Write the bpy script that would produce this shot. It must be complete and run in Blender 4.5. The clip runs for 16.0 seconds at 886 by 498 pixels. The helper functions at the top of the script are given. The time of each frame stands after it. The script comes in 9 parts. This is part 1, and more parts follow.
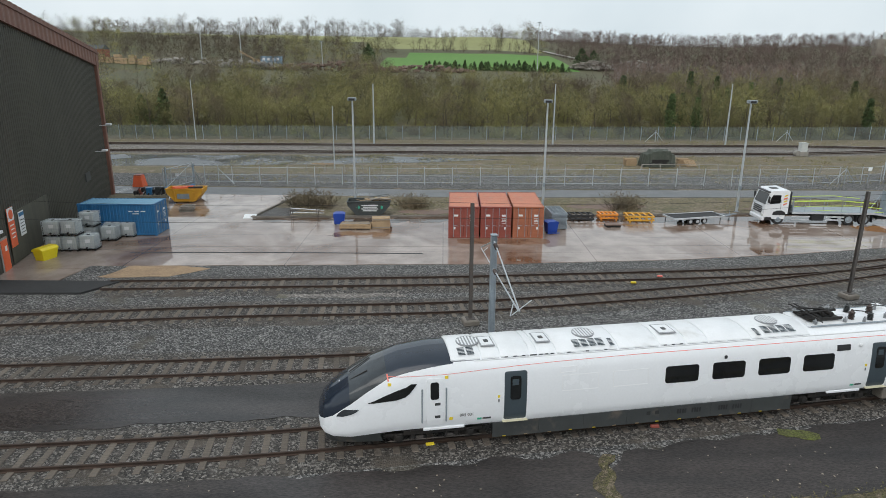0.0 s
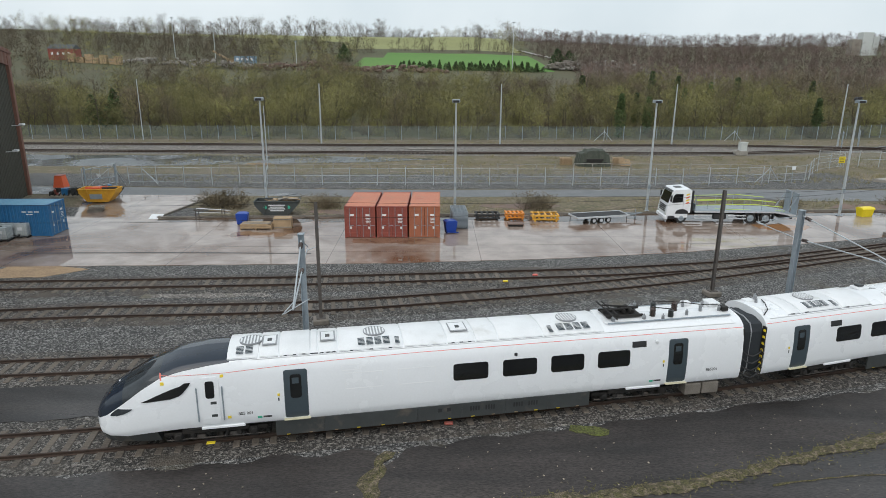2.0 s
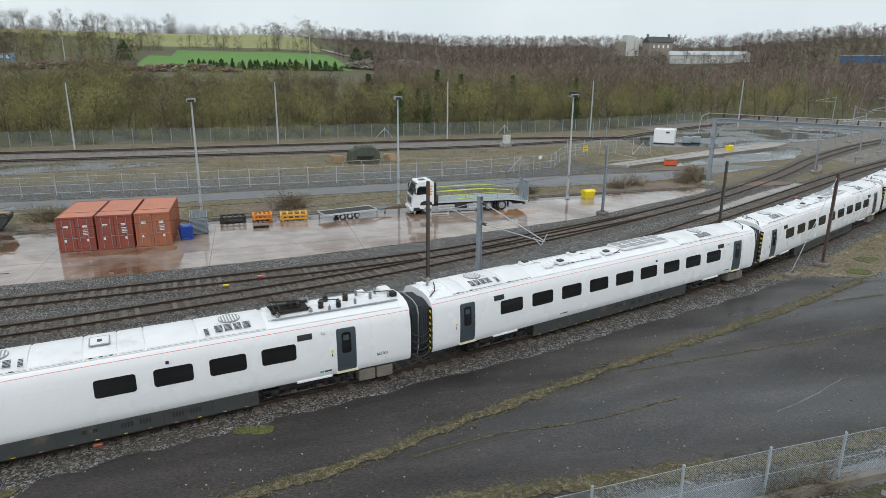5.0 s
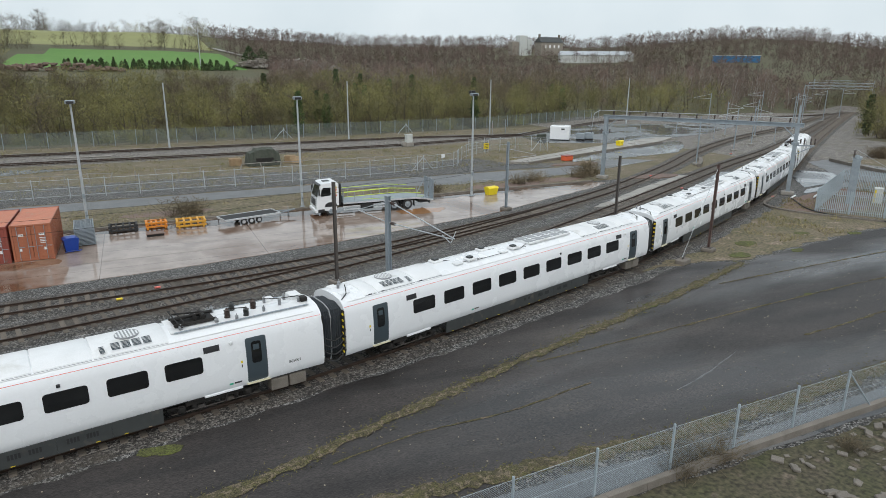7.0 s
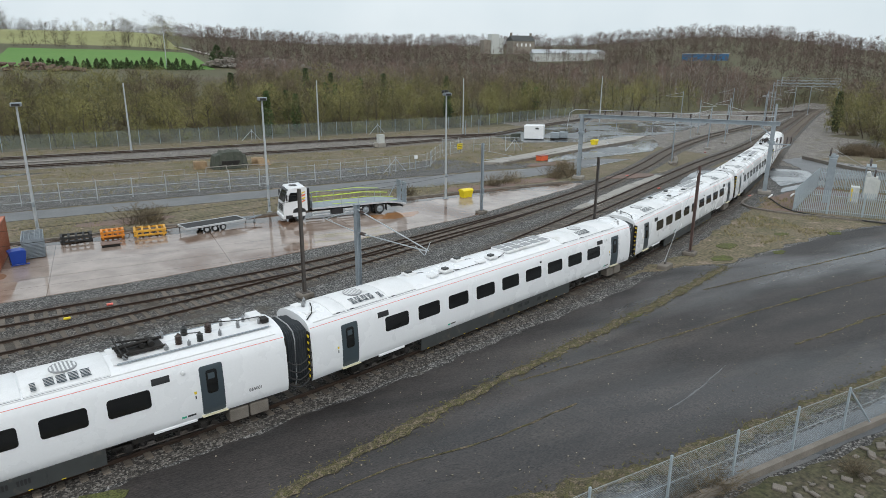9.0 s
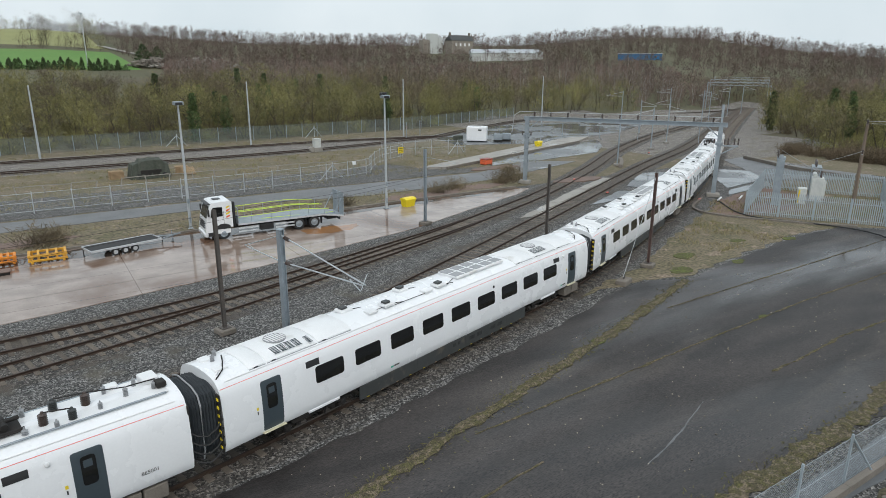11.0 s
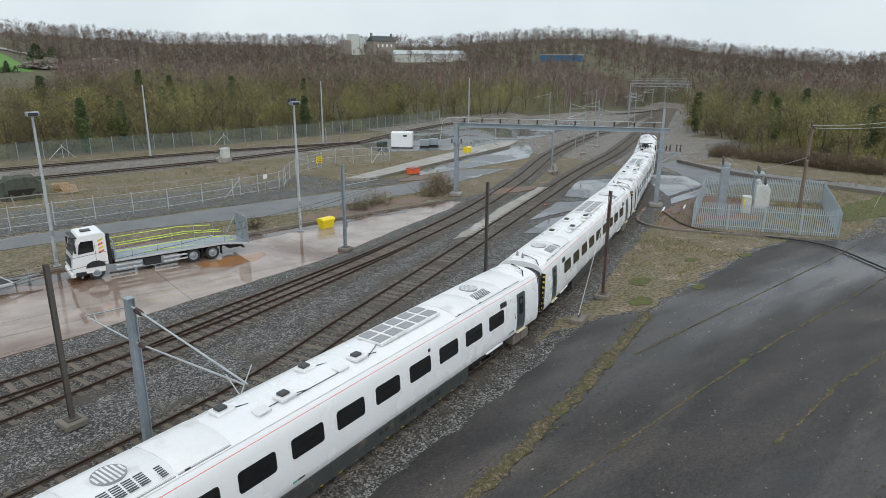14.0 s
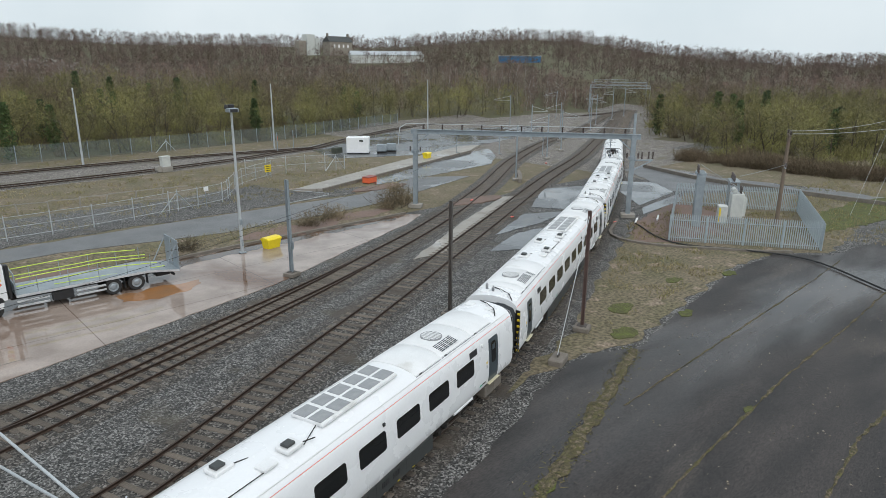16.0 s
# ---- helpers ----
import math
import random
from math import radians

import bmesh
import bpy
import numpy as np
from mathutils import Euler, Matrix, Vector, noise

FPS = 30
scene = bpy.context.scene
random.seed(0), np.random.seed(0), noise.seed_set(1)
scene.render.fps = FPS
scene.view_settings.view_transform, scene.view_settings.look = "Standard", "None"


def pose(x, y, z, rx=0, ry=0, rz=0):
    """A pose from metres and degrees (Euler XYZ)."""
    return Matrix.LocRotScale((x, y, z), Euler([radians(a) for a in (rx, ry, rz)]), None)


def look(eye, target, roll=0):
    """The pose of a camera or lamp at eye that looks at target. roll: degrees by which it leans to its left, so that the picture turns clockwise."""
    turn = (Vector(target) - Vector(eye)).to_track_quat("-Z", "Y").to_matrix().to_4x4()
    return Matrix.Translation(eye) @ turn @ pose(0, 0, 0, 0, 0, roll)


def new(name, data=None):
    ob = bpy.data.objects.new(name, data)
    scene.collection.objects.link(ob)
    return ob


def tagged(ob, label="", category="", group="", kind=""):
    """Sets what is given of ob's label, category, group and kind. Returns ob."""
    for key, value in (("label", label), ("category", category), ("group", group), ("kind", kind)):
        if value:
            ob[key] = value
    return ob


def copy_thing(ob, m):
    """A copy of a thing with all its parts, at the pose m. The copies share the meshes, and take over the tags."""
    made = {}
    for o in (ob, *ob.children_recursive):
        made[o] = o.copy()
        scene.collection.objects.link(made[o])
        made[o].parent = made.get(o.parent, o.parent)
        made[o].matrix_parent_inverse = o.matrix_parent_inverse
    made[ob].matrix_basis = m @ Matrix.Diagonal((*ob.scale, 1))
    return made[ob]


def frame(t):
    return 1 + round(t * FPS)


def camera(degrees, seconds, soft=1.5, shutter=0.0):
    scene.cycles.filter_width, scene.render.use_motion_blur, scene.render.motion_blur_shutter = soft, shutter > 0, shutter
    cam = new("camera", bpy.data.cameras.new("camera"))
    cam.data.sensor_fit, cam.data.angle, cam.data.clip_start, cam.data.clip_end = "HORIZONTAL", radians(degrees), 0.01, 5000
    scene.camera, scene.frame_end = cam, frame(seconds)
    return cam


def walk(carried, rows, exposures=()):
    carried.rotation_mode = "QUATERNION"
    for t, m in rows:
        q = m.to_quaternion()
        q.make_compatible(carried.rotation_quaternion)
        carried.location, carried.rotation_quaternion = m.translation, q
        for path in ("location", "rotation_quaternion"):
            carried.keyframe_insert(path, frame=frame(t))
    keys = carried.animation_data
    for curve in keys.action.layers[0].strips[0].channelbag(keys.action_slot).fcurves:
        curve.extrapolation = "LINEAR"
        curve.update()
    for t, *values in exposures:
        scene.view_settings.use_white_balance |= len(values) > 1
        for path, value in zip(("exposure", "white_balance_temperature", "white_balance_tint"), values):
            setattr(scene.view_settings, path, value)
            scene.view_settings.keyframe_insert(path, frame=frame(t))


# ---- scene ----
cam = camera(69.2, 16.0, 0.6)
METRES, EYE, TILT, LEAN, TURN = 33.7, 13.5, 0.0, 0.0, 0.0
ROWS = [
    (0.0, 0.0, 0.0, 0.0, 0.11, -16.07, -0.38),
    (0.5, 0.0297, -0.0004, -0.0004, 0.13, -16.05, -0.36),
    (1.0, 0.0873, -0.0014, 0.0006, 0.12, -16.04, -0.37),
    (1.5, 0.1567, -0.0028, 0.0015, 0.03, -16.06, -0.38),
    (2.0, 0.226, -0.005, 0.0014, -0.7, -16.07, -0.39),
    (2.5, 0.2948, -0.0104, 0.0011, -2.54, -16.07, -0.39),
    (3.0, 0.3611, -0.0176, -0.0001, -5.74, -16.05, -0.41),
    (3.5, 0.4068, -0.0254, 0.0015, -8.69, -16.06, -0.44),
    (4.0, 0.4211, -0.0302, 0.0002, -11.19, -16.08, -0.48),
    (4.5, 0.4223, -0.0337, -0.0003, -13.46, -16.08, -0.48),
    (5.0, 0.4209, -0.0342, -0.0008, -16.7, -16.03, -0.46),
    (7.5, 0.4154, -0.0236, -0.0014, -26.2, -16.04, -0.45),
    (8.0, 0.4216, -0.0119, -0.0013, -26.51, -16.07, -0.4),
    (10.5, 0.4931, 0.1122, -0.0, -31.65, -16.11, -0.3),
    (11.0, 0.5115, 0.1413, 0.0002, -33.06, -16.1, -0.29),
    (11.5, 0.5294, 0.1687, -0.0002, -34.2, -16.08, -0.29),
    (12.0, 0.5522, 0.1998, 0.0006, -35.35, -16.05, -0.27),
    (12.5, 0.5726, 0.227, 0.0006, -36.14, -16.03, -0.27),
    (13.0, 0.5954, 0.2579, 0.0008, -37.03, -16.0, -0.29),
    (13.5, 0.6153, 0.284, 0.0013, -38.06, -16.0, -0.28),
    (14.0, 0.6395, 0.3153, 0.001, -39.65, -15.97, -0.3),
    (14.5, 0.6611, 0.342, 0.0015, -41.0, -15.95, -0.33),
    (15.0, 0.6874, 0.3719, 0.0019, -42.29, -15.92, -0.36),
    (15.5, 0.7122, 0.3983, 0.0019, -42.74, -15.87, -0.37),
    (16.0, 0.7396, 0.4279, 0.0041, -43.24, -15.88, -0.36),
]
walk(cam, [(t, pose(0, 0, EYE, TILT, LEAN, TURN) @ pose(METRES * x, METRES * y, METRES * z, 90 + pitch, roll, yaw)) for t, x, y, z, yaw, pitch, roll in ROWS])
# ---- light: an overcast winter day ----
world = bpy.data.worlds.new("overcast")
scene.world = world
world.use_nodes = True
wn, wl = world.node_tree.nodes, world.node_tree.links
wn.clear()
sky = wn.new("ShaderNodeTexSky")
sky.sky_type, sky.sun_disc = "NISHITA", False
sky.sun_elevation, sky.sun_rotation = radians(48), radians(200)
sky.air_density, sky.dust_density, sky.ozone_density = 1.0, 6.0, 1.0
bg_sky, bg_cloud, add, wo = wn.new("ShaderNodeBackground"), wn.new("ShaderNodeBackground"), wn.new("ShaderNodeAddShader"), wn.new("ShaderNodeOutputWorld")
wl.new(sky.outputs[0], bg_sky.inputs[0])
bg_sky.inputs[1].default_value = 0.022
clouds = wn.new("ShaderNodeTexNoise")
clouds.inputs["Scale"].default_value, clouds.inputs["Detail"].default_value = 3.0, 5.0
cramp = wn.new("ShaderNodeValToRGB")
cramp.color_ramp.elements[0].position, cramp.color_ramp.elements[1].position = 0.3, 0.7
cramp.color_ramp.elements[0].color, cramp.color_ramp.elements[1].color = (0.64, 0.735, 0.79, 1), (0.80, 0.875, 0.915, 1)
wl.new(clouds.outputs["Fac"], cramp.inputs[0])
wl.new(cramp.outputs[0], bg_cloud.inputs[0])
bg_cloud.inputs[1].default_value = 0.98
wl.new(bg_sky.outputs[0], add.inputs[0])
wl.new(bg_cloud.outputs[0], add.inputs[1])
wl.new(add.outputs[0], wo.inputs[0])
sun = new("sun", bpy.data.lights.new("sun", "SUN"))
sun.data.energy, sun.data.angle, sun.data.color = 1.0, radians(50), (1.0, 0.99, 0.97)
sun.matrix_world = look((0, 0, 60), (18, 40, 0))
scene.view_settings.exposure = 0.0


# ---- materials ----
def material(name, color=(0.5, 0.5, 0.5), color2=None, scale=1.0, rough=0.6, rough2=None, metal=0.0, bump=0.0, bump_scale=None, detail=6.0, spot=None, spot_scale=0.3, spot_at=0.6, stretch=None, grain=0.12, vary=0.0, island=0.0):
    """Two-scale procedural surface: a broad stain between color and color2, fine grain, optional spots of a third colour, bump."""
    m = bpy.data.materials.new(name)
    m.use_nodes = True
    n, l = m.node_tree.nodes, m.node_tree.links
    b = n["Principled BSDF"]
    tc = n.new("ShaderNodeTexCoord")
    co = tc.outputs["Object"]
    if stretch:
        mp = n.new("ShaderNodeMapping")
        mp.inputs["Scale"].default_value = stretch
        l.new(co, mp.inputs[0])
        co = mp.outputs[0]
    big = n.new("ShaderNodeTexNoise")
    big.inputs["Scale"].default_value, big.inputs["Detail"].default_value, big.inputs["Roughness"].default_value = scale, detail, 0.6
    l.new(co, big.inputs["Vector"])
    mix = n.new("ShaderNodeMix")
    mix.data_type = "RGBA"
    ramp = n.new("ShaderNodeMapRange")
    ramp.inputs[1].default_value, ramp.inputs[2].default_value = 0.32, 0.68
    l.new(big.outputs["Fac"], ramp.inputs[0])
    l.new(ramp.outputs[0], mix.inputs[0])
    c2 = color2 or tuple(c * 0.82 for c in color)
    mix.inputs[6].default_value, mix.inputs[7].default_value = (*color, 1), (*c2, 1)
    out = mix.outputs[2]
    if spot:
        sn = n.new("ShaderNodeTexNoise")
        sn.inputs["Scale"].default_value, sn.inputs["Detail"].default_value = spot_scale, 8.0
        l.new(co, sn.inputs["Vector"])
        sr = n.new("ShaderNodeMapRange")
        sr.inputs[1].default_value, sr.inputs[2].default_value = spot_at, spot_at + 0.1
        l.new(sn.outputs["Fac"], sr.inputs[0])
        m2 = n.new("ShaderNodeMix")
        m2.data_type = "RGBA"
        l.new(sr.outputs[0], m2.inputs[0])
        l.new(out, m2.inputs[6])
        m2.inputs[7].default_value = (*spot, 1)
        out = m2.outputs[2]
    fine = n.new("ShaderNodeTexNoise")
    fine.inputs["Scale"].default_value, fine.inputs["Detail"].default_value = bump_scale or scale * 25, 4.0
    l.new(co, fine.inputs["Vector"])
    hsv = n.new("ShaderNodeHueSaturation")
    vr = n.new("ShaderNodeMapRange")
    vr.inputs[1].default_value, vr.inputs[2].default_value, vr.inputs[3].default_value, vr.inputs[4].default_value = 0.3, 0.7, 1 - grain, 1 + grain
    l.new(fine.outputs["Fac"], vr.inputs[0])
    val = vr.outputs[0]
    if vary:
        oi = n.new("ShaderNodeObjectInfo")
        orr = n.new("ShaderNodeMapRange")
        orr.inputs[3].default_value, orr.inputs[4].default_value = 1 - vary, 1 + vary
        l.new(oi.outputs["Random"], orr.inputs[0])
        mm = n.new("ShaderNodeMath")
        mm.operation = "MULTIPLY"
        l.new(val, mm.inputs[0])
        l.new(orr.outputs[0], mm.inputs[1])
        val = mm.outputs[0]
    if island:
        gi, ir, im = n.new("ShaderNodeNewGeometry"), n.new("ShaderNodeMapRange"), n.new("ShaderNodeMath")
        ir.inputs[3].default_value, ir.inputs[4].default_value, im.operation = 1 - island, 1 + island, "MULTIPLY"
        l.new(gi.outputs["Random Per Island"], ir.inputs[0])
        l.new(val, im.inputs[0])
        l.new(ir.outputs[0], im.inputs[1])
        val = im.outputs[0]
    l.new(val, hsv.inputs["Value"])
    l.new(out, hsv.inputs["Color"])
    l.new(hsv.outputs[0], b.inputs["Base Color"])
    b.inputs["Metallic"].default_value = metal
    if rough2 is None:
        b.inputs["Roughness"].default_value = rough
    else:
        rr = n.new("ShaderNodeMapRange")
        rr.inputs[1].default_value, rr.inputs[2].default_value, rr.inputs[3].default_value, rr.inputs[4].default_value = 0.38, 0.62, rough, rough2
        l.new(big.outputs["Fac"], rr.inputs[0])
        l.new(rr.outputs[0], b.inputs["Roughness"])
    if bump:
        bp = n.new("ShaderNodeBump")
        bp.inputs["Strength"].default_value, bp.inputs["Distance"].default_value = min(1, bump), 0.03
        l.new(fine.outputs["Fac"], bp.inputs["Height"])
        l.new(bp.outputs[0], b.inputs["Normal"])
    return m


def gravel(name, c1, c2, c3, size=16.0, patch=None, patch_at=0.62, wet=0.75):
    """Loose stone: every stone has its own grey, with earth and weed patches in between."""
    m = bpy.data.materials.new(name)
    m.use_nodes = True
    n, l = m.node_tree.nodes, m.node_tree.links
    b = n["Principled BSDF"]
    tc = n.new("ShaderNodeTexCoord")
    vo = n.new("ShaderNodeTexVoronoi")
    vo.inputs["Scale"].default_value = size
    l.new(tc.outputs["Object"], vo.inputs["Vector"])
    sep = n.new("ShaderNodeSeparateColor")
    l.new(vo.outputs["Color"], sep.inputs[0])
    r = n.new("ShaderNodeValToRGB")
    r.color_ramp.elements[0].color, r.color_ramp.elements[1].color = (*c1, 1), (*c3, 1)
    e = r.color_ramp.elements.new(0.6)
    e.color = (*c2, 1)
    l.new(sep.outputs[0], r.inputs[0])
    no = n.new("ShaderNodeTexNoise")
    no.inputs["Scale"].default_value, no.inputs["Detail"].default_value = 0.35, 9.0
    l.new(tc.outputs["Object"], no.inputs["Vector"])
    mr = n.new("ShaderNodeMapRange")
    mr.inputs[1].default_value, mr.inputs[2].default_value = patch_at, patch_at + 0.12
    l.new(no.outputs["Fac"], mr.inputs[0])
    mix = n.new("ShaderNodeMix")
    mix.data_type = "RGBA"
    l.new(mr.outputs[0], mix.inputs[0])
    l.new(r.outputs[0], mix.inputs[6])
    mix.inputs[7].default_value = (*(patch or c2), 1)
    n2 = n.new("ShaderNodeTexNoise")
    n2.inputs["Scale"].default_value, n2.inputs["Detail"].default_value = 1.1, 6.0
    l.new(tc.outputs["Object"], n2.inputs["Vector"])
    v2 = n.new("ShaderNodeMapRange")
    v2.inputs[1].default_value, v2.inputs[2].default_value, v2.inputs[3].default_value, v2.inputs[4].default_value = 0.3, 0.7, 0.72, 1.2
    l.new(n2.outputs["Fac"], v2.inputs[0])
    hsv = n.new("ShaderNodeHueSaturation")
    l.new(v2.outputs[0], hsv.inputs["Value"])
    l.new(mix.outputs[2], hsv.inputs["Color"])
    l.new(hsv.outputs[0], b.inputs["Base Color"])
    b.inputs["Roughness"].default_value = wet
    bp = n.new("ShaderNodeBump")
    bp.inputs["Strength"].default_value, bp.inputs["Distance"].default_value = 0.9, 0.05
    l.new(vo.outputs["Distance"], bp.inputs["Height"])
    l.new(bp.outputs[0], b.inputs["Normal"])
    return m


def wet_ground(name, dry, dry2, stain, water_at, rough_dry, scale=0.12, fine=18.0, stain_scale=0.25, stain_at=0.55, stretch=(1, 1, 1), joints=None, speck=0.2, film=0.05, soft=0.10):
    """Paving with standing water: a smooth film where the noise is high, damp paving elsewhere."""
    m = bpy.data.materials.new(name)
    m.use_nodes = True
    n, l = m.node_tree.nodes, m.node_tree.links
    b = n["Principled BSDF"]
    tc = n.new("ShaderNodeTexCoord")
    mp = n.new("ShaderNodeMapping")
    mp.inputs["Scale"].default_value = stretch
    l.new(tc.outputs["Object"], mp.inputs[0])

    def tex(s, d, distort=0.0):
        t = n.new("ShaderNodeTexNoise")
        t.inputs["Scale"].default_value, t.inputs["Detail"].default_value, t.inputs["Distortion"].default_value = s, d, distort
        l.new(mp.outputs[0], t.inputs["Vector"])
        return t.outputs["Fac"]

    def span(v, a, c, lo=0.0, hi=1.0):
        t = n.new("ShaderNodeMapRange")
        t.inputs[1].default_value, t.inputs[2].default_value, t.inputs[3].default_value, t.inputs[4].default_value = a, c, lo, hi
        l.new(v, t.inputs[0])
        return t.outputs[0]

    def blend(f, a, c):
        t = n.new("ShaderNodeMix")
        t.data_type = "RGBA"
        l.new(f, t.inputs[0])
        for k, v in ((6, a), (7, c)):
            if isinstance(v, tuple):
                t.inputs[k].default_value = (*v, 1)
            else:
                l.new(v, t.inputs[k])
        return t.outputs[2]

    water = span(tex(scale, 7.0, 0.4), water_at, water_at + soft)
    col = blend(span(tex(0.5, 8.0), 0.35, 0.65), dry, dry2)
    col = blend(span(tex(stain_scale, 9.0, 0.6), stain_at, stain_at + 0.16), col, stain)
    grain = tex(fine, 5.0)
    hsv = n.new("ShaderNodeHueSaturation")
    l.new(span(grain, 0.3, 0.7, 1 - speck, 1 + speck), hsv.inputs["Value"])
    l.new(col, hsv.inputs["Color"])
    col = hsv.outputs[0]
    if joints:
        bk = n.new("ShaderNodeTexBrick")
        bk.offset, bk.squash = 0.0, 1.0
        bk.inputs["Scale"].default_value, bk.inputs["Mortar Size"].default_value = 1.0, 0.03
        bk.inputs["Brick Width"].default_value, bk.inputs["Row Height"].default_value = joints
        bk.inputs["Color1"].default_value = bk.inputs["Color2"].default_value = (1, 1, 1, 1)
        bk.inputs["Mortar"].default_value = (0.55, 0.5, 0.46, 1)
        l.new(tc.outputs["Object"], bk.inputs["Vector"])
        mu = n.new("ShaderNodeMix")
        mu.data_type, mu.blend_type = "RGBA", "MULTIPLY"
        mu.inputs[0].default_value = 1.0
        l.new(col, mu.inputs[6])
        l.new(bk.outputs[0], mu.inputs[7])
        col = mu.outputs[2]
    l.new(col, b.inputs["Base Color"])
    l.new(span(water, 0, 1, rough_dry, film), b.inputs["Roughness"])
    b.inputs["IOR"].default_value = 1.45
    bp = n.new("ShaderNodeBump")
    bp.inputs["Distance"].default_value = 0.02
    l.new(span(water, 0, 1, 0.55, 0.02), bp.inputs["Strength"])
    l.new(grain, bp.inputs["Height"])
    l.new(bp.outputs[0], b.inputs["Normal"])
    return m


def see_through(name, color, share):
    """Fine wire mesh far off: mostly open, the wires too thin to tell apart."""
    m = bpy.data.materials.new(name)
    m.use_nodes = True
    n, l = m.node_tree.nodes, m.node_tree.links
    b = n["Principled BSDF"]
    b.inputs["Base Color"].default_value, b.inputs["Roughness"].default_value = (*color, 1), 0.6
    tr, mx = n.new("ShaderNodeBsdfTransparent"), n.new("ShaderNodeMixShader")
    no = n.new("ShaderNodeTexNoise")
    no.inputs["Scale"].default_value = 0.8
    mr = n.new("ShaderNodeMapRange")
    mr.inputs[3].default_value, mr.inputs[4].default_value = share * 0.75, share * 1.25
    l.new(no.outputs["Fac"], mr.inputs[0])
    l.new(mr.outputs[0], mx.inputs[0])
    l.new(tr.outputs[0], mx.inputs[1])
    l.new(b.outputs[0], mx.inputs[2])
    l.new(mx.outputs[0], n["Material Output"].inputs[0])
    return m


BALLAST = gravel("ballast", (0.010, 0.010, 0.010), (0.080, 0.077, 0.073), (0.31, 0.30, 0.287), 15.0, (0.085, 0.074, 0.054), 0.60)
BED = gravel("track_bed", (0.012, 0.011, 0.010), (0.066, 0.058, 0.051), (0.24, 0.222, 0.20), 15.0, (0.075, 0.062, 0.049), 0.55)
BROWNBED = gravel("brown_ballast", (0.05, 0.044, 0.04), (0.19, 0.17, 0.15), (0.36, 0.33, 0.30), 12.0, (0.14, 0.125, 0.085), 0.54)
EARTH = material("rough_grass_earth", (0.175, 0.140, 0.098), (0.105, 0.098, 0.050), 0.35, 0.95, bump=1.0, bump_scale=5, grain=0.55, spot=(0.23, 0.18, 0.135), spot_scale=0.7, spot_at=0.56)
BANK = material("wet_mossy_bank", (0.075, 0.062, 0.042), (0.058, 0.060, 0.026), 0.5, 0.9, bump=1.0, bump_scale=6, grain=0.6, spot=(0.12, 0.095, 0.07), spot_scale=1.2, spot_at=0.58)
HILL = material("hill_scrub", (0.10, 0.085, 0.05), (0.075, 0.08, 0.035), 0.03, 0.95, bump=0.6, bump_scale=1.2, grain=0.3)
FIELD = material("green_field", (0.085, 0.20, 0.032), (0.11, 0.215, 0.042), 0.02, 0.9, grain=0.1, bump_scale=0.6)
PASTURE = material("dry_pasture", (0.25, 0.26, 0.10), (0.21, 0.21, 0.085), 0.03, 0.9, grain=0.1, bump_scale=0.5)
YARD = wet_ground("wet_concrete", (0.35, 0.285, 0.245), (0.235, 0.182, 0.150), (0.125, 0.066, 0.038), 0.36, 0.16, 0.09, 14.0, 0.13, 0.49, joints=(11.0, 4.6), speck=0.08, film=0.02)
DRYCON = wet_ground("damp_concrete", (0.34, 0.315, 0.28), (0.26, 0.245, 0.22), (0.20, 0.17, 0.14), 0.60, 0.5, 0.2, 14.0, joints=(6.0, 4.0), speck=0.1)
TARMAC = wet_ground("wet_asphalt", (0.048, 0.040, 0.037), (0.023, 0.020, 0.019), (0.066, 0.055, 0.048), 0.44, 0.6, 0.16, 26.0, 0.30, 0.55, stretch=(0.30, 1.1, 1), speck=0.7, film=0.09, soft=0.24)
ROADMAT = wet_ground("damp_road", (0.15, 0.152, 0.155), (0.105, 0.108, 0.112), (0.16, 0.155, 0.145), 0.60, 0.45, 0.15, 22.0, 0.3, 0.6, speck=0.15)
BLUETAR = wet_ground("flooded_asphalt", (0.13, 0.14, 0.15), (0.10, 0.107, 0.115), (0.17, 0.17, 0.17), 0.45, 0.3, 0.12, 22.0, speck=0.12)
WETRUST = wet_ground("wet_rust", (0.34, 0.165, 0.07), (0.26, 0.15, 0.085), (0.20, 0.10, 0.05), 0.4, 0.15, 0.3, 14.0, 0.4, 0.5, speck=0.1)
WETBROWN = wet_ground("wet_brown_patch", (0.20, 0.115, 0.072), (0.25, 0.165, 0.115), (0.13, 0.07, 0.04), 0.4, 0.12, 0.3, 14.0, 0.4, 0.5, speck=0.1)
# Puddle water with the woods' dark reflection put into its base colour.
DARKREFLECT = wet_ground("painted_dark_reflection", (0.085, 0.062, 0.048), (0.055, 0.042, 0.034), (0.12, 0.07, 0.042), 0.33, 0.2, 0.3, 14.0, 0.4, 0.5, speck=0.2, film=0.02)
SAND = material("sand_dirt", (0.36, 0.25, 0.15), (0.26, 0.18, 0.115), 0.8, 0.95, bump=0.5, grain=0.25, bump_scale=9)
REDDIRT = material("reddish_dirt", (0.20, 0.13, 0.105), (0.15, 0.11, 0.09), 0.5, 0.8, bump=0.5, grain=0.2, bump_scale=9)
MOSS = material("moss", (0.088, 0.082, 0.030), (0.062, 0.050, 0.032), 3.5, 0.95, bump=1.0, bump_scale=22, grain=0.8, spot=(0.145, 0.115, 0.078), spot_scale=6.0, spot_at=0.50)
GREENMOSS = material("green_moss", (0.098, 0.115, 0.024), (0.07, 0.068, 0.03), 2.0, 0.95, bump=1.0, bump_scale=15, grain=0.6)
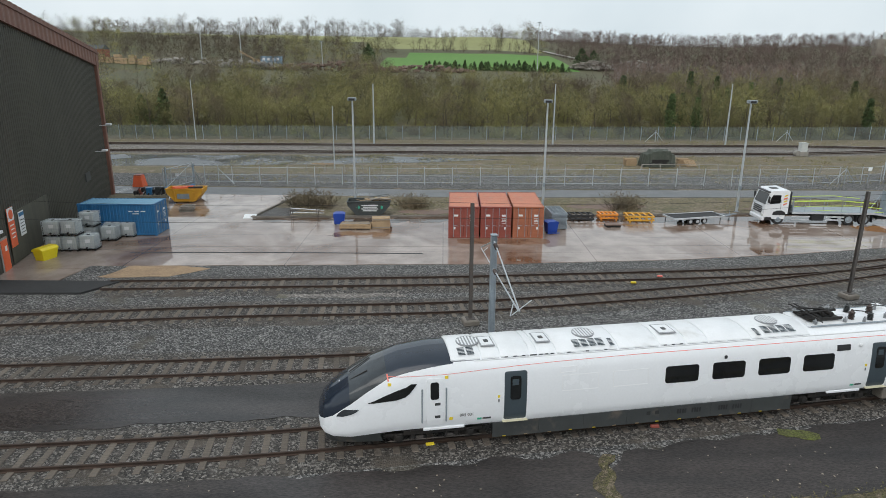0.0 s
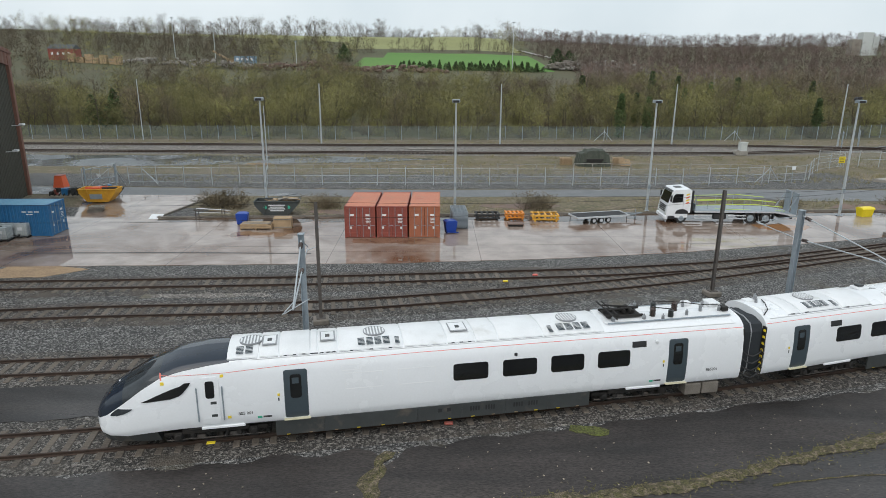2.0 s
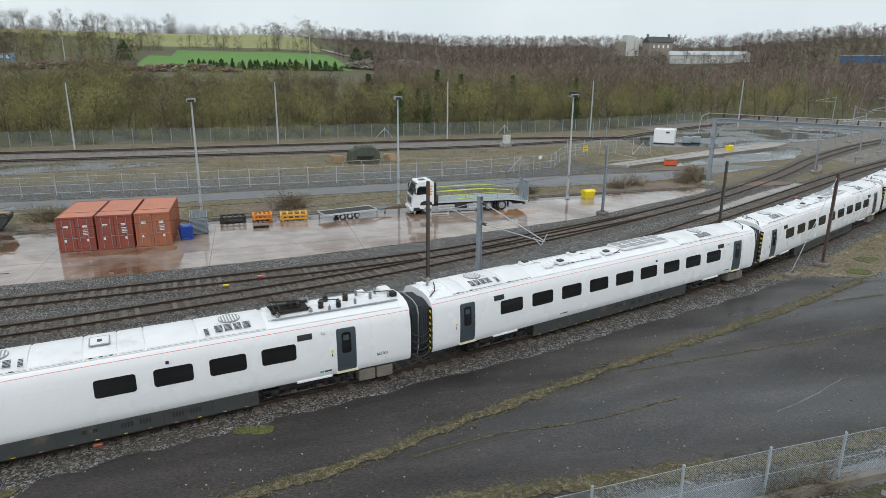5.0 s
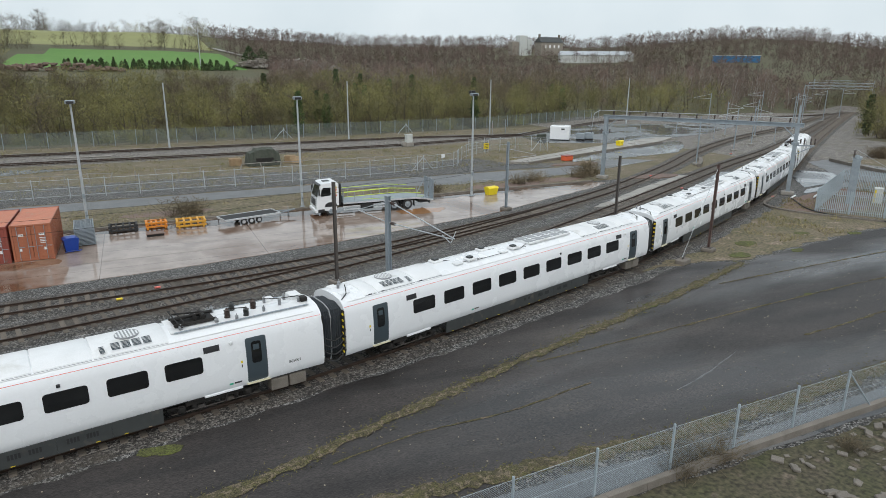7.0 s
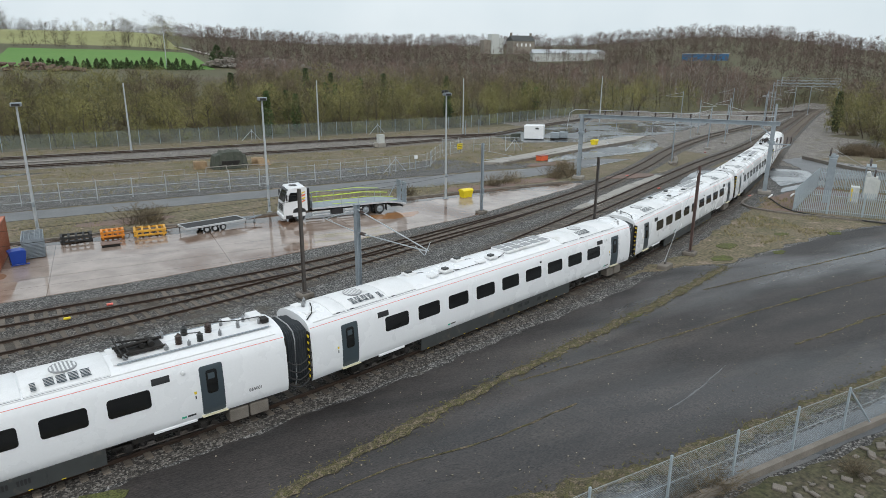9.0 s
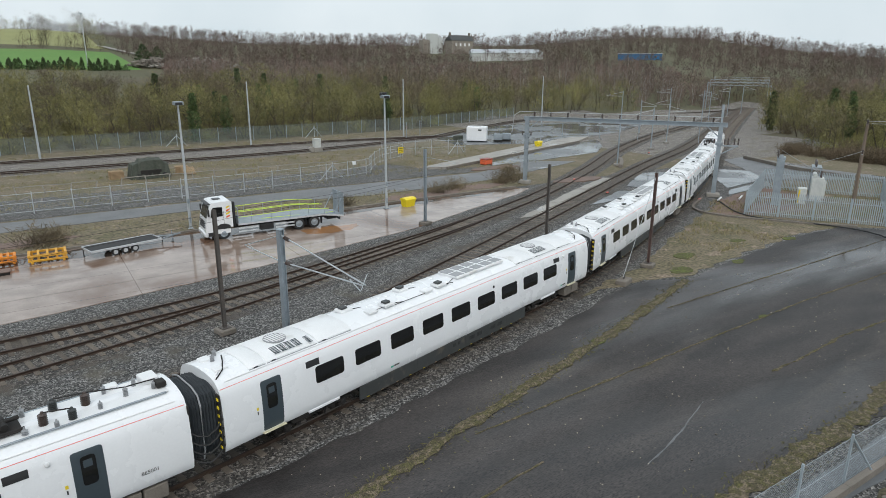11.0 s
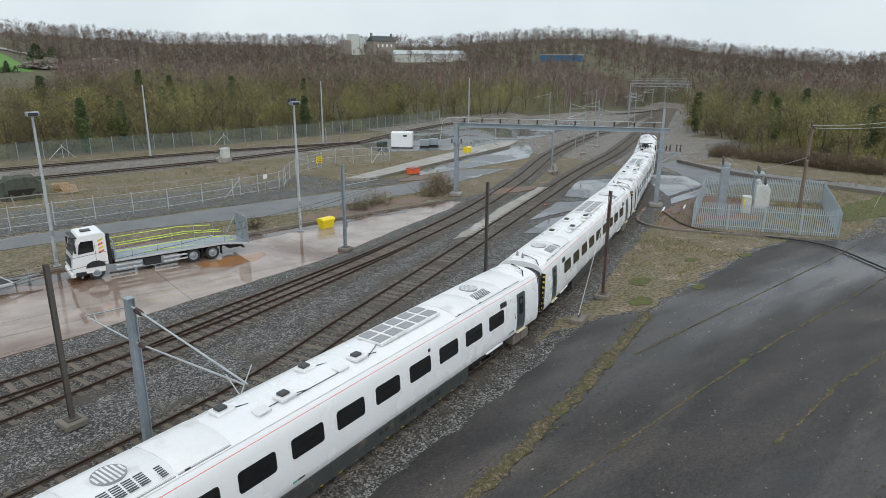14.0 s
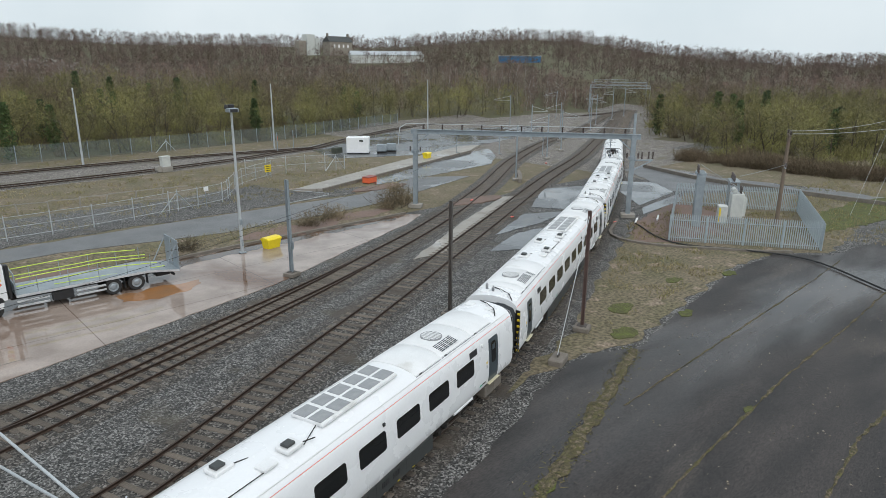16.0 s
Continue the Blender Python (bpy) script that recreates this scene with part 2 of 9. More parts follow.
RAIL = material("rusty_rail", (0.060, 0.036, 0.025), (0.036, 0.024, 0.018), 2.0, 0.6, metal=0.2, grain=0.2)
SLEEPER = material("weathered_sleeper", (0.165, 0.138, 0.112), (0.100, 0.084, 0.069), 1.6, 0.85, bump=0.6, grain=0.25, vary=0.3, stretch=(1, 6, 1))
WHITE = material("white_train_paint", (0.80, 0.815, 0.835), (0.77, 0.785, 0.80), 0.5, 0.22, rough2=0.32, grain=0.015)
ROOFWHITE = material("white_roof_paint", (0.78, 0.79, 0.80), (0.70, 0.71, 0.715), 1.2, 0.4, grain=0.04, spot=(0.60, 0.60, 0.585), spot_scale=0.8, spot_at=0.60)
NAVY = material("navy_gloss", (0.022, 0.030, 0.045), (0.017, 0.024, 0.036), 1.0, 0.14, grain=0.05)
GLASS = material("dark_window_glass", (0.006, 0.007, 0.008), (0.014, 0.015, 0.015), 1.3, 0.05, grain=0.1)
SCREEN = material("windscreen_glass", (0.045, 0.052, 0.058), (0.022, 0.026, 0.030), 1.1, 0.06, grain=0.1)
DOORGREY = material("slate_door_paint", (0.055, 0.073, 0.085), (0.048, 0.064, 0.076), 1.0, 0.3, grain=0.04)
SKIRT = material("grey_underframe", (0.052, 0.057, 0.057), (0.040, 0.043, 0.043), 1.5, 0.5, grain=0.08, spot=(0.11, 0.095, 0.08), spot_scale=1.2, spot_at=0.6)
BLACKIRON = material("black_running_gear", (0.012, 0.0115, 0.011), (0.026, 0.022, 0.019), 3.0, 0.7, metal=0.2, grain=0.3)
REDLINE = material("red_line_paint", (0.74, 0.17, 0.13), (0.68, 0.15, 0.12), 2.0, 0.4)
YELLOW = material("yellow_paint", (0.80, 0.62, 0.03), (0.70, 0.53, 0.03), 3.0, 0.5, grain=0.08)
CREAM = material("cream_step_edge", (0.62, 0.58, 0.42), (0.55, 0.51, 0.36), 2.0, 0.5, grain=0.06)
YPLASTIC = material("yellow_plastic", (0.85, 0.68, 0.02), (0.78, 0.60, 0.02), 2.0, 0.4, grain=0.06)
GALV = material("galvanised_steel", (0.34, 0.385, 0.42), (0.26, 0.30, 0.33), 1.5, 0.5, metal=0.35, grain=0.12)
GALVPALE = material("pale_lamp_post", (0.50, 0.53, 0.55), (0.41, 0.44, 0.46), 1.0, 0.55, metal=0.3, grain=0.08)
RUSTMAST = material("dark_rusted_steel", (0.075, 0.071, 0.068), (0.095, 0.078, 0.066), 1.2, 0.8, grain=0.25)
ALU = material("bare_aluminium", (0.62, 0.64, 0.66), (0.52, 0.54, 0.56), 2.0, 0.4, metal=0.25, grain=0.06)
RUBBER = material("black_rubber", (0.022, 0.022, 0.023), (0.03, 0.03, 0.03), 3.0, 0.75, grain=0.2)
GANGWAY = material("grey_gangway_rubber", (0.040, 0.047, 0.054), (0.030, 0.036, 0.042), 2.0, 0.6, grain=0.1)
INSULATOR = material("brown_insulator", (0.06, 0.04, 0.033), (0.09, 0.075, 0.07), 4.0, 0.25, grain=0.1)
GREYINS = material("grey_insulator", (0.30, 0.31, 0.32), (0.24, 0.25, 0.26), 4.0, 0.35, grain=0.1)
CLAD = material("dark_olive_cladding", (0.072, 0.068, 0.052), (0.058, 0.055, 0.043), 0.25, 0.6, grain=0.12, stretch=(1, 1, 0.3))
FASCIA = material("brown_fascia", (0.22, 0.105, 0.075), (0.165, 0.08, 0.058), 0.8, 0.55, grain=0.1)
BLUECON = material("blue_container_paint", (0.028, 0.16, 0.34), (0.022, 0.125, 0.28), 0.8, 0.45, grain=0.08, spot=(0.10, 0.17, 0.25), spot_scale=1.5, spot_at=0.64)
REDCON = material("red_oxide_container", (0.30, 0.072, 0.050), (0.235, 0.06, 0.045), 0.8, 0.5, grain=0.12, spot=(0.20, 0.10, 0.075), spot_scale=1.8, spot_at=0.6)
ORCON = material("faded_orange_container", (0.40, 0.14, 0.07), (0.33, 0.11, 0.06), 0.8, 0.55, grain=0.12, spot=(0.27, 0.12, 0.075), spot_scale=1.8, spot_at=0.6)
ROOFRUST = material("faded_container_roof", (0.52, 0.205, 0.125), (0.44, 0.17, 0.11), 0.5, 0.6, grain=0.1, spot=(0.40, 0.22, 0.15), spot_scale=1.2, spot_at=0.58)
ORANGE = material("orange_steel", (0.75, 0.26, 0.02), (0.60, 0.20, 0.02), 1.5, 0.5, grain=0.1)
AMBER = material("amber_steel", (0.70, 0.37, 0.03), (0.55, 0.27, 0.03), 1.5, 0.5, grain=0.12)
WOOD = material("pale_timber", (0.42, 0.30, 0.18), (0.33, 0.23, 0.135), 1.5, 0.8, grain=0.2, stretch=(1, 8, 1), bump=0.3)
GREYWOOD = material("grey_weathered_timber", (0.30, 0.27, 0.23), (0.22, 0.195, 0.165), 1.5, 0.85, grain=0.25, stretch=(1, 8, 1), bump=0.3)
POLEWOOD = material("brown_pole_timber", (0.20, 0.155, 0.12), (0.15, 0.115, 0.088), 1.5, 0.85, grain=0.25, stretch=(6, 6, 1))
SKIPGREY = material("dark_skip_paint", (0.045, 0.055, 0.058), (0.06, 0.065, 0.06), 1.5, 0.6, grain=0.2)
BLUEBIN = material("blue_plastic", (0.012, 0.06, 0.36), (0.012, 0.05, 0.30), 1.5, 0.4, grain=0.08)
TANK = material("cloudy_plastic_tank", (0.58, 0.60, 0.58), (0.48, 0.50, 0.49), 2.0, 0.5, grain=0.06)
TARP = material("green_tarpaulin", (0.045, 0.055, 0.040), (0.065, 0.07, 0.055), 1.5, 0.7, grain=0.2, bump=0.6, bump_scale=6)
CONC = material("cast_concrete", (0.33, 0.31, 0.28), (0.25, 0.235, 0.21), 1.2, 0.85, grain=0.15, bump=0.3)
KERB = material("kerb_stone", (0.21, 0.185, 0.16), (0.14, 0.125, 0.105), 1.2, 0.8, grain=0.2, bump=0.3)
SIGNRED = material("orange_red_sign", (0.78, 0.14, 0.05), (0.72, 0.13, 0.05), 1.0, 0.5)
SIGNWHITE = material("white_sign", (0.80, 0.80, 0.80), (0.74, 0.75, 0.76), 2.0, 0.45, grain=0.03)
GREENTXT = material("green_label", (0.05, 0.42, 0.27), (0.05, 0.38, 0.25), 2.0, 0.5)
BLACKPAINT = material("black_lettering", (0.02, 0.02, 0.022), (0.025, 0.025, 0.027), 2.0, 0.5)
HIVIS = material("fluorescent_rail", (0.62, 0.80, 0.10), (0.55, 0.72, 0.10), 2.0, 0.5)
BARK = material("bark", (0.105, 0.085, 0.062), (0.07, 0.06, 0.045), 2.0, 0.9, grain=0.3)
BIRCHBARK = material("birch_bark", (0.40, 0.37, 0.33), (0.26, 0.235, 0.21), 2.0, 0.85, grain=0.3)
TWIG_OLIVE = material("olive_twigs", (0.285, 0.275, 0.095), (0.125, 0.108, 0.055), 0.13, 0.9, detail=2.0, grain=0.25, vary=0.35, bump_scale=2, island=0.4)
TWIG_BROWN = material("brown_twigs", (0.185, 0.145, 0.088), (0.088, 0.072, 0.050), 0.12, 0.9, detail=2.0, grain=0.25, vary=0.35, bump_scale=2, island=0.4)
TWIG_RED = material("reddish_birch_twigs", (0.190, 0.128, 0.112), (0.105, 0.082, 0.066), 0.07, 0.9, detail=3.0, grain=0.25, vary=0.2, bump_scale=2, island=0.4)
LEAF = material("ivy_leaf", (0.062, 0.100, 0.028), (0.038, 0.064, 0.020), 0.3, 0.7, grain=0.3, vary=0.25, bump_scale=3, island=0.5)
MESHFAR = see_through("fence_mesh", (0.15, 0.18, 0.17), 0.42)
MESHMID = see_through("chain_link_mesh", (0.34, 0.36, 0.36), 0.16)


# ---- building helpers ----
class Geo:
    def __init__(self):
        self.v, self.f = [], []

    def add(self, verts, faces):
        k = len(self.v)
        self.v += [tuple(p) for p in verts]
        self.f += [tuple(i + k for i in fc) for fc in faces]
        return self

    def box(self, c, s, b=0.0, m=None):
        """A box of size s round c; b chamfers its edges."""
        h = [x / 2 for x in s]
        b = min(b, *[x * 0.45 for x in h])
        if b <= 0:
            vs = [(i * h[0], j * h[1], k * h[2]) for i in (-1, 1) for j in (-1, 1) for k in (-1, 1)]
            fs = [(0, 1, 3, 2), (4, 6, 7, 5), (0, 4, 5, 1), (2, 3, 7, 6), (0, 2, 6, 4), (1, 5, 7, 3)]
        else:
            vs, ix = [], {}
            for i in (-1, 1):
                for j in (-1, 1):
                    for k in (-1, 1):
                        for a in range(3):
                            ix[(i, j, k, a)] = len(vs)
                            vs.append(tuple(sg * (h[n] - (0 if n == a else b)) for n, sg in enumerate((i, j, k))))
            fs = []
            for a in range(3):
                for sg in (-1, 1):
                    ring = [(-1, -1), (1, -1), (1, 1), (-1, 1)]
                    q = []
                    for p, r in ring:
                        c3 = [p, r]
                        c3.insert(a, sg)
                        q.append(ix[(*c3, a)])
                    fs.append(tuple(q) if sg * (1 if a != 1 else -1) > 0 else tuple(q[::-1]))
            for a in range(3):
                o1, o2 = [n for n in range(3) if n != a]
                for p in (-1, 1):
                    for r in (-1, 1):
                        e0, e1 = [0, 0, 0], [0, 0, 0]
                        e0[a], e1[a] = -1, 1
                        e0[o1] = e1[o1] = p
                        e0[o2] = e1[o2] = r
                        fs.append((ix[(*e0, o1)], ix[(*e1, o1)], ix[(*e1, o2)], ix[(*e0, o2)]))
            for i in (-1, 1):
                for j in (-1, 1):
                    for k in (-1, 1):
                        fs.append(tuple(ix[(i, j, k, a)] for a in range(3)))
        if m is not None:
            vs = [m @ Vector(p) for p in vs]
        return self.add([(p[0] + c[0], p[1] + c[1], p[2] + c[2]) for p in vs], fs)

    def rod(self, a, b, r, n=6, r2=None, cap=True):
        a, b = Vector(a), Vector(b)
        d = (b - a)
        if d.length < 1e-6:
            return self
        q = d.normalized().to_track_quat("Z", "Y")
        r2 = r if r2 is None else r2
        vs = []
        for p, rr in ((a, r), (b, r2)):
            for k in range(n):
                t = 2 * math.pi * k / n
                vs.append(p + q @ Vector((math.cos(t) * rr, math.sin(t) * rr, 0)))
        fs = [(k, (k + 1) % n, n + (k + 1) % n, n + k) for k in range(n)]
        if cap:
            fs += [tuple(range(n))[::-1], tuple(range(n, 2 * n))]
        return self.add(vs, fs)

    def tube(self, pts, r, n=5):
        """One unbroken round strand through pts."""
        vs, pts = [], [Vector(p) for p in pts]
        for i, p in enumerate(pts):
            q = (pts[min(i + 1, len(pts) - 1)] - pts[max(i - 1, 0)]).normalized().to_track_quat("Z", "Y")
            vs += [p + q @ Vector((math.cos(6.2832 * k / n) * r, math.sin(6.2832 * k / n) * r, 0)) for k in range(n)]
        return self.add(vs, [(i * n + k, i * n + (k + 1) % n, (i + 1) * n + (k + 1) % n, (i + 1) * n + k) for i in range(len(pts) - 1) for k in range(n)])

    def bar(self, a, b, w, h):
        """A square-edged bar from a to b: w across, h high."""
        a, b = Vector(a), Vector(b)
        d = b - a
        m = d.to_track_quat("X", "Z").to_matrix()
        return self.box((a + b) / 2, (d.length, w, h), 0, m)

    def hbeam(self, a, b, w, t=0.02, turn=0.0):
        """An H-section column from a up to b."""
        a, b = Vector(a), Vector(b)
        m = ((b - a).to_track_quat("Z", "Y").to_matrix() @ Matrix.Rotation(turn, 3, "Z"))
        c, L = (a + b) / 2, (b - a).length
        self.box(c + m @ Vector((0, w / 2 - t / 2, 0)), (w, t, L), 0, m)
        self.box(c - m @ Vector((0, w / 2 - t / 2, 0)), (w, t, L), 0, m)
        return self.box(c, (t, w - 2 * t, L), 0, m)

    def lathe(self, c, prof, n=12, axis=None):
        """Profile of (radius, height) turned round the axis through c."""
        q = Vector(axis).to_track_quat("Z", "Y") if axis else None
        vs = []
        for r, z in prof:
            for k in range(n):
                t = 2 * math.pi * k / n
                p = Vector((r * math.cos(t), r * math.sin(t), z))
                p = (q @ p if q else p) + Vector(c)
                vs.append(p)
        fs = []
        for i in range(len(prof) - 1):
            for k in range(n):
                fs.append((i * n + k, i * n + (k + 1) % n, (i + 1) * n + (k + 1) % n, (i + 1) * n + k))
        fs += [tuple(range(n))[::-1], tuple(range((len(prof) - 1) * n, len(prof) * n))]
        return self.add(vs, fs)

    def prism(self, poly, z0, z1):
        """An upright prism over a plan outline."""
        n = len(poly)
        vs = [(x, y, z0) for x, y in poly] + [(x, y, z1) for x, y in poly]
        return self.add(vs, [tuple(range(n))[::-1], tuple(range(n, 2 * n))] + [(k, (k + 1) % n, n + (k + 1) % n, n + k) for k in range(n)])

    def slab(self, prof, y0, y1):
        """An outline in x and z, pushed from y0 to y1."""
        n = len(prof)
        vs = [(x, y0, z) for x, z in prof] + [(x, y1, z) for x, z in prof]
        return self.add(vs, [tuple(range(n)), tuple(range(n, 2 * n))[::-1]] + [(k, n + k, n + (k + 1) % n, (k + 1) % n) for k in range(n)])


def mesh_of(name, geo, mat, smooth=False, fix=True):
    me = bpy.data.meshes.new(name)
    me.from_pydata(geo.v, [], geo.f)
    if fix and len(geo.f) < 20000:
        bm = bmesh.new()
        bm.from_mesh(me)
        bmesh.ops.recalc_face_normals(bm, faces=bm.faces)
        bm.to_mesh(me)
        bm.free()
    me.materials.append(mat)
    if smooth:
        for p in me.polygons:
            p.use_smooth = True
        me.set_sharp_from_angle(angle=radians(35))
    return me


def part(name, geo, mat, parent=None, label="", smooth=False, fix=True):
    ob = new(name, geo if isinstance(geo, bpy.types.Mesh) else mesh_of(name, geo, mat, smooth, fix))
    if parent:
        ob.parent = parent
    return tagged(ob, label)


def thing(name, m, label, category, group="", kind=""):
    ob = new(name)
    ob.empty_display_size = 0.2
    ob.matrix_world = m
    return tagged(ob, label, category, group, kind)


def setting(name, geo, mat, label, category, smooth=False):
    return tagged(part(name, geo, mat, None, "", smooth), label, category, "", "structure")


def smooth_line(pts, step=0.5):
    """Points along a smooth curve through pts."""
    p = [Vector((*q, 0)) for q in pts]
    p = [2 * p[0] - p[1], *p, 2 * p[-1] - p[-2]]
    out = []
    for i in range(1, len(p) - 2):
        a, b, c, d = p[i - 1:i + 3]
        ln = (c - b).length
        t1, t2 = (c - a).normalized() * ln, (d - b).normalized() * ln
        n = max(2, int(ln / step))
        for k in range(n):
            u = k / n
            out.append((2 * u**3 - 3 * u * u + 1) * b + (u**3 - 2 * u * u + u) * t1 + (-2 * u**3 + 3 * u * u) * c + (u**3 - u * u) * t2)
    out.append(p[-2])
    return out


def sheet(name, pts, z, mat, label, category, ragged=0.12, step=0.6, curve=False, seed=1):
    """A thin layer lying on the ground, with an uneven edge."""
    rnd = random.Random(seed)
    line = []
    n = len(pts)
    for i in range(n):
        a, b = Vector(pts[i]), Vector(pts[(i + 1) % n])
        k = max(1, int((b - a).length / step))
        for j in range(k):
            p = a.lerp(b, j / k)
            w = ragged * (noise.noise((p.x * 0.7, p.y * 0.7, seed)) * 1.2 + rnd.uniform(-0.35, 0.35))
            t = (b - a).normalized()
            line.append((p.x - t.y * w, p.y + t.x * w))
    from mathutils.geometry import tessellate_polygon
    tris = tessellate_polygon([[Vector((x, y, 0)) for x, y in line]])
    g = Geo()
    m = len(line)
    g.add([(x, y, z) for x, y in line] + [(x, y, -0.05) for x, y in line], [tuple(t) for t in tris] + [(k, (k + 1) % m, m + (k + 1) % m, m + k) for k in range(m)])
    return setting(name, g, mat, label, category)


def strip(name, pts, width, z, mat, label, category, ragged=0.15, seed=1, tufts=0.0):
    """A ribbon on the ground along a curve."""
    line = smooth_line(pts, 0.3)
    left, right = [], []
    for i, p in enumerate(line):
        t = (line[min(i + 1, len(line) - 1)] - line[max(i - 1, 0)]).normalized()
        nv = Vector((-t.y, t.x, 0))
        wl_ = width / 2 * (1 + ragged * 2.2 * noise.noise((p.x * 0.9, p.y * 0.9, seed)) + ragged * random.uniform(-1, 1))
        wr_ = width / 2 * (1 + ragged * 2.2 * noise.noise((p.x * 0.9, p.y * 0.9, seed + 9)) + ragged * random.uniform(-1, 1))
        left.append(p + nv * wl_)
        right.append(p - nv * wr_)
    g = Geo()
    n = len(line)
    vs = []
    for i in range(n):
        mid = (left[i] + right[i]) / 2
        vs += [(left[i].x, left[i].y, -0.02), (mid.x, mid.y, z + tufts * random.uniform(0, 1)), (right[i].x, right[i].y, -0.02)]
        vs[-3] = (left[i].x, left[i].y, z * 0.75)
        vs[-1] = (right[i].x, right[i].y, z * 0.75)
    g.add(vs, [(3 * i + k, 3 * i + k + 1, 3 * i + k + 4, 3 * i + k + 3) for i in range(n - 1) for k in (0, 1)])
    return setting(name, g, mat, label, category)


# ---- the ground, one sheet to the horizon ----
LEFT_RISE = ((0, 0), (118, 0), (170, 3), (240, 8), (320, 11), (420, 20), (480, 26), (540, 33), (620, 37), (720, 36), (1600, 24))
RIGHT_RISE = ((0, 0), (150, 0), (230, 4), (320, 9), (420, 14), (520, 21), (640, 30), (800, 31), (1600, 20))


def rise(x, y):
    dx, dy = x - 20, y - 2
    r, a = math.hypot(dx, dy), math.degrees(math.atan2(dx, dy))
    f = min(1, max(0, (max(y - 124, x - 150)) / 45))
    if f <= 0 or dy < -60:
        return 0.0
    l = np.interp(r, *zip(*LEFT_RISE))
    q = np.interp(r, *zip(*RIGHT_RISE))
    w = min(1, max(0, (a - 2) / 16))
    z = (l * (1 - w) + q * w) * f
    if a > 40:
        z *= 1 + 0.25 * math.exp(-((a - 50) / 8) ** 2) - 0.5 * min(1, max(0, (a - 54) / 16))
    z += f * 1.2 * noise.noise((x * 0.012, y * 0.012, 3))
    if x < 255:
        # the railway's level corridor
        z *= min(1, max(0, (max(abs(y - 0.575 * x - 6) - 16, (x - 225) * 1.2)) / 30))
    return z


def fence_y(x):
    """Where the woodland begins behind the yard."""
    return float(np.interp(x, (-150, -59, 1.5, 40, 65, 88, 105, 128, 152, 175, 205, 228, 400), (119.5, 120, 121.6, 123.2, 124.2, 127.5, 134, 142, 136, 133, 135, 144, 150)))


def build_ground():
    xs = sorted(set([-900, -700, -550] + list(range(-440, 660, 11)) + [700, 800, 950, 1200, 1500]))
    ys = sorted(set([-300, -150, -60] + list(range(0, 121, 10)) + [61] + list(range(124, 640, 9)) + [680, 760, 900, 1200, 1700]))
    vs = [(x, y, rise(x, y)) for y in ys for x in xs]
    w = len(xs)
    me = bpy.data.meshes.new("ground")
    fs, mi = [], []
    for j in range(len(ys) - 1):
        for i in range(w - 1):
            fs.append((j * w + i, j * w + i + 1, (j + 1) * w + i + 1, (j + 1) * w + i))
            x, y = (xs[i] + xs[i + 1]) / 2, (ys[j] + ys[j + 1]) / 2
            k = 0
            if y > 61 and x < 128:
                k = 1
            if y > 124 or x > 138:
                k = 2
            if 322 < y < 420 and -36 + (y - 330) * 0.15 < x < 62:
                k = 3
            if 448 < y < 640 and -60 < x < 70 or 500 < y < 640 and x < -60:
                k = 4
            if x > 100 and y < 61:
                k = 1
            if 100 < x < 236 and 0.575 * x - 9 < y < fence_y(x) + 2:
                k = 5
            mi.append(k)
    me.from_pydata(vs, [], fs)
    for m in (BALLAST, EARTH, HILL, FIELD, PASTURE, BROWNBED):
        me.materials.append(m)
    me.polygons.foreach_set("material_index", mi)
    return tagged(new("ground", me), "grey ballast ground running into rough grass and scrubby hills", "ground", "", "structure")


build_ground()

# ---- paving and bare patches ----
YARD_LINE = [(-24.2, 42.0), (-11, 42.5), (4.6, 43.1), (16.9, 44.4), (26, 46.0), (35.5, 48.3), (44, 50.4), (53, 54.2), (61.5, 57.6), (64.5, 59.4), (63.5, 60.4), (46, 60.2), (27, 58.9), (11, 57.9), (-4, 57.0), (-17.3, 56.2), (-15.2, 67.2), (-29.3, 67.4), (-25, 57), (-36, 57), (-30.5, 38.7), (-24.6, 38.7)]
sheet("yard_paving", YARD_LINE, 0.03, YARD, "wet reddish concrete yard with puddles and rust stains", "yard", 0.08, seed=2)
sheet("road", [(-80, 67.3), (-29, 67.3), (1, 66.5), (25, 67.2), (36, 67.6), (47, 65.2), (60, 65.6), (66, 66.5), (84, 72), (78, 76.0), (66, 71.2), (57, 71.5), (45, 71.7), (26, 71.2), (1, 70.4), (-31, 71.5), (-80, 72)], 0.04, ROADMAT, "narrow grey asphalt service road beside the fence", "road", 0.1, seed=3)
sheet("back_lane", [(-120, 86), (-60, 86), (-30, 87), (-2, 91.5), (9, 95), (-10, 97.5), (-60, 97.5), (-120, 97)], 0.03, BLUETAR, "wet grey asphalt lane beside the back tracks", "road", 0.2, seed=4)
sheet("far_paving", [(71, 75), (80, 75.5), (94, 77.5), (101, 83), (107, 90), (101, 89), (88, 84), (73, 78)], 0.05, BLUETAR, "flooded bluish asphalt with standing water", "yard", 0.2, seed=5)
sheet("far_apron", [(80, 97), (92, 92), (106, 94), (122, 98), (150, 112), (118, 124), (96, 118), (84, 112)], 0.04, BLUETAR, "grey damp asphalt apron by the far compound", "yard", 0.3, seed=6)
sheet("platform_paving", [(61.5, 77.5), (64.0, 75.6), (101, 88.8), (108, 93.2), (104, 94.2), (84, 86.8)], 0.32, DRYCON, "low pale concrete loading strip", "platform", 0.02, seed=7)
sheet("track_pad", [(54.2, 48.6), (57, 48.4), (66, 53.2), (78, 59.0), (76.8, 60.0), (66, 55.0)], 0.06, DRYCON, "pale concrete strip between the running tracks", "paving", 0.15, seed=8)
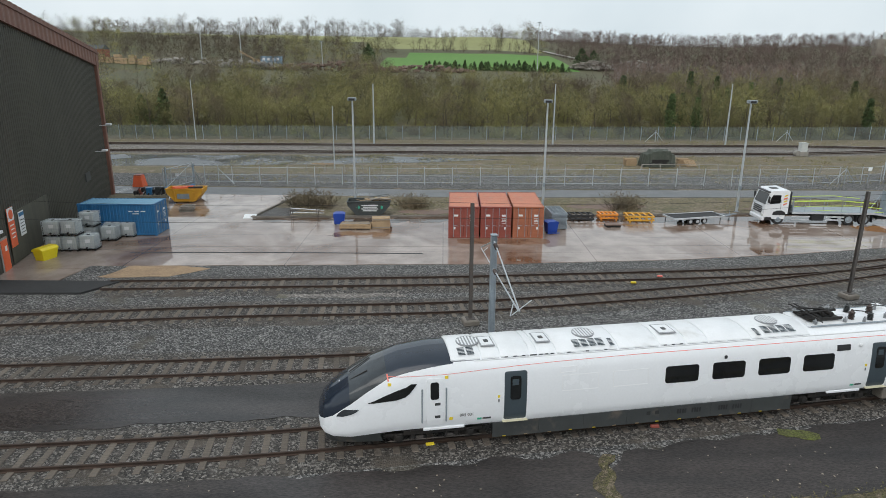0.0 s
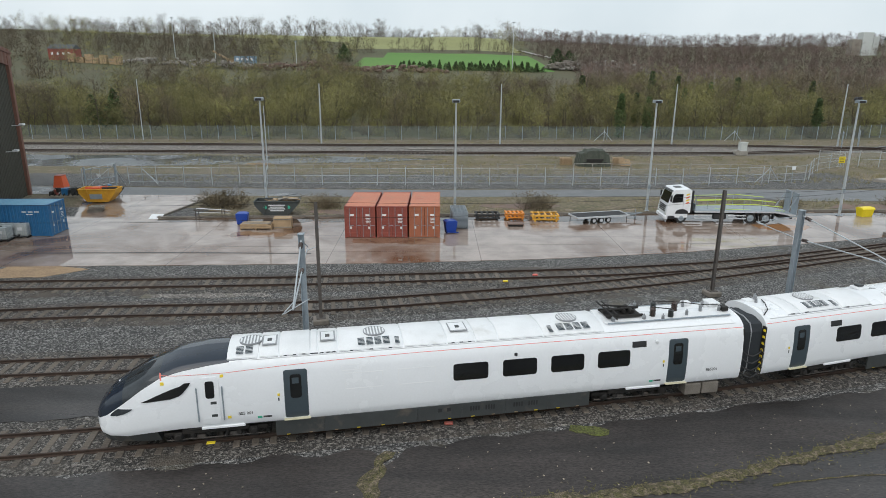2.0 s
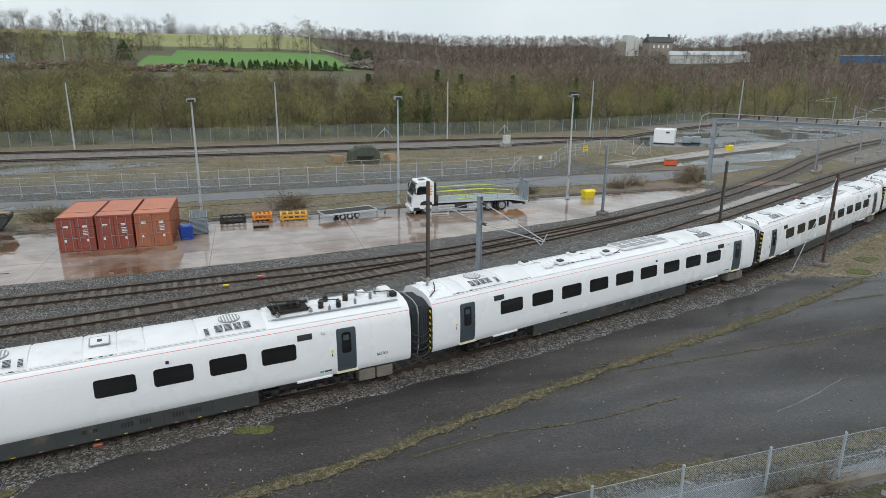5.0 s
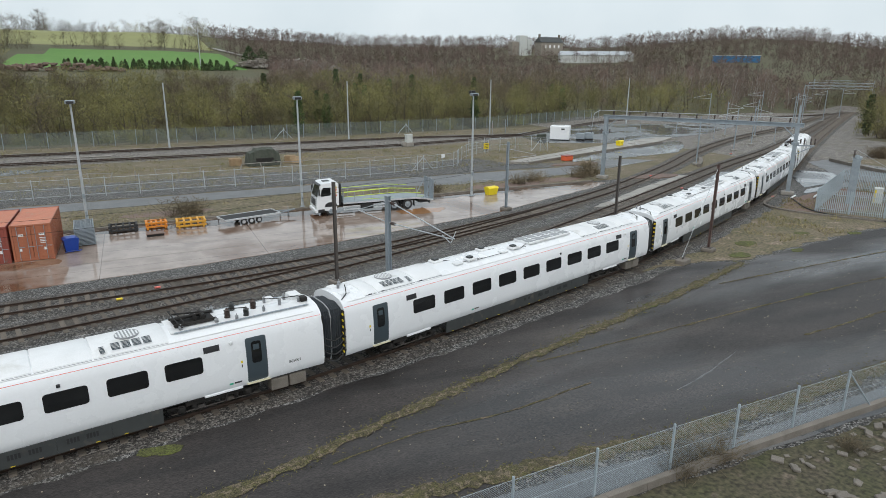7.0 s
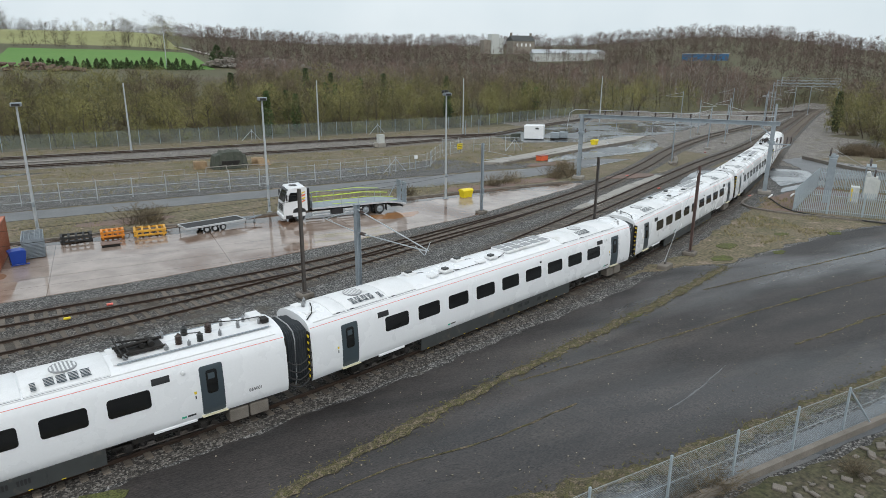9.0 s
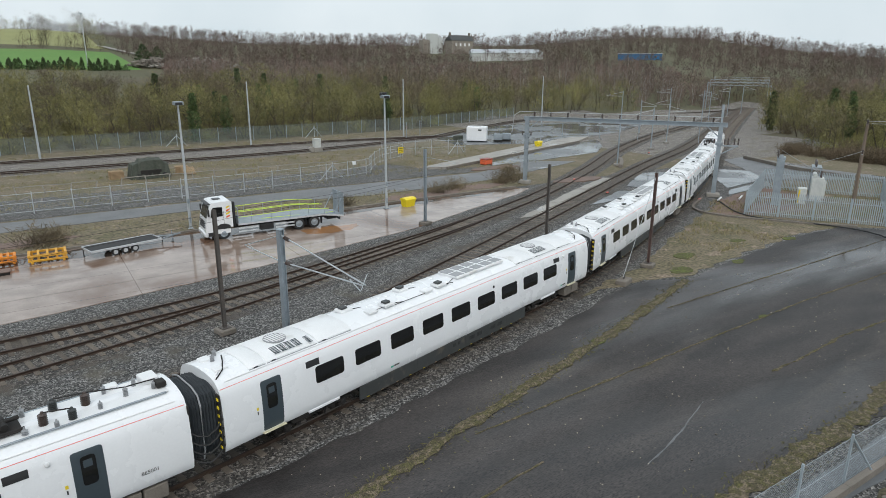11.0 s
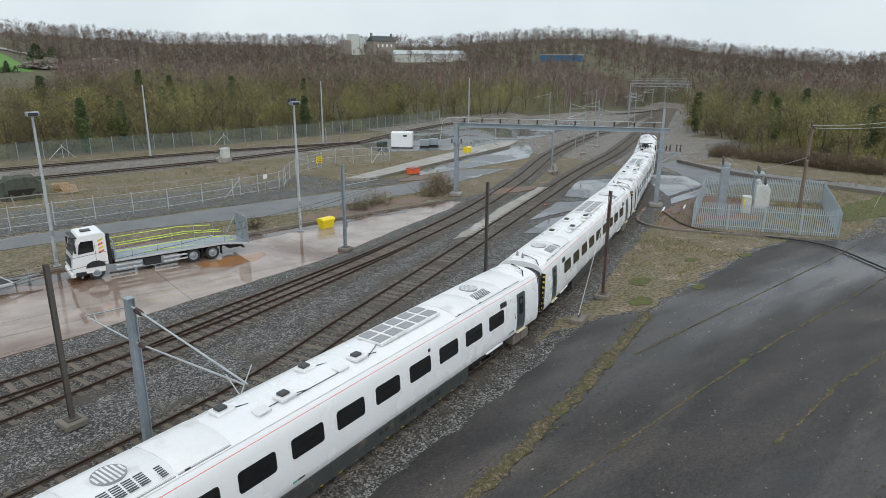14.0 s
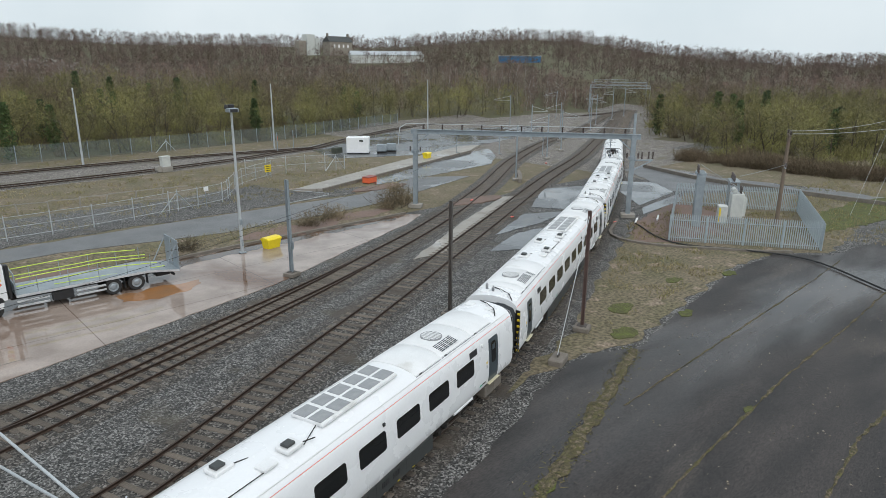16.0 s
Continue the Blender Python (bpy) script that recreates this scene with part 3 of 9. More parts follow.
for k, pad in enumerate(([(60, 46.4), (63, 44.6), (70, 48.2), (66, 48.6)], [(64, 49.4), (71, 49.6), (76, 51.0), (72, 53)], [(77, 51.2), (91, 57.2), (84, 60), (75, 54.6)])):
    sheet("pad_paving_%d" % (k + 1), pad, 0.05, BLUETAR, "pale grey concrete hardstanding beside the train", "paving", 0.15, seed=9 + k)
for k, pad in enumerate(([(84, 47.6), (93.5, 48.9), (97.5, 53.5), (95, 57.5), (90, 54.2)], [(80.6, 45.2), (90, 46.0), (92.5, 48), (83, 46.8)])):
    sheet("slab_paving_%d" % (k + 1), pad, 0.05, BLUETAR, "wet pale concrete slab by the gantry leg", "paving", 0.1, seed=19 + k)
sheet("shed_threshold", [(-31, 36.2), (-21.8, 36.4), (-20.4, 38.6), (-31, 38.6)], 0.13, RUBBER, "black rubber level crossing panels at the shed", "crossing", 0.02, seed=25)
sheet("sand_patch", [(-22.5, 39.6), (-18, 39.9), (-15.8, 41.6), (-18.5, 42.6), (-21.5, 42.3)], 0.02, SAND, "spilled orange sand beside the track", "dirt", 0.25, seed=26)
sheet("sand_strip", [(-10, 36.0), (-2, 36.5), (-3, 37.0), (-10, 36.9)], 0.015, BROWNBED, "thin spill of brown sand between tracks", "dirt", 0.35, seed=27)
sheet("dirt_bank", [(-14, 57.3), (8, 58.4), (27, 59.6), (46, 60.8), (64, 61.0), (67, 63.5), (60, 65), (47, 64.6), (36, 67), (25, 66.6), (1, 65.9), (-13, 66.6)], 0.10, EARTH, "rough dead grass verge behind the yard kerb", "verge", 0.2, seed=28)
for k, (cx, cy, w) in enumerate(((-1.5, 59, 3), (16, 62, 4), (33, 61.5, 4), (52, 62, 5), (60, 63, 4), (73, 60.5, 4), (70, 73, 4))):
    sheet("bare_earth_%d" % (k + 1), [(cx + w * math.cos(t * 0.8), cy + 0.32 * w * math.sin(t * 0.8)) for t in range(8)], 0.115, REDDIRT, "bare reddish earth patch", "dirt", 0.4, seed=30 + k)
sheet("fence_gravel", [(-60, 72.2), (-30, 72.2), (1, 71), (26, 71.8), (45, 72.4), (57, 72.2), (66, 72.2), (70, 74.5), (62, 77), (60, 84), (52, 82.5), (20, 82), (-20, 80.5), (-60, 81)], 0.03, BALLAST, "dark grey gravelly strip along the chain-link fence", "gravel", 0.5, seed=48)
sheet("rail_gravel", [(-150, 98.6), (-30, 98.8), (20, 98.6), (50, 99.6), (70, 102.6), (84, 106.5), (90, 112), (80, 114), (60, 115.6), (0, 114), (-150, 113)], 0.015, BROWNBED, "grey-brown ballast round the back tracks", "gravel", 0.4, seed=49)
strip("drain_channel", [(-23, 45.3), (-12, 45.5), (-1.5, 45.5)], 0.22, 0.045, RUBBER, "dark drain channel across the wet yard", "drain", 0.05, 51)
strip("drain_channel_2", [(-29, 46.9), (-12, 47.1), (30, 48.6)], 0.06, 0.042, KERB, "thin dark joint in the yard concrete", "joint", 0.2, 52)
sheet("rust_stain", [(35.6, 53.4), (37.5, 52.6), (40, 53.2), (40.8, 54.6), (38.5, 55.2), (36, 54.8)], 0.036, WETRUST, "wet orange rust stain on the concrete", "stain", 0.5, 0.4, seed=53)
# Darker brown wet sheets laid in front of the containers and the crates.
sheet("rust_stain_2", [(1, 48.4), (5, 48.0), (8.5, 48.6), (8.2, 49.9), (0.8, 49.7)], 0.036, WETBROWN, "dark brown wet patch before the containers", "stain", 0.4, 0.4, seed=54)
sheet("rust_stain_3", [(-9.5, 50.3), (-5, 50.0), (-4, 51.4), (-9, 51.8)], 0.036, WETBROWN, "dark brown wet patch before the crates", "stain", 0.5, 0.4, seed=55)
# A wet puddle strip; its darkness is a painted reflection of the woods.
sheet("kerb_puddle", [(-17.0, 54.9), (-12, 55.3), (-6, 54.6), (0, 55.6), (6, 55.9), (12, 56.0), (18, 55.6), (24, 57.0), (30, 56.6), (36, 57.6), (44, 58.6), (52, 58.9), (60, 59.4), (63, 60.2), (46, 60.1), (27, 58.8), (11, 57.8), (-4, 56.95), (-17, 56.2)], 0.036, DARKREFLECT, "standing water along the yard kerb with a dark reflection painted in", "puddle", 0.7, 0.5, seed=73)
sheet("tarmac_near", [(-60, 16.4), (-14.4, 17.9), (-4.2, 18.9), (5.4, 20.3), (6.0, 19.2), (6.6, 20.5), (14.7, 22.2), (25.2, 24.4), (39, 27.9), (47, 30.4), (50, 30.6), (53, 29.3), (58.2, 30.2), (69, 31.6), (76, 31.2), (78.5, 28.2), (88, 26.6), (110, 24), (110, 14), (46, 14.3), (24, 14.9), (24, 4), (-60, 0)], 0.025, TARMAC, "dark wet asphalt hardstanding with shallow puddles", "asphalt", 0.25, seed=40)
sheet("tarmac_between", [(-60, 18.6), (-18, 21.2), (-4.9, 22.6), (10, 25.4), (10, 28.2), (-4.6, 25.7), (-18.9, 24.3), (-60, 22)], 0.025, TARMAC, "dark asphalt walkway between two tracks", "asphalt", 0.3, seed=41)
sheet("wet_gutter", [(20, 14.2), (26, 14.3), (33, 13.5), (43, 13.6), (60, 15), (60, 12.6), (40, 12.3), (33, 12.5), (27.5, 12.9), (20, 13.4)], 0.03, BLUETAR, "shallow sheet of grey standing water by the fence", "puddle", 0.12, seed=42)
sheet("waste_ground", [(43, 31.0), (50, 30.8), (53, 29.8), (58.2, 30.6), (69, 31.9), (76, 31.5), (79, 28.6), (90, 29.5), (100, 32), (103, 42), (93.5, 47.8), (80, 44.5), (70, 41), (62, 37.5), (52, 32.8)], 0.02, EARTH, "mossy brown waste ground beside the tracks", "verge", 0.5, seed=43)
sheet("bare_mound", [(70.5, 40.5), (73, 38.5), (80, 36), (90, 40), (88, 46), (77, 44)], 0.03, REDDIRT, "bare brown earth round the transformer compound", "dirt", 0.4, seed=44)
sheet("green_turf", [(86, 31), (96, 28.4), (112, 30), (104, 33.4), (90, 34)], 0.045, GREENMOSS, "bright green turf beyond the compound", "grass", 0.5, seed=45)
sheet("back_road", [(94, 49), (103, 42), (103, 30), (107, 26), (109, 38), (107.5, 50), (110, 62), (104, 62)], 0.035, ROADMAT, "grey service road behind the compound", "road", 0.3, seed=46)
sheet("spoil_bank", [(27, 12.6), (33, 12.2), (40, 12.0), (60, 12.3), (60, 0), (27, 0)], 0.02, BANK, "mossy waste bank of broken stone by the fence", "verge", 0.3, seed=47)
strip("moss_strip_1", [(10.2, 17.2), (13.2, 17.7), (16.8, 18.4), (20.9, 19.8), (28.4, 22.2), (40, 25.5), (46, 27.3), (52.3, 29.4)], 0.5, 0.06, MOSS, "mossy weed-grown joint across the asphalt", "moss", 0.4, 1, 0.07)
strip("moss_strip_2", [(19, 18.2), (22.3, 18.75), (26.4, 18.7), (31, 19.3)], 0.07, 0.045, MOSS, "thin line of moss in an asphalt crack", "moss", 0.7, 2, 0.03)
strip("moss_strip_3", [(18, 15.6), (23.9, 15.2), (31.6, 14.6), (37.9, 14.6), (45, 14.9), (60, 17)], 0.75, 0.06, MOSS, "mossy edge of the asphalt by the fence", "moss", 0.4, 3, 0.08)
strip("moss_strip_4", [(5.9, 20.2), (5.7, 19.2), (5.5, 17.5), (6.2, 15)], 0.55, 0.05, MOSS, "moss along a broken asphalt edge", "moss", 0.5, 4, 0.05)
strip("moss_strip_5", [(30, 22.0), (34.5, 22.2), (40.7, 22.5), (46.2, 22.8), (50.6, 22.9), (55.6, 23.1), (62.7, 23.0), (70.3, 23.1), (80, 23.3)], 0.09, 0.045, MOSS, "ragged moss line in an asphalt joint", "moss", 0.95, 5, 0.04)
strip("moss_strip_6", [(47, 26.7), (53.4, 26.8), (59.4, 26.9), (65.9, 27.0), (70.6, 27.1), (77.3, 27.3)], 0.08, 0.045, MOSS, "ragged moss line in an asphalt joint", "moss", 0.95, 6, 0.04)
strip("moss_strip_7", [(44.5, 18.9), (48.3, 19.0), (51.1, 19.2), (56, 19.0), (64, 19.1)], 0.13, 0.045, MOSS, "ragged moss line in an asphalt joint", "moss", 0.95, 8, 0.04)
strip("patch_strip", [(34, 17.2), (36, 17.7), (39.5, 18.9)], 0.06, 0.032, ROADMAT, "worn pale line on the asphalt", "paint", 0.7, 7)
for k, (cx, cy, w) in enumerate(((13.6, 21.6, 0.8), (57, 33, 1.0), (64, 33.4, 0.8), (59, 30.0, 0.7), (53.7, 30.9, 1.0), (68.3, 31.6, 0.7), (50.5, 23.0, 0.35), (40.3, 25.6, 0.5))):
    sheet("moss_patch_%d" % (k + 1), [(cx + w * math.cos(t * 0.8), cy + 0.6 * w * math.sin(t * 0.8)) for t in range(8)], 0.05, GREENMOSS, "small cushion of green moss", "moss", 0.3, 0.25, seed=60 + k)


def wall_line(name, pts, w, h, mat, label, category, step=1.2):
    """A row of kerb or edging stones."""
    line = smooth_line(pts, step)
    holder = thing(name, Matrix(), label, category, "", "structure")
    for a, b in zip(line, line[1:]):
        d = (b - a).normalized() * 0.008
        g = Geo().bar((a.x + d.x, a.y + d.y, h / 2), (b.x - d.x, b.y - d.y, h / 2), w, h)
        part("kerb_stone", g, mat, holder)
    return holder


wall_line("kerb_yard", [(-17.2, 56.4), (-4, 57.15), (11, 58.05), (27, 59.05), (46, 60.4), (63.5, 60.6)], 0.22, 0.2, KERB, "dirty stone kerb along the back of the yard", "kerb", 1.5)
wall_line("kerb_island", [(-17.3, 56.5), (-16.3, 62), (-15.3, 66.9)], 0.2, 0.16, KERB, "dirty concrete kerb at the pad", "kerb", 1.5)
wall_line("kerb_compound", [(76.5, 45.6), (70.6, 41.6), (74.2, 33.8), (77, 30.5)], 0.25, 0.18, KERB, "low concrete trough edging the waste ground", "kerb", 1.2)
wall_line("kerb_far", [(108, 61), (103.6, 50), (103.2, 42.9), (103.1, 30.4), (104, 20)], 0.35, 0.45, KERB, "low dark retaining kerb behind the compound", "kerb", 2.0)
wall_line("kerb_track", [(85, 64.5), (88, 67), (90.5, 69.5)], 0.5, 0.45, KERB, "dark stone edge beside the curved track", "kerb", 1.0)
wall_line("kerb_platform", [(64.0, 75.5), (80, 81.2), (101, 88.6)], 0.25, 0.36, KERB, "dark concrete edge of the loading strip", "kerb", 2.0)
wall_line("kerb_fence", [(18, 12.35), (28, 12.6), (33, 12.65), (40, 12.65), (60, 12.6)], 0.22, 0.3, KERB, "low concrete footing under the fence", "kerb", 1.5)

# ---- tracks ----
LINE_A = [(-70, 16.0), (-30, 18.2), (-15.4, 19.55), (-7.75, 20.4), (1.5, 21.9), (14.9, 24.35), (24.4, 26.6), (40.8, 31.4), (49.2, 34.6), (62.5, 40.6), (71, 44.7), (89, 54.6), (110, 67.5), (150, 91), (205, 122), (230, 135)]
LINE_B = [(-70, 22.4), (-30, 25.0), (-19.7, 25.9), (-9.9, 26.75), (-3.5, 27.4), (12, 29.8), (29.5, 34.5), (38.9, 39.0), (51, 44.9), (67.2, 52.9), (90, 64.2), (112, 74.2), (150, 94.5), (205, 125), (230, 138)]
LINE_C = [(-24.5, 31.9), (-12.1, 33.45), (0.5, 34.4), (10.8, 36.4), (20, 38.6), (27, 40.8), (37.4, 44.7), (46.8, 48.4), (52, 50.8)]
LINE_D = [(-21, 37.75), (-10.2, 38.4), (0.6, 39.1), (11.8, 40.2), (20, 41.1), (27.7, 42.5), (32.2, 43.8), (38.7, 45.9), (48.3, 49.3), (62.5, 55.6), (80.3, 65.7), (98, 77), (121, 89), (150, 101), (205, 128)]
LINE_E = [(-150, 109.8), (-57, 110.6), (1.4, 110.8), (60, 112.5), (78, 110.3), (84, 109.6)]
LINE_F = [(-150, 100.9), (-52, 101.6), (1.3, 101.3), (40, 101.6), (56, 102.8), (70, 105.6), (77, 107.9), (84, 109.2)]
LINE_G = [(84, 109.4), (104, 121), (128, 131), (152, 128.5), (175, 126), (205, 126.5), (228, 137)]
RAIL_TOP = 0.2


def sweep(line, off, prof):
    g = Geo()
    vs, n = [], len(prof)
    for i, p in enumerate(line):
        t = (line[min(i + 1, len(line) - 1)] - line[max(i - 1, 0)]).normalized()
        nv = Vector((-t.y, t.x, 0))
        for y, z in prof:
            q = p + nv * (off + y)
            vs.append((q.x, q.y, z))
    g.add(vs, [(i * n + k, i * n + (k + 1) % n, (i + 1) * n + (k + 1) % n, (i + 1) * n + k) for i in range(len(line) - 1) for k in range(n)])
    return g


def railway(name, pts, label, near=(-30, 70), bed=True):
    line = smooth_line(pts, 0.65)
    holder = thing(name, Matrix(), label, "railway track", "", "structure")
    if bed:
        part("track_ballast", sweep(line, 0, [(-2.1, -0.02), (-1.5, 0.045), (0, 0.055), (1.5, 0.045), (2.1, -0.02)]), BED, holder, "brown-stained ballast bed")
    prof = [(-0.07, 0.06), (0.07, 0.06), (0.07, 0.075), (0.012, 0.10), (0.012, 0.16), (0.036, 0.168), (0.036, 0.2), (-0.036, 0.2), (-0.036, 0.168), (-0.012, 0.16), (-0.012, 0.10), (-0.07, 0.075)]
    for off in (-0.755, 0.755):
        part("rail", sweep(line[::2] + [line[-1]], off, prof), RAIL, holder)
    slm = mesh_of("sleeper", Geo().box((0, 0, 0), (0.25, 2.5, 0.16), 0.015), SLEEPER)
    clip = Geo()
    far = Geo()
    acc, count = 0.0, 0
    for a, b in zip(line, line[1:]):
        t = (b - a).normalized()
        ang = math.atan2(t.y, t.x) + random.uniform(-0.015, 0.015)
        m = Matrix.Translation((a.x, a.y, 0.0 + random.uniform(-0.008, 0.008))) @ Matrix.Rotation(ang, 4, "Z")
        if near[0] < a.x < near[1] and count < 290:
            ob = new("sleeper", slm)
            ob.parent, ob.matrix_basis = holder, m
            count += 1
        else:
            far.add([m @ v.co for v in slm.vertices], [tuple(p.vertices) for p in slm.polygons])
    if far.v:
        tagged(part("far_sleepers", far, SLEEPER, holder, "", False, False), "", "", "", "stuff")
    return holder


railway("track_1", LINE_A, "rusty railway track on concrete sleepers under the train")
railway("track_2", LINE_B, "rusty railway track with worn timber sleepers in ballast")
railway("track_3", LINE_C, "disused siding track half sunk into ballast")
railway("track_4", LINE_D, "rusty siding track curving round from the shed")
railway("track_5", LINE_E, "far rusty track beside the boundary fence", (0, 0))
railway("track_6", LINE_F, "far rusty track in dark ballast", (0, 0))
railway("track_7", LINE_G, "main line track at the far end", (0, 0))
# ---- the train ----
ZT = (0.80, 0.90, 1.15, 1.7, 2.2, 2.7, 2.97, 3.13, 3.25, 3.36, 3.44, 3.48)
YT = (1.27, 1.33, 1.37, 1.38, 1.36, 1.31, 1.25, 1.17, 1.06, 0.85, 0.5, 0.0)
NS = (0.0, 0.05, 0.2, 0.5, 1.1, 1.9, 2.9, 3.9, 5.2)
N_TOP = (1.30, 1.50, 1.79, 2.10, 2.51, 2.96, 3.32, 3.46, 3.48)
N_BOT = (1.00, 0.80, 0.69, 0.62, 0.62, 0.72, 0.80, 0.82, 0.80)
N_W = (0.22, 0.52, 0.80, 1.00, 1.17, 1.28, 1.35, 1.375, 1.38)
HS = (0.0, 0.05, 0.2, 0.5, 1.1, 1.8, 2.4, 3.0, 4.0, 5.2)
H_Z = (1.17, 1.21, 1.29, 1.46, 1.90, 2.42, 2.78, 2.97, 3.13, 3.22)


def half_width(s, z, nose):
    """Half the body's width at s metres from its front and z over the rail."""
    if not nose or s >= 5.2:
        return float(np.interp(z, ZT, YT))
    top, bot, w = (float(np.interp(s, NS, k)) for k in (N_TOP, N_BOT, N_W))
    k = 0.80 + (z - bot) / max(0.01, top - bot) * 2.68
    return w / 1.38 * float(np.interp(k, ZT, YT))


def loft(stations, nose, z_rows):
    """Grid of the two sides over stations: z_rows(s) gives the heights from low to high; returns rows of points (near side then far)."""
    g = Geo()
    rows = []
    for s in stations:
        zs = z_rows(s)
        right = [(s, -half_width(s, z, nose), z) for z in zs]
        left = [(s, half_width(s, z, nose), z) for z in zs[::-1]]
        rows.append(right + left)
    n = len(rows[0])
    g.add([p for r in rows for p in r], [(i * n + k, i * n + k + 1, (i + 1) * n + k + 1, (i + 1) * n + k) for i in range(len(rows) - 1) for k in range(n - 1)])
    return g, n


def side_patch(rows, nose=False, out=0.012, far=False):
    """A panel on the body side; rows of (z, s0, s1)."""
    g = Geo()
    vs, k = [], 9 if nose else 5
    sg = 1 if far else -1
    for z, a, b in rows:
        for j in range(k):
            s = a + (b - a) * j / (k - 1)
            vs.append((s, sg * (half_width(s, z, nose) + out), z))
    n = len(rows)
    g.add(vs, [(i * k + j, i * k + j + 1, (i + 1) * k + j + 1, (i + 1) * k + j) for i in range(n - 1) for j in range(k - 1)])
    # the panel's own edge, back to the body
    edge = [i * k for i in range(n)] + [(n - 1) * k + j for j in range(1, k)] + [i * k + k - 1 for i in range(n - 2, -1, -1)] + list(range(k - 2, 0, -1))
    ring = [vs[e] for e in edge]
    back = [(p[0], p[1] - sg * (out + 0.02), p[2]) for p in ring]
    m = len(ring)
    g.add(ring + back, [(i, (i + 1) % m, m + (i + 1) % m, m + i) for i in range(m)])
    return g


def rounded(s0, s1, z0, z1, r=0.12):
    out = []
    n = max(2, int((z1 - z0 - 2 * r) / 0.12))
    middle = [(z0 + r + (z1 - z0 - 2 * r) * k / n, 0) for k in range(n + 1)]
    for z, d in ((z0, r), (z0 + r * 0.3, r * 0.3), *middle, (z1 - r * 0.3, r * 0.3), (z1, r)):
        out.append((z, s0 + d, s1 - d))
    return out


def frame_patch(s0, s1, z0, z1, w=0.02, out=0.006):
    g = Geo()
    for a, b, c, d in ((s0, s1, z0, z0 + w), (s0, s1, z1 - w, z1), (s0, s0 + w, z0, z1), (s1 - w, s1, z0, z1)):
        q = side_patch([(c, a, b), ((c + d) / 2, a, b), (d, a, b)], False, out)
        g.add(q.v, q.f)
    return g


def roof_cover(s0, s1, y0, y1, up, lip=0.05):
    """A raised cover that follows the roof's curve."""
    g = Geo()
    k = 9
    ys = [y0 + (y1 - y0) * j / (k - 1) for j in range(k)]

    def zr(y):
        return float(np.interp(-abs(y), [-v for v in YT[3:]], ZT[3:]))
    vs = []
    for s, u in ((s0, -0.02), (s0 + 0.015, up - 0.02), (s0 + lip, up), (s1 - lip, up), (s1 - 0.015, up - 0.02), (s1, -0.02)):
        for j, y in enumerate(ys):
            e = 0.0 if 0 < j < k - 1 else -0.6
            vs.append((s, y, zr(y) + (u if u < 0 else u * (1 + e))))
    g.add(vs, [(i * k + j, i * k + j + 1, (i + 1) * k + j + 1, (i + 1) * k + j) for i in range(5) for j in range(k - 1)])
    for j in (0, k - 1):
        g.add([vs[i * k + j] for i in range(6)] + [(vs[i * k + j][0], vs[i * k + j][1], vs[i * k + j][2] - 0.1) for i in range(6)], [(i, i + 1, 7 + i, 6 + i) for i in range(5)])
    return g


def wheel_mesh():
    g = Geo()
    g.lathe((0, 0, 0), [(0.10, -0.07), (0.16, -0.07), (0.17, -0.03), (0.34, -0.03), (0.36, -0.065), (0.42, -0.065), (0.425, 0.04), (0.45, 0.055), (0.45, 0.075), (0.12, 0.075)], 20, (0, 1, 0))
    return mesh_of("wheel", g, BLACKIRON, True)


WHEEL = wheel_mesh()


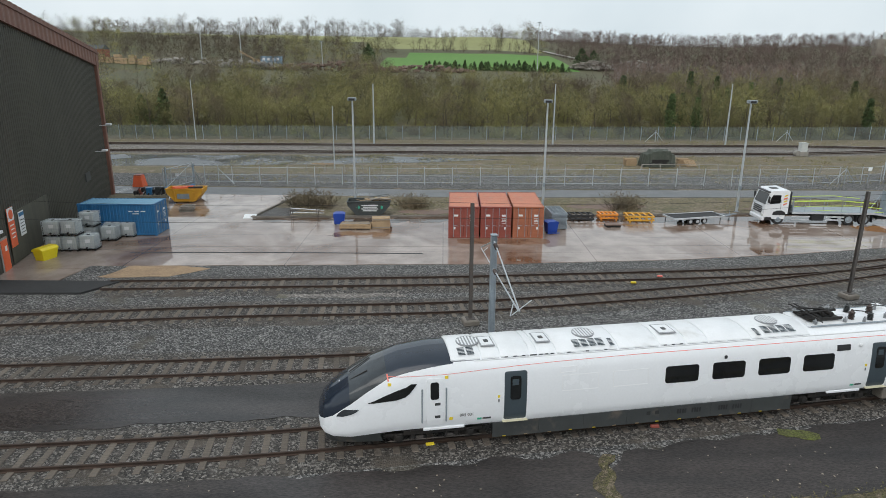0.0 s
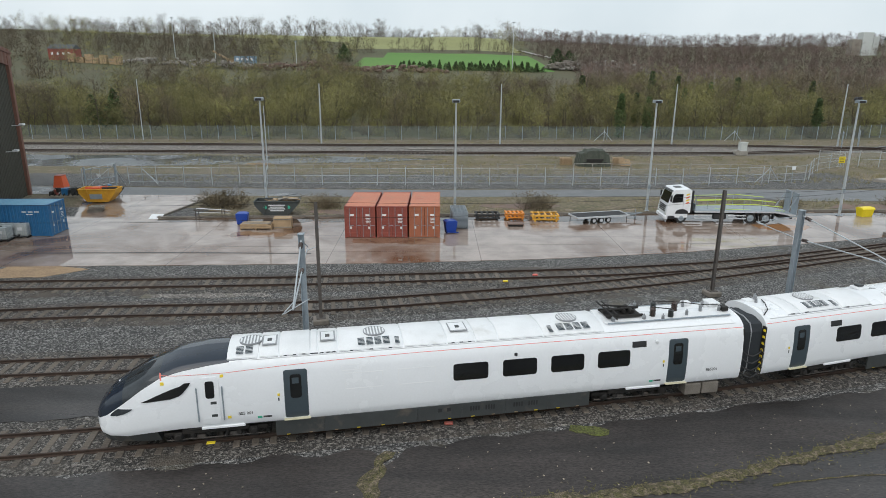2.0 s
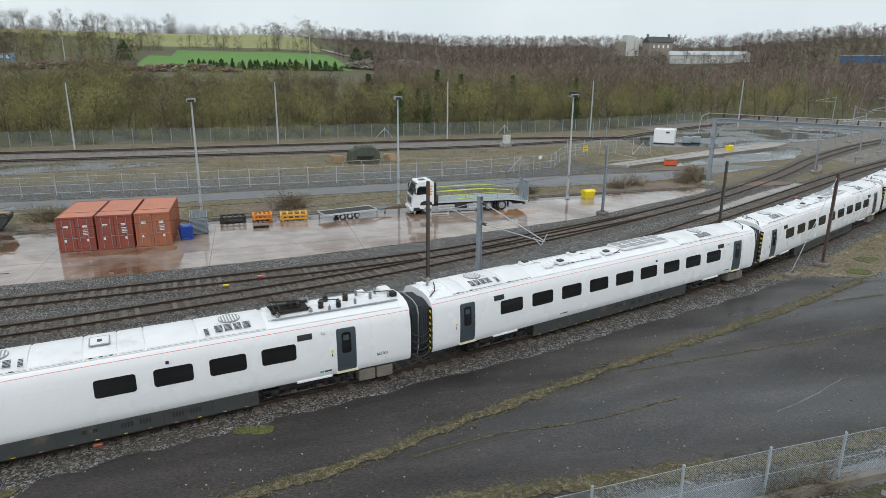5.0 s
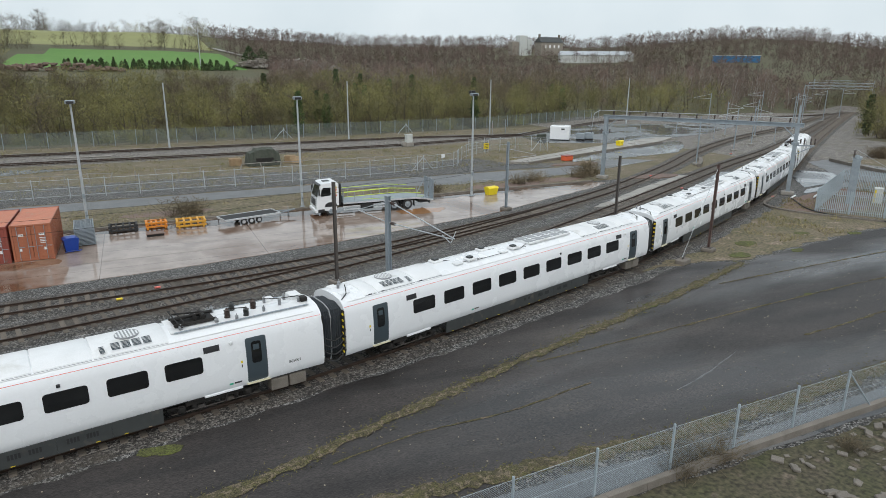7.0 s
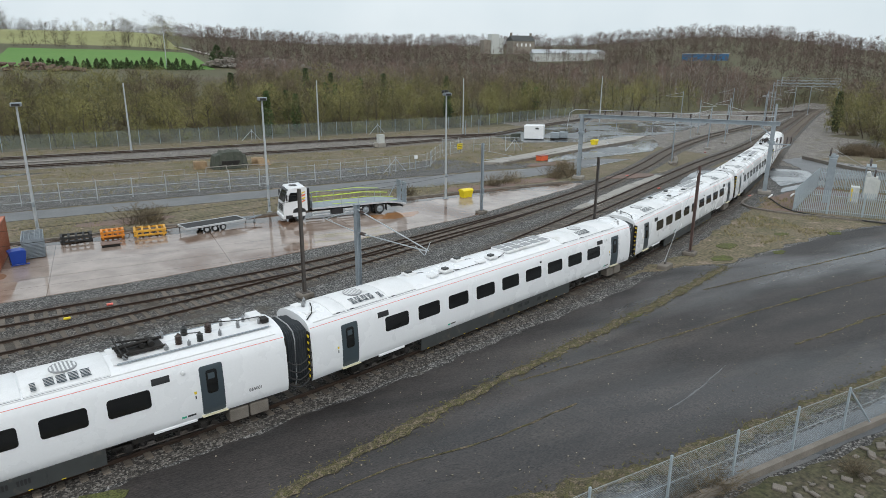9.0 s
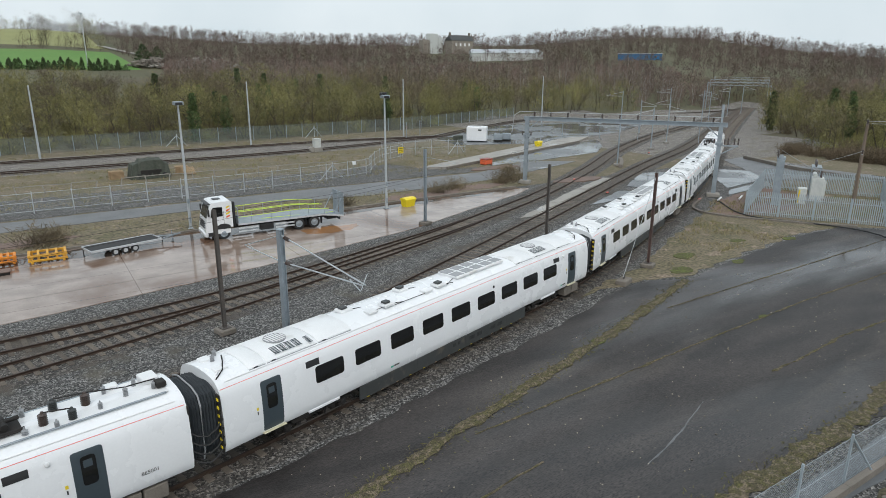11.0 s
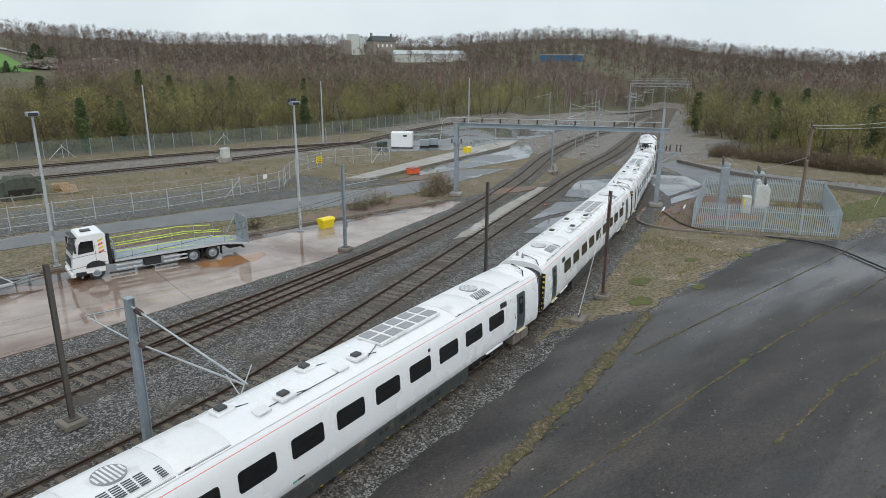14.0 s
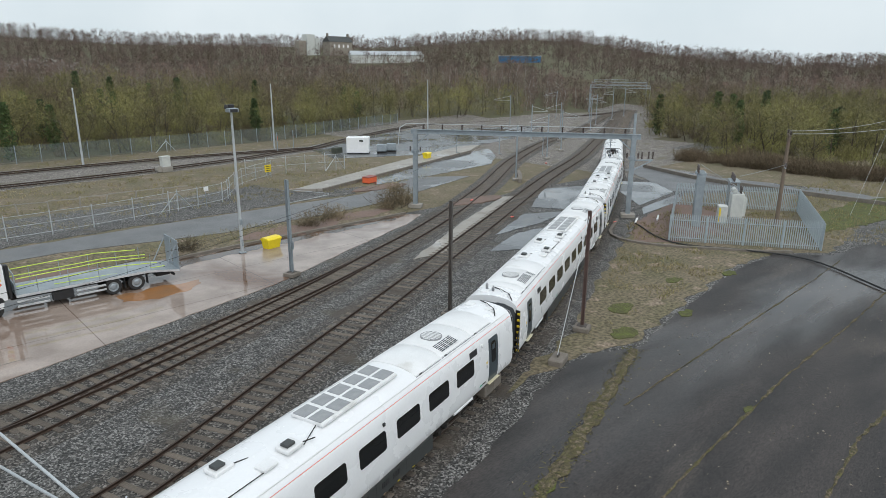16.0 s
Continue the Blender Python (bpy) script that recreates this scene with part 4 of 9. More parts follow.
def bogie(car, s):
    """A two-axle bogie, its centre s metres from the car's front."""
    b = part("bogie", Geo().box((s, -1.10, 0.62), (2.3, 0.16, 0.2), 0.03).box((s, 1.02, 0.62), (2.3, 0.16, 0.2), 0.03).box((s, 0, 0.6), (0.6, 2.0, 0.2), 0.03).box((s - 1.55, -1.0, 0.5), (0.5, 0.12, 0.14), 0.02).box((s + 1.55, -1.0, 0.5), (0.5, 0.12, 0.14), 0.02), BLACKIRON, car, "black greasy bogie")
    for x in (-1.3, 1.3):
        for y in (-0.75, 0.75):
            w = new("wheel", WHEEL)
            w.parent = b
            w.matrix_basis = Matrix.Translation((s + x, y, 0.43)) @ (Matrix.Rotation(math.pi, 4, "Z") if y > 0 else Matrix())
        part("axle", Geo().rod((s + x, -0.7, 0.43), (s + x, 0.7, 0.43), 0.09, 10), BLACKIRON, b)
        part("axle_box", Geo().box((s + x, -1.04, 0.43), (0.34, 0.22, 0.3), 0.05).lathe((s + x, -1.15, 0.43), [(0.13, -0.03), (0.13, 0.03), (0.08, 0.05)], 12, (0, -1, 0)), BLACKIRON, b)
        g = Geo()
        for k in range(5):
            g.lathe((s + x * 0.62, -1.06, 0.36 + k * 0.05), [(0.11, 0), (0.13, 0.018), (0.11, 0.036)], 10)
        part("spring", g, BLACKIRON, b)
    part("air_spring", Geo().lathe((s, -1.0, 0.72), [(0.22, 0), (0.27, 0.05), (0.27, 0.13), (0.2, 0.18)], 14), RUBBER, b)
    part("damper", Geo().rod((s - 0.9, -1.2, 0.72), (s + 0.1, -1.22, 0.78), 0.045, 8).rod((s + 0.35, -1.2, 0.35), (s + 0.5, -1.2, 0.85), 0.04, 8), BLACKIRON, b)
    part("brake_gear", Geo().box((s - 0.55, -0.95, 0.3), (0.3, 0.2, 0.16), 0.03).box((s + 0.6, -0.95, 0.3), (0.3, 0.2, 0.16), 0.03).rod((s - 1.7, -1.1, 0.3), (s + 1.7, -1.1, 0.27), 0.02, 6), RUSTMAST, b)
    if car.get("lead") and s < 8:
        part("step_plate", Geo().box((s - 0.2, -1.28, 0.16), (0.30, 0.16, 0.03), 0.008), YELLOW, b, "yellow step plate")
    return b


def passenger_door(car, s, w=0.84):
    d = part("door", side_patch(rounded(s, s + w, 0.92, 2.80, 0.08), False, 0.006), DOORGREY, car, "slate grey sliding door")
    part("door_window", side_patch(rounded(s + 0.22, s + w - 0.22, 1.72, 2.62, 0.09), False, 0.016), GLASS, d)
    part("door_sticker", side_patch([(2.28, s + 0.29, s + w - 0.31), (2.38, s + 0.29, s + w - 0.31), (2.5, s + 0.29, s + w - 0.31)], False, 0.02), DOORGREY, d)
    part("door_step", Geo().box((s + w / 2, -1.39, 0.88), (w + 0.1, 0.13, 0.035), 0.01), CREAM, d)
    part("warning_label", side_patch([(1.84, s - 0.24, s - 0.16), (1.89, s - 0.24, s - 0.16), (1.94, s - 0.24, s - 0.16)], False, 0.01), YELLOW, d)
    part("door_button", side_patch([(1.66, s - 0.22, s - 0.18), (1.70, s - 0.22, s - 0.18), (1.78, s - 0.22, s - 0.18)], False, 0.01), BLACKPAINT, d)


def fan(car, s, y):
    f = part("roof_fan", Geo().lathe((s, y, 3.535), [(0.42, -0.03), (0.42, 0.03), (0.38, 0.03), (0.38, 0.02), (0.0, 0.02)], 24), GREYINS, car, "round grey roof fan grille")
    g = Geo()
    for k in range(-3, 4):
        h = math.sqrt(max(0, 0.38**2 - (k * 0.115) ** 2))
        g.box((s + k * 0.115, y, 3.565), (0.055, 2 * h, 0.012))
    part("fan_guard", g, ROOFWHITE, f)


def vents(car, s, y, n=4, step=0.27):
    for k in range(n):
        g = Geo()
        for j in range(6):
            zz = float(np.interp(-abs(y), [-v for v in YT[3:]], ZT[3:]))
            g.box((s + k * step, y - 0.2 + j * 0.075, zz + 0.062 + (j - 2.5) * 0.017), (step * 0.8, 0.038, 0.016))
        part("roof_vent", g, DOORGREY, car, "slotted dark roof vent")


def insulator(parent, s, y, z, r, h, mat, n=6):
    prof = [(r * 0.4, 0)]
    for k in range(n):
        z0 = h * k / n
        prof += [(r, z0 + h / n * 0.35), (r * 0.55, z0 + h / n * 0.75)]
    prof += [(r * 0.4, h), (r * 0.3, h + 0.06)]
    return part("insulator", Geo().lathe((s, y, z), prof, 10), mat, parent)


def pantograph(car, s):
    p = part("pantograph", Geo().box((s, 0, 3.54), (1.5, 0.9, 0.05), 0.01).box((s, -0.4, 3.58), (1.6, 0.08, 0.08), 0.01).box((s, 0.4, 3.58), (1.6, 0.08, 0.08), 0.01), BLACKIRON, car, "folded black pantograph")
    part("lower_arm", Geo().rod((s - 0.8, 0, 3.66), (s + 0.75, 0, 3.76), 0.06, 8).rod((s - 0.8, 0.16, 3.64), (s + 0.7, 0.16, 3.72), 0.025, 6), BLACKIRON, p)
    part("upper_arm", Geo().rod((s + 0.75, 0, 3.76), (s - 0.7, 0.28, 3.82), 0.035, 8).rod((s + 0.75, 0, 3.76), (s - 0.7, -0.28, 3.82), 0.035, 8), BLACKIRON, p)
    part("contact_head", Geo().rod((s - 0.72, -0.8, 3.79), (s - 0.72, 0.8, 3.79), 0.03, 6).rod((s - 0.5, -0.8, 3.79), (s - 0.5, 0.8, 3.79), 0.03, 6).rod((s - 0.72, -0.8, 3.79), (s - 0.6, -0.98, 3.68), 0.025, 6).rod((s - 0.72, 0.8, 3.79), (s - 0.6, 0.98, 3.68), 0.025, 6), BLACKIRON, p)
    part("spring_drum", Geo().rod((s + 0.35, -0.32, 3.70), (s + 0.35, 0.32, 3.70), 0.1, 12).rod((s + 0.05, -0.25, 3.68), (s + 0.05, 0.25, 3.68), 0.08, 12), BLACKIRON, p)
    for x in (-0.6, 0.75):
        for y in (-0.6, 0.6):
            insulator(p, s + x, y, 3.41, 0.09, 0.22, GREYINS, 4)


def lettering(text, s, z, size, car):
    cu = bpy.data.curves.new("lettering", "FONT")
    cu.body, cu.size, cu.extrude = text, size, 0.002
    tmp = bpy.data.objects.new("lettering", cu)
    scene.collection.objects.link(tmp)
    dg = bpy.context.evaluated_depsgraph_get()
    me = bpy.data.meshes.new_from_object(tmp.evaluated_get(dg))
    bpy.data.objects.remove(tmp)
    me.materials.clear()
    me.materials.append(BLACKPAINT)
    ob = new("lettering", me)
    ob.parent = car
    ob.matrix_basis = pose(s, -half_width(8, z, False) - 0.008, z, 90, 0, 0)
    return ob


def gangway(car, s0, s1):
    """Ribbed rubber bellows between two cars."""
    g = Geo()
    n = 11
    ring = [(-0.98, 0.85), (-1.10, 1.2), (-1.10, 2.75), (-0.95, 3.05), (-0.5, 3.18), (0.5, 3.18), (0.95, 3.05), (1.10, 2.75), (1.10, 1.2), (0.98, 0.85)]
    vs, m = [], len(ring)
    for i in range(2 * n + 1):
        k = 1.0 if i % 2 else 0.94
        s = s0 + (s1 - s0) * i / (2 * n)
        vs += [(s, y * k, 2.1 + (z - 2.1) * k) for y, z in ring]
    g.add(vs, [(i * m + j, i * m + (j + 1) % m, (i + 1) * m + (j + 1) % m, (i + 1) * m + j) for i in range(2 * n) for j in range(m)])
    w = part("gangway", g, GANGWAY, car, "ribbed grey rubber gangway bellows")
    for k in range(4):
        pts = [(s0 - 0.02 + (s1 - s0 + 0.04) * t, -1.25 - 0.12 * math.sin(math.pi * t), 1.15 + 0.32 * k - 0.35 * math.sin(math.pi * t)) for t in (0, 0.25, 0.5, 0.75, 1)]
        part("jumper_cable", Geo().tube(pts, 0.028, 6), RUBBER, w)
    for k in range(7):
        part("cable_mark", Geo().box((s1 - 0.10, -1.25, 1.1 + 0.29 * k), (0.03, 0.13, 0.10), 0.01), YELLOW, w)
    part("end_panel", Geo().box((s1 - 0.06, -1.2, 1.95), (0.06, 0.22, 2.1), 0.01), BLACKIRON, w, "black car end panel")
    part("end_panel", Geo().box((s0 + 0.06, -1.2, 1.95), (0.06, 0.22, 2.1), 0.01), BLACKIRON, w, "black car end panel")
    part("bellows_hoop", Geo().tube([(s0 + (s1 - s0) * 0.45, y * 1.04, 2.1 + (z - 2.1) * 1.04) for y, z in ring], 0.03, 6), GREYINS, w, "pale bellows hoop")
    part("coupler", Geo().box(((s0 + s1) / 2, 0, 0.75), (s1 - s0 + 0.4, 0.4, 0.3), 0.05), BLACKIRON, w)


def railcar(name, origin, heading, length, label, nose, windows, doors, panels=(), flip=False):
    car = thing(name, Matrix.Translation((*origin, RAIL_TOP)) @ Matrix.Rotation(heading, 4, "Z"), label, "railway carriage", "cars of the train")
    if nose:
        car["lead"] = 1
    L = length
    if nose:
        st = sorted(set([0, 0.02, 0.05, 0.1, 0.15, 0.2, 0.3, 0.4, 0.5, 0.65, 0.8, 0.95, 1.1, 1.3, 1.5, 1.7, 1.9, 2.15, 2.4, 2.65, 2.9, 3.2, 3.55, 3.9, 4.3, 4.75, 5.2]))

        def low(s):
            b, h = float(np.interp(s, NS, N_BOT)), float(np.interp(s, HS, H_Z))
            return [b + (h - b) * k / 11 for k in range(12)]

        def high(s):
            t, h = float(np.interp(s, NS, N_TOP)), float(np.interp(s, HS, H_Z))
            return [h + (t - h) * (1 - (1 - k / 9) ** 2) for k in range(10)]
        g = Geo()
        rows = []
        for s in st:
            rows.append([(s, -half_width(s, z, True), z) for z in low(s)])
        n = 12
        for sg in (1, -1):
            g.add([(p[0], p[1] * sg, p[2]) for r in rows for p in r], [(i * n + k, i * n + k + 1, (i + 1) * n + k + 1, (i + 1) * n + k) for i in range(len(rows) - 1) for k in range(n - 1)])
        part("cab_side", g, WHITE, car, "white tapering cab side", True)
        for nm, lo, hi, mat, lab in (("nose_cap", 0, 1.1, NAVY, "glossy dark navy nose"), ("windscreen", 1.1, 2.4, SCREEN, "dark sloping windscreen"), ("cab_hood", 2.4, 4.75, NAVY, "glossy dark navy cab roof"), ("cab_roof", 4.75, 5.2, WHITE, "white roof behind the cab hood")):
            sub = [s for s in st if lo <= s <= hi]
            q, _ = loft(sub, True, high)
            part(nm, q, mat, car, lab, True)
        part("wiper", Geo().bar((1.15, 0.1, 2.57), (1.9, 0.35, 2.96), 0.03, 0.03), BLACKIRON, car)
        part("wiper", Geo().bar((1.15, -0.4, 2.5), (1.75, -0.5, 2.86), 0.03, 0.03), BLACKIRON, car)
        part("nose_seam", Geo().bar((0.72, -0.95, 1.78), (0.78, 0, 2.31), 0.03, 0.02), SIGNWHITE, car)
        part("valance", Geo().add(*valance()), SKIRT, car, "dark grey front valance")
        part("cab_window", side_patch([(1.96, 1.72, 1.92), (2.05, 1.95, 2.72), (2.15, 2.17, 3.02), (2.26, 2.42, 3.16), (2.40, 2.77, 3.28), (2.50, 3.07, 3.36), (2.60, 3.22, 3.42)], True, 0.025), GLASS, car, "black sweeping cab side window")
        part("headlight", side_patch([(1.46, 0.62, 0.85), (1.55, 0.68, 1.12), (1.64, 0.78, 1.3), (1.72, 0.9, 1.40)], True, 0.03), SCREEN, car, "narrow dark headlight glass")
        d = part("cab_door", side_patch(rounded(3.76, 4.36, 0.95, 2.76, 0.1), True, 0.02), WHITE, car, "white cab door")
        part("cab_door_window", side_patch(rounded(3.9, 4.2, 1.98, 2.62, 0.08), True, 0.03), GLASS, d)
        for z in (1.25, 1.75):
            part("door_latch", side_patch([(z, 4.05, 4.25), (z + 0.05, 4.05, 4.25), (z + 0.1, 4.05, 4.25)], True, 0.03), SKIRT, d)
        for s in (3.6, 4.46):
            part("grab_rail", Geo().rod((s, -half_width(s, 1.2, True) - 0.03, 1.1), (s, -half_width(s, 2.3, True) - 0.03, 2.4), 0.025, 6), GALV, d)
        for s, z in ((4.42, 2.72), (4.58, 1.12), (2.42, 2.56)):
            part("warning_label", side_patch([(z, s, s + 0.12), (z + 0.05, s, s + 0.12), (z + 0.1, s, s + 0.12)], True, 0.012), YELLOW, car)
    a = 5.2 if nose else 0.0
    body_st = [a] + ([] if nose else [0.04, 0.12]) + [a + 1 + k * (L - a - 2) / 10 for k in range(11)] + [L - 0.12, L - 0.04, L]

    def rows_full(s):
        return list(ZT)
    g, n = loft(body_st, False, rows_full)
    for s in ((a, L) if not nose else (L,)):
        ring = [(s, -half_width(s, z, False), z) for z in ZT] + [(s, half_width(s, z, False), z) for z in ZT[::-1]]
        g.add(ring, [tuple(range(len(ring)))])
    part("body", g, WHITE, car, "glossy plain white body shell", True)
    part("floor_pan", Geo().box(((L + 3) / 2 if nose else L / 2, 0, 0.78), (L - (4 if nose else 0.4), 2.4, 0.12), 0.02), SKIRT, car)
    b0 = 11.45 if nose else 0.05
    part("red_line", side_patch([(3.046, b0, L - 0.05), (3.054, b0, L - 0.05), (3.062, b0, L - 0.05)], False, 0.006), REDLINE, car, "thin red line along the body")
    if nose:
        vs = []
        for k in range(37):
            q = 2.45 + 0.25 * k
            z0 = float(np.interp(q, (2.45, 4.6, 5.6, 7.0, 8.5, 11.45), (2.86, 2.86, 2.91, 2.97, 3.01, 3.046)))
            for dz in (0.0, 0.016):
                vs.append((q, -half_width(q, z0 + dz, True) - 0.007, z0 + dz))
        part("red_line", Geo().add(vs, [(2 * k, 2 * k + 2, 2 * k + 3, 2 * k + 1) for k in range(36)]), REDLINE, car)
        part("red_flash", side_patch([(2.72, 2.42, 2.47), (2.79, 2.41, 2.46), (2.86, 2.40, 2.45), (2.93, 2.39, 2.44)], True, 0.012), REDLINE, car, "short red flash beside the windscreen")
    for s in windows:
        part("window", side_patch(rounded(s, s + 1.36, 1.84, 2.51, 0.1)), GLASS, car, "black tinted window")
    for s in doors:
        passenger_door(car, s)
    for s0, s1, z0, z1 in panels:
        part("blank_panel", frame_patch(s0, s1, z0, z1), SIGNWHITE, car, "flush blanked window panel")
    bogies = (4.1 if nose else 3.9, L - 4.6)
    for s in bogies:
        bogie(car, s)
    # skirt panels between the bogies
    s0, s1 = bogies[0] + 2.1, bogies[1] - 2.0
    n = 7
    for k in range(n):
        x0, x1 = s0 + (s1 - s0) * k / n, s0 + (s1 - s0) * (k + 1) / n
        p = part("skirt_panel", Geo().box(((x0 + x1) / 2, -1.27, 0.50), (x1 - x0 - 0.006, 0.07, 0.60), 0.004), SKIRT, car, "dark grey equipment skirt panel")
        for q in (0.25, 0.72):
            part("skirt_mark", Geo().box((x0 + (x1 - x0) * q, -1.308, 0.22), (0.13, 0.012, 0.028)), YELLOW if (k + int(q * 4)) % 2 else WOOD, p)
        if k in (4, 5):
            for q in (0.2, 0.55):
                gg = Geo()
                for j in range(4):
                    gg.box((x0 + (x1 - x0) * (q + 0.06 * j), -1.308, 0.56), (0.07, 0.014, 0.2))
                part("skirt_grille", gg, BLACKPAINT, p)
        if k == 3:
            for q in (0, 0.35):
                part("skirt_box", Geo().box(((x0 + x1) / 2 + q, -1.308, 0.60), (0.16, 0.014, 0.16)), BLACKPAINT, p)
    for s in (L - 2.0, L - 1.2):
        part("equipment_box", Geo().box((s, -1.02, 0.45), (0.74, 0.5, 0.5), 0.03), KERB, car, "steel underframe equipment box")
    for s in bogies:
        part("solebar", Geo().box((s + 0.3, -1.29, 0.78), (1.5, 0.07, 0.10), 0.02), WHITE, car)
    part("roof_channel", Geo().rod((a + 0.3, -1.10, 3.225), (L - 0.3, -1.10, 3.225), 0.022, 6), ROOFWHITE, car)
    for sx in ((doors[-1] - 1.6,) if nose else (doors[0] + 1.95, doors[-1] - 1.6)):
        part("destination_display", side_patch([(2.58, sx, sx + 0.6), (2.68, sx, sx + 0.6), (2.82, sx, sx + 0.6)], False, 0.012), BLACKPAINT, car, "small dark destination display")
    part("camera_pod", Geo().box((L * 0.61, -1.31, 2.70), (0.12, 0.08, 0.12), 0.02), BLACKPAINT, car)
    for s in (doors[-1] - 0.75, 7.7 if not nose else 5.6):
        part("green_notice", side_patch([(1.02, s, s + 0.16), (1.06, s, s + 0.16), (1.1, s, s + 0.16)], False, 0.01), GREENTXT, car)
        part("small_notice", side_patch([(1.03, s + 0.2, s + 0.5), (1.06, s + 0.2, s + 0.5), (1.1, s + 0.2, s + 0.5)], False, 0.01), SKIRT, car)
    part("marker_lamp", Geo().lathe((doors[-1] - 0.55, -1.30, 2.76), [(0.08, 0), (0.08, 0.05), (0.04, 0.07)], 10, (0, -1, 0)), ROOFWHITE, car)
    return car


def valance():
    st = (0.15, 0.3, 0.6, 1.1, 1.6, 2.1)
    vs = []
    for s in st:
        w = float(np.interp(s, NS, N_W)) * 0.9
        b = float(np.interp(s, NS, N_BOT)) + 0.03
        vs += [(s, -w, b), (s + 0.12, -w * 0.9, 0.32), (s + 0.12, w * 0.9, 0.32), (s, w, b)]
    return vs, [(i * 4 + k, i * 4 + k + 1, i * 4 + k + 5, i * 4 + k + 4) for i in range(len(st) - 1) for k in range(3)] + [(0, 1, 2, 3), (20, 21, 22, 23)]


CAR_LINE = smooth_line(LINE_A, 0.25)


def along(d):
    """The track's point at an arc length d from the place where the train's nose stands."""
    i0 = min(range(len(CAR_LINE)), key=lambda i: abs(CAR_LINE[i].x + 4.45))
    acc = 0.0
    for a, b in zip(CAR_LINE[i0:], CAR_LINE[i0 + 1:]):
        ln = (b - a).length
        if acc + ln >= d:
            return a.lerp(b, (d - acc) / ln)
        acc += ln
    return CAR_LINE[-1]


def car_pose(d, length):
    p, q = along(d + 4.3), along(d + length - 4.6)
    t = (q - p).normalized()
    o = p - t * 4.3
    return (o.x, o.y), math.atan2(t.y, t.x)


CAR_AT = (0.0, 25.98, 51.3, 76.5, 101.7)
CAR_LEN = (25.0, 24.5, 24.4, 24.4, 24.8)
o, h = car_pose(CAR_AT[0], CAR_LEN[0])
lead_car = railcar("leading_car", o, h, CAR_LEN[0], "white streamlined train cab car with dark navy nose", True, (12.80, 14.74, 16.68, 18.62), (6.58, 21.66), ((8.75, 10.15, 1.88, 2.50), (10.72, 12.12, 1.88, 2.50), (8.65, 9.3, 2.60, 2.82)))
o, h = car_pose(CAR_AT[1], CAR_LEN[1])
WIN = tuple(3.81 + 1.965 * k for k in range(9))
second_car = railcar("middle_car", o, h, CAR_LEN[1], "white passenger carriage with nine black windows", False, WIN, (1.48, 22.2))
o, h = car_pose(CAR_AT[2], CAR_LEN[2])
third_car = railcar("middle_car", o, h, CAR_LEN[2], "white passenger carriage with a grey door near its end", False, WIN, (1.48, 22.2))
o, h = car_pose(CAR_AT[3], CAR_LEN[3])
fourth_car = railcar("middle_car", o, h, CAR_LEN[3], "white passenger carriage far along the curve", False, WIN, (1.48, 22.2))
o, h = car_pose(CAR_AT[4], CAR_LEN[4])
end = along(CAR_AT[4] + CAR_LEN[4])
tail_car = railcar("trailing_car", (end.x, end.y), h + math.pi, CAR_LEN[4], "white trailing cab car with a pantograph on its roof", True, (12.54, 14.48, 16.42, 18.36), (6.53, 21.6))

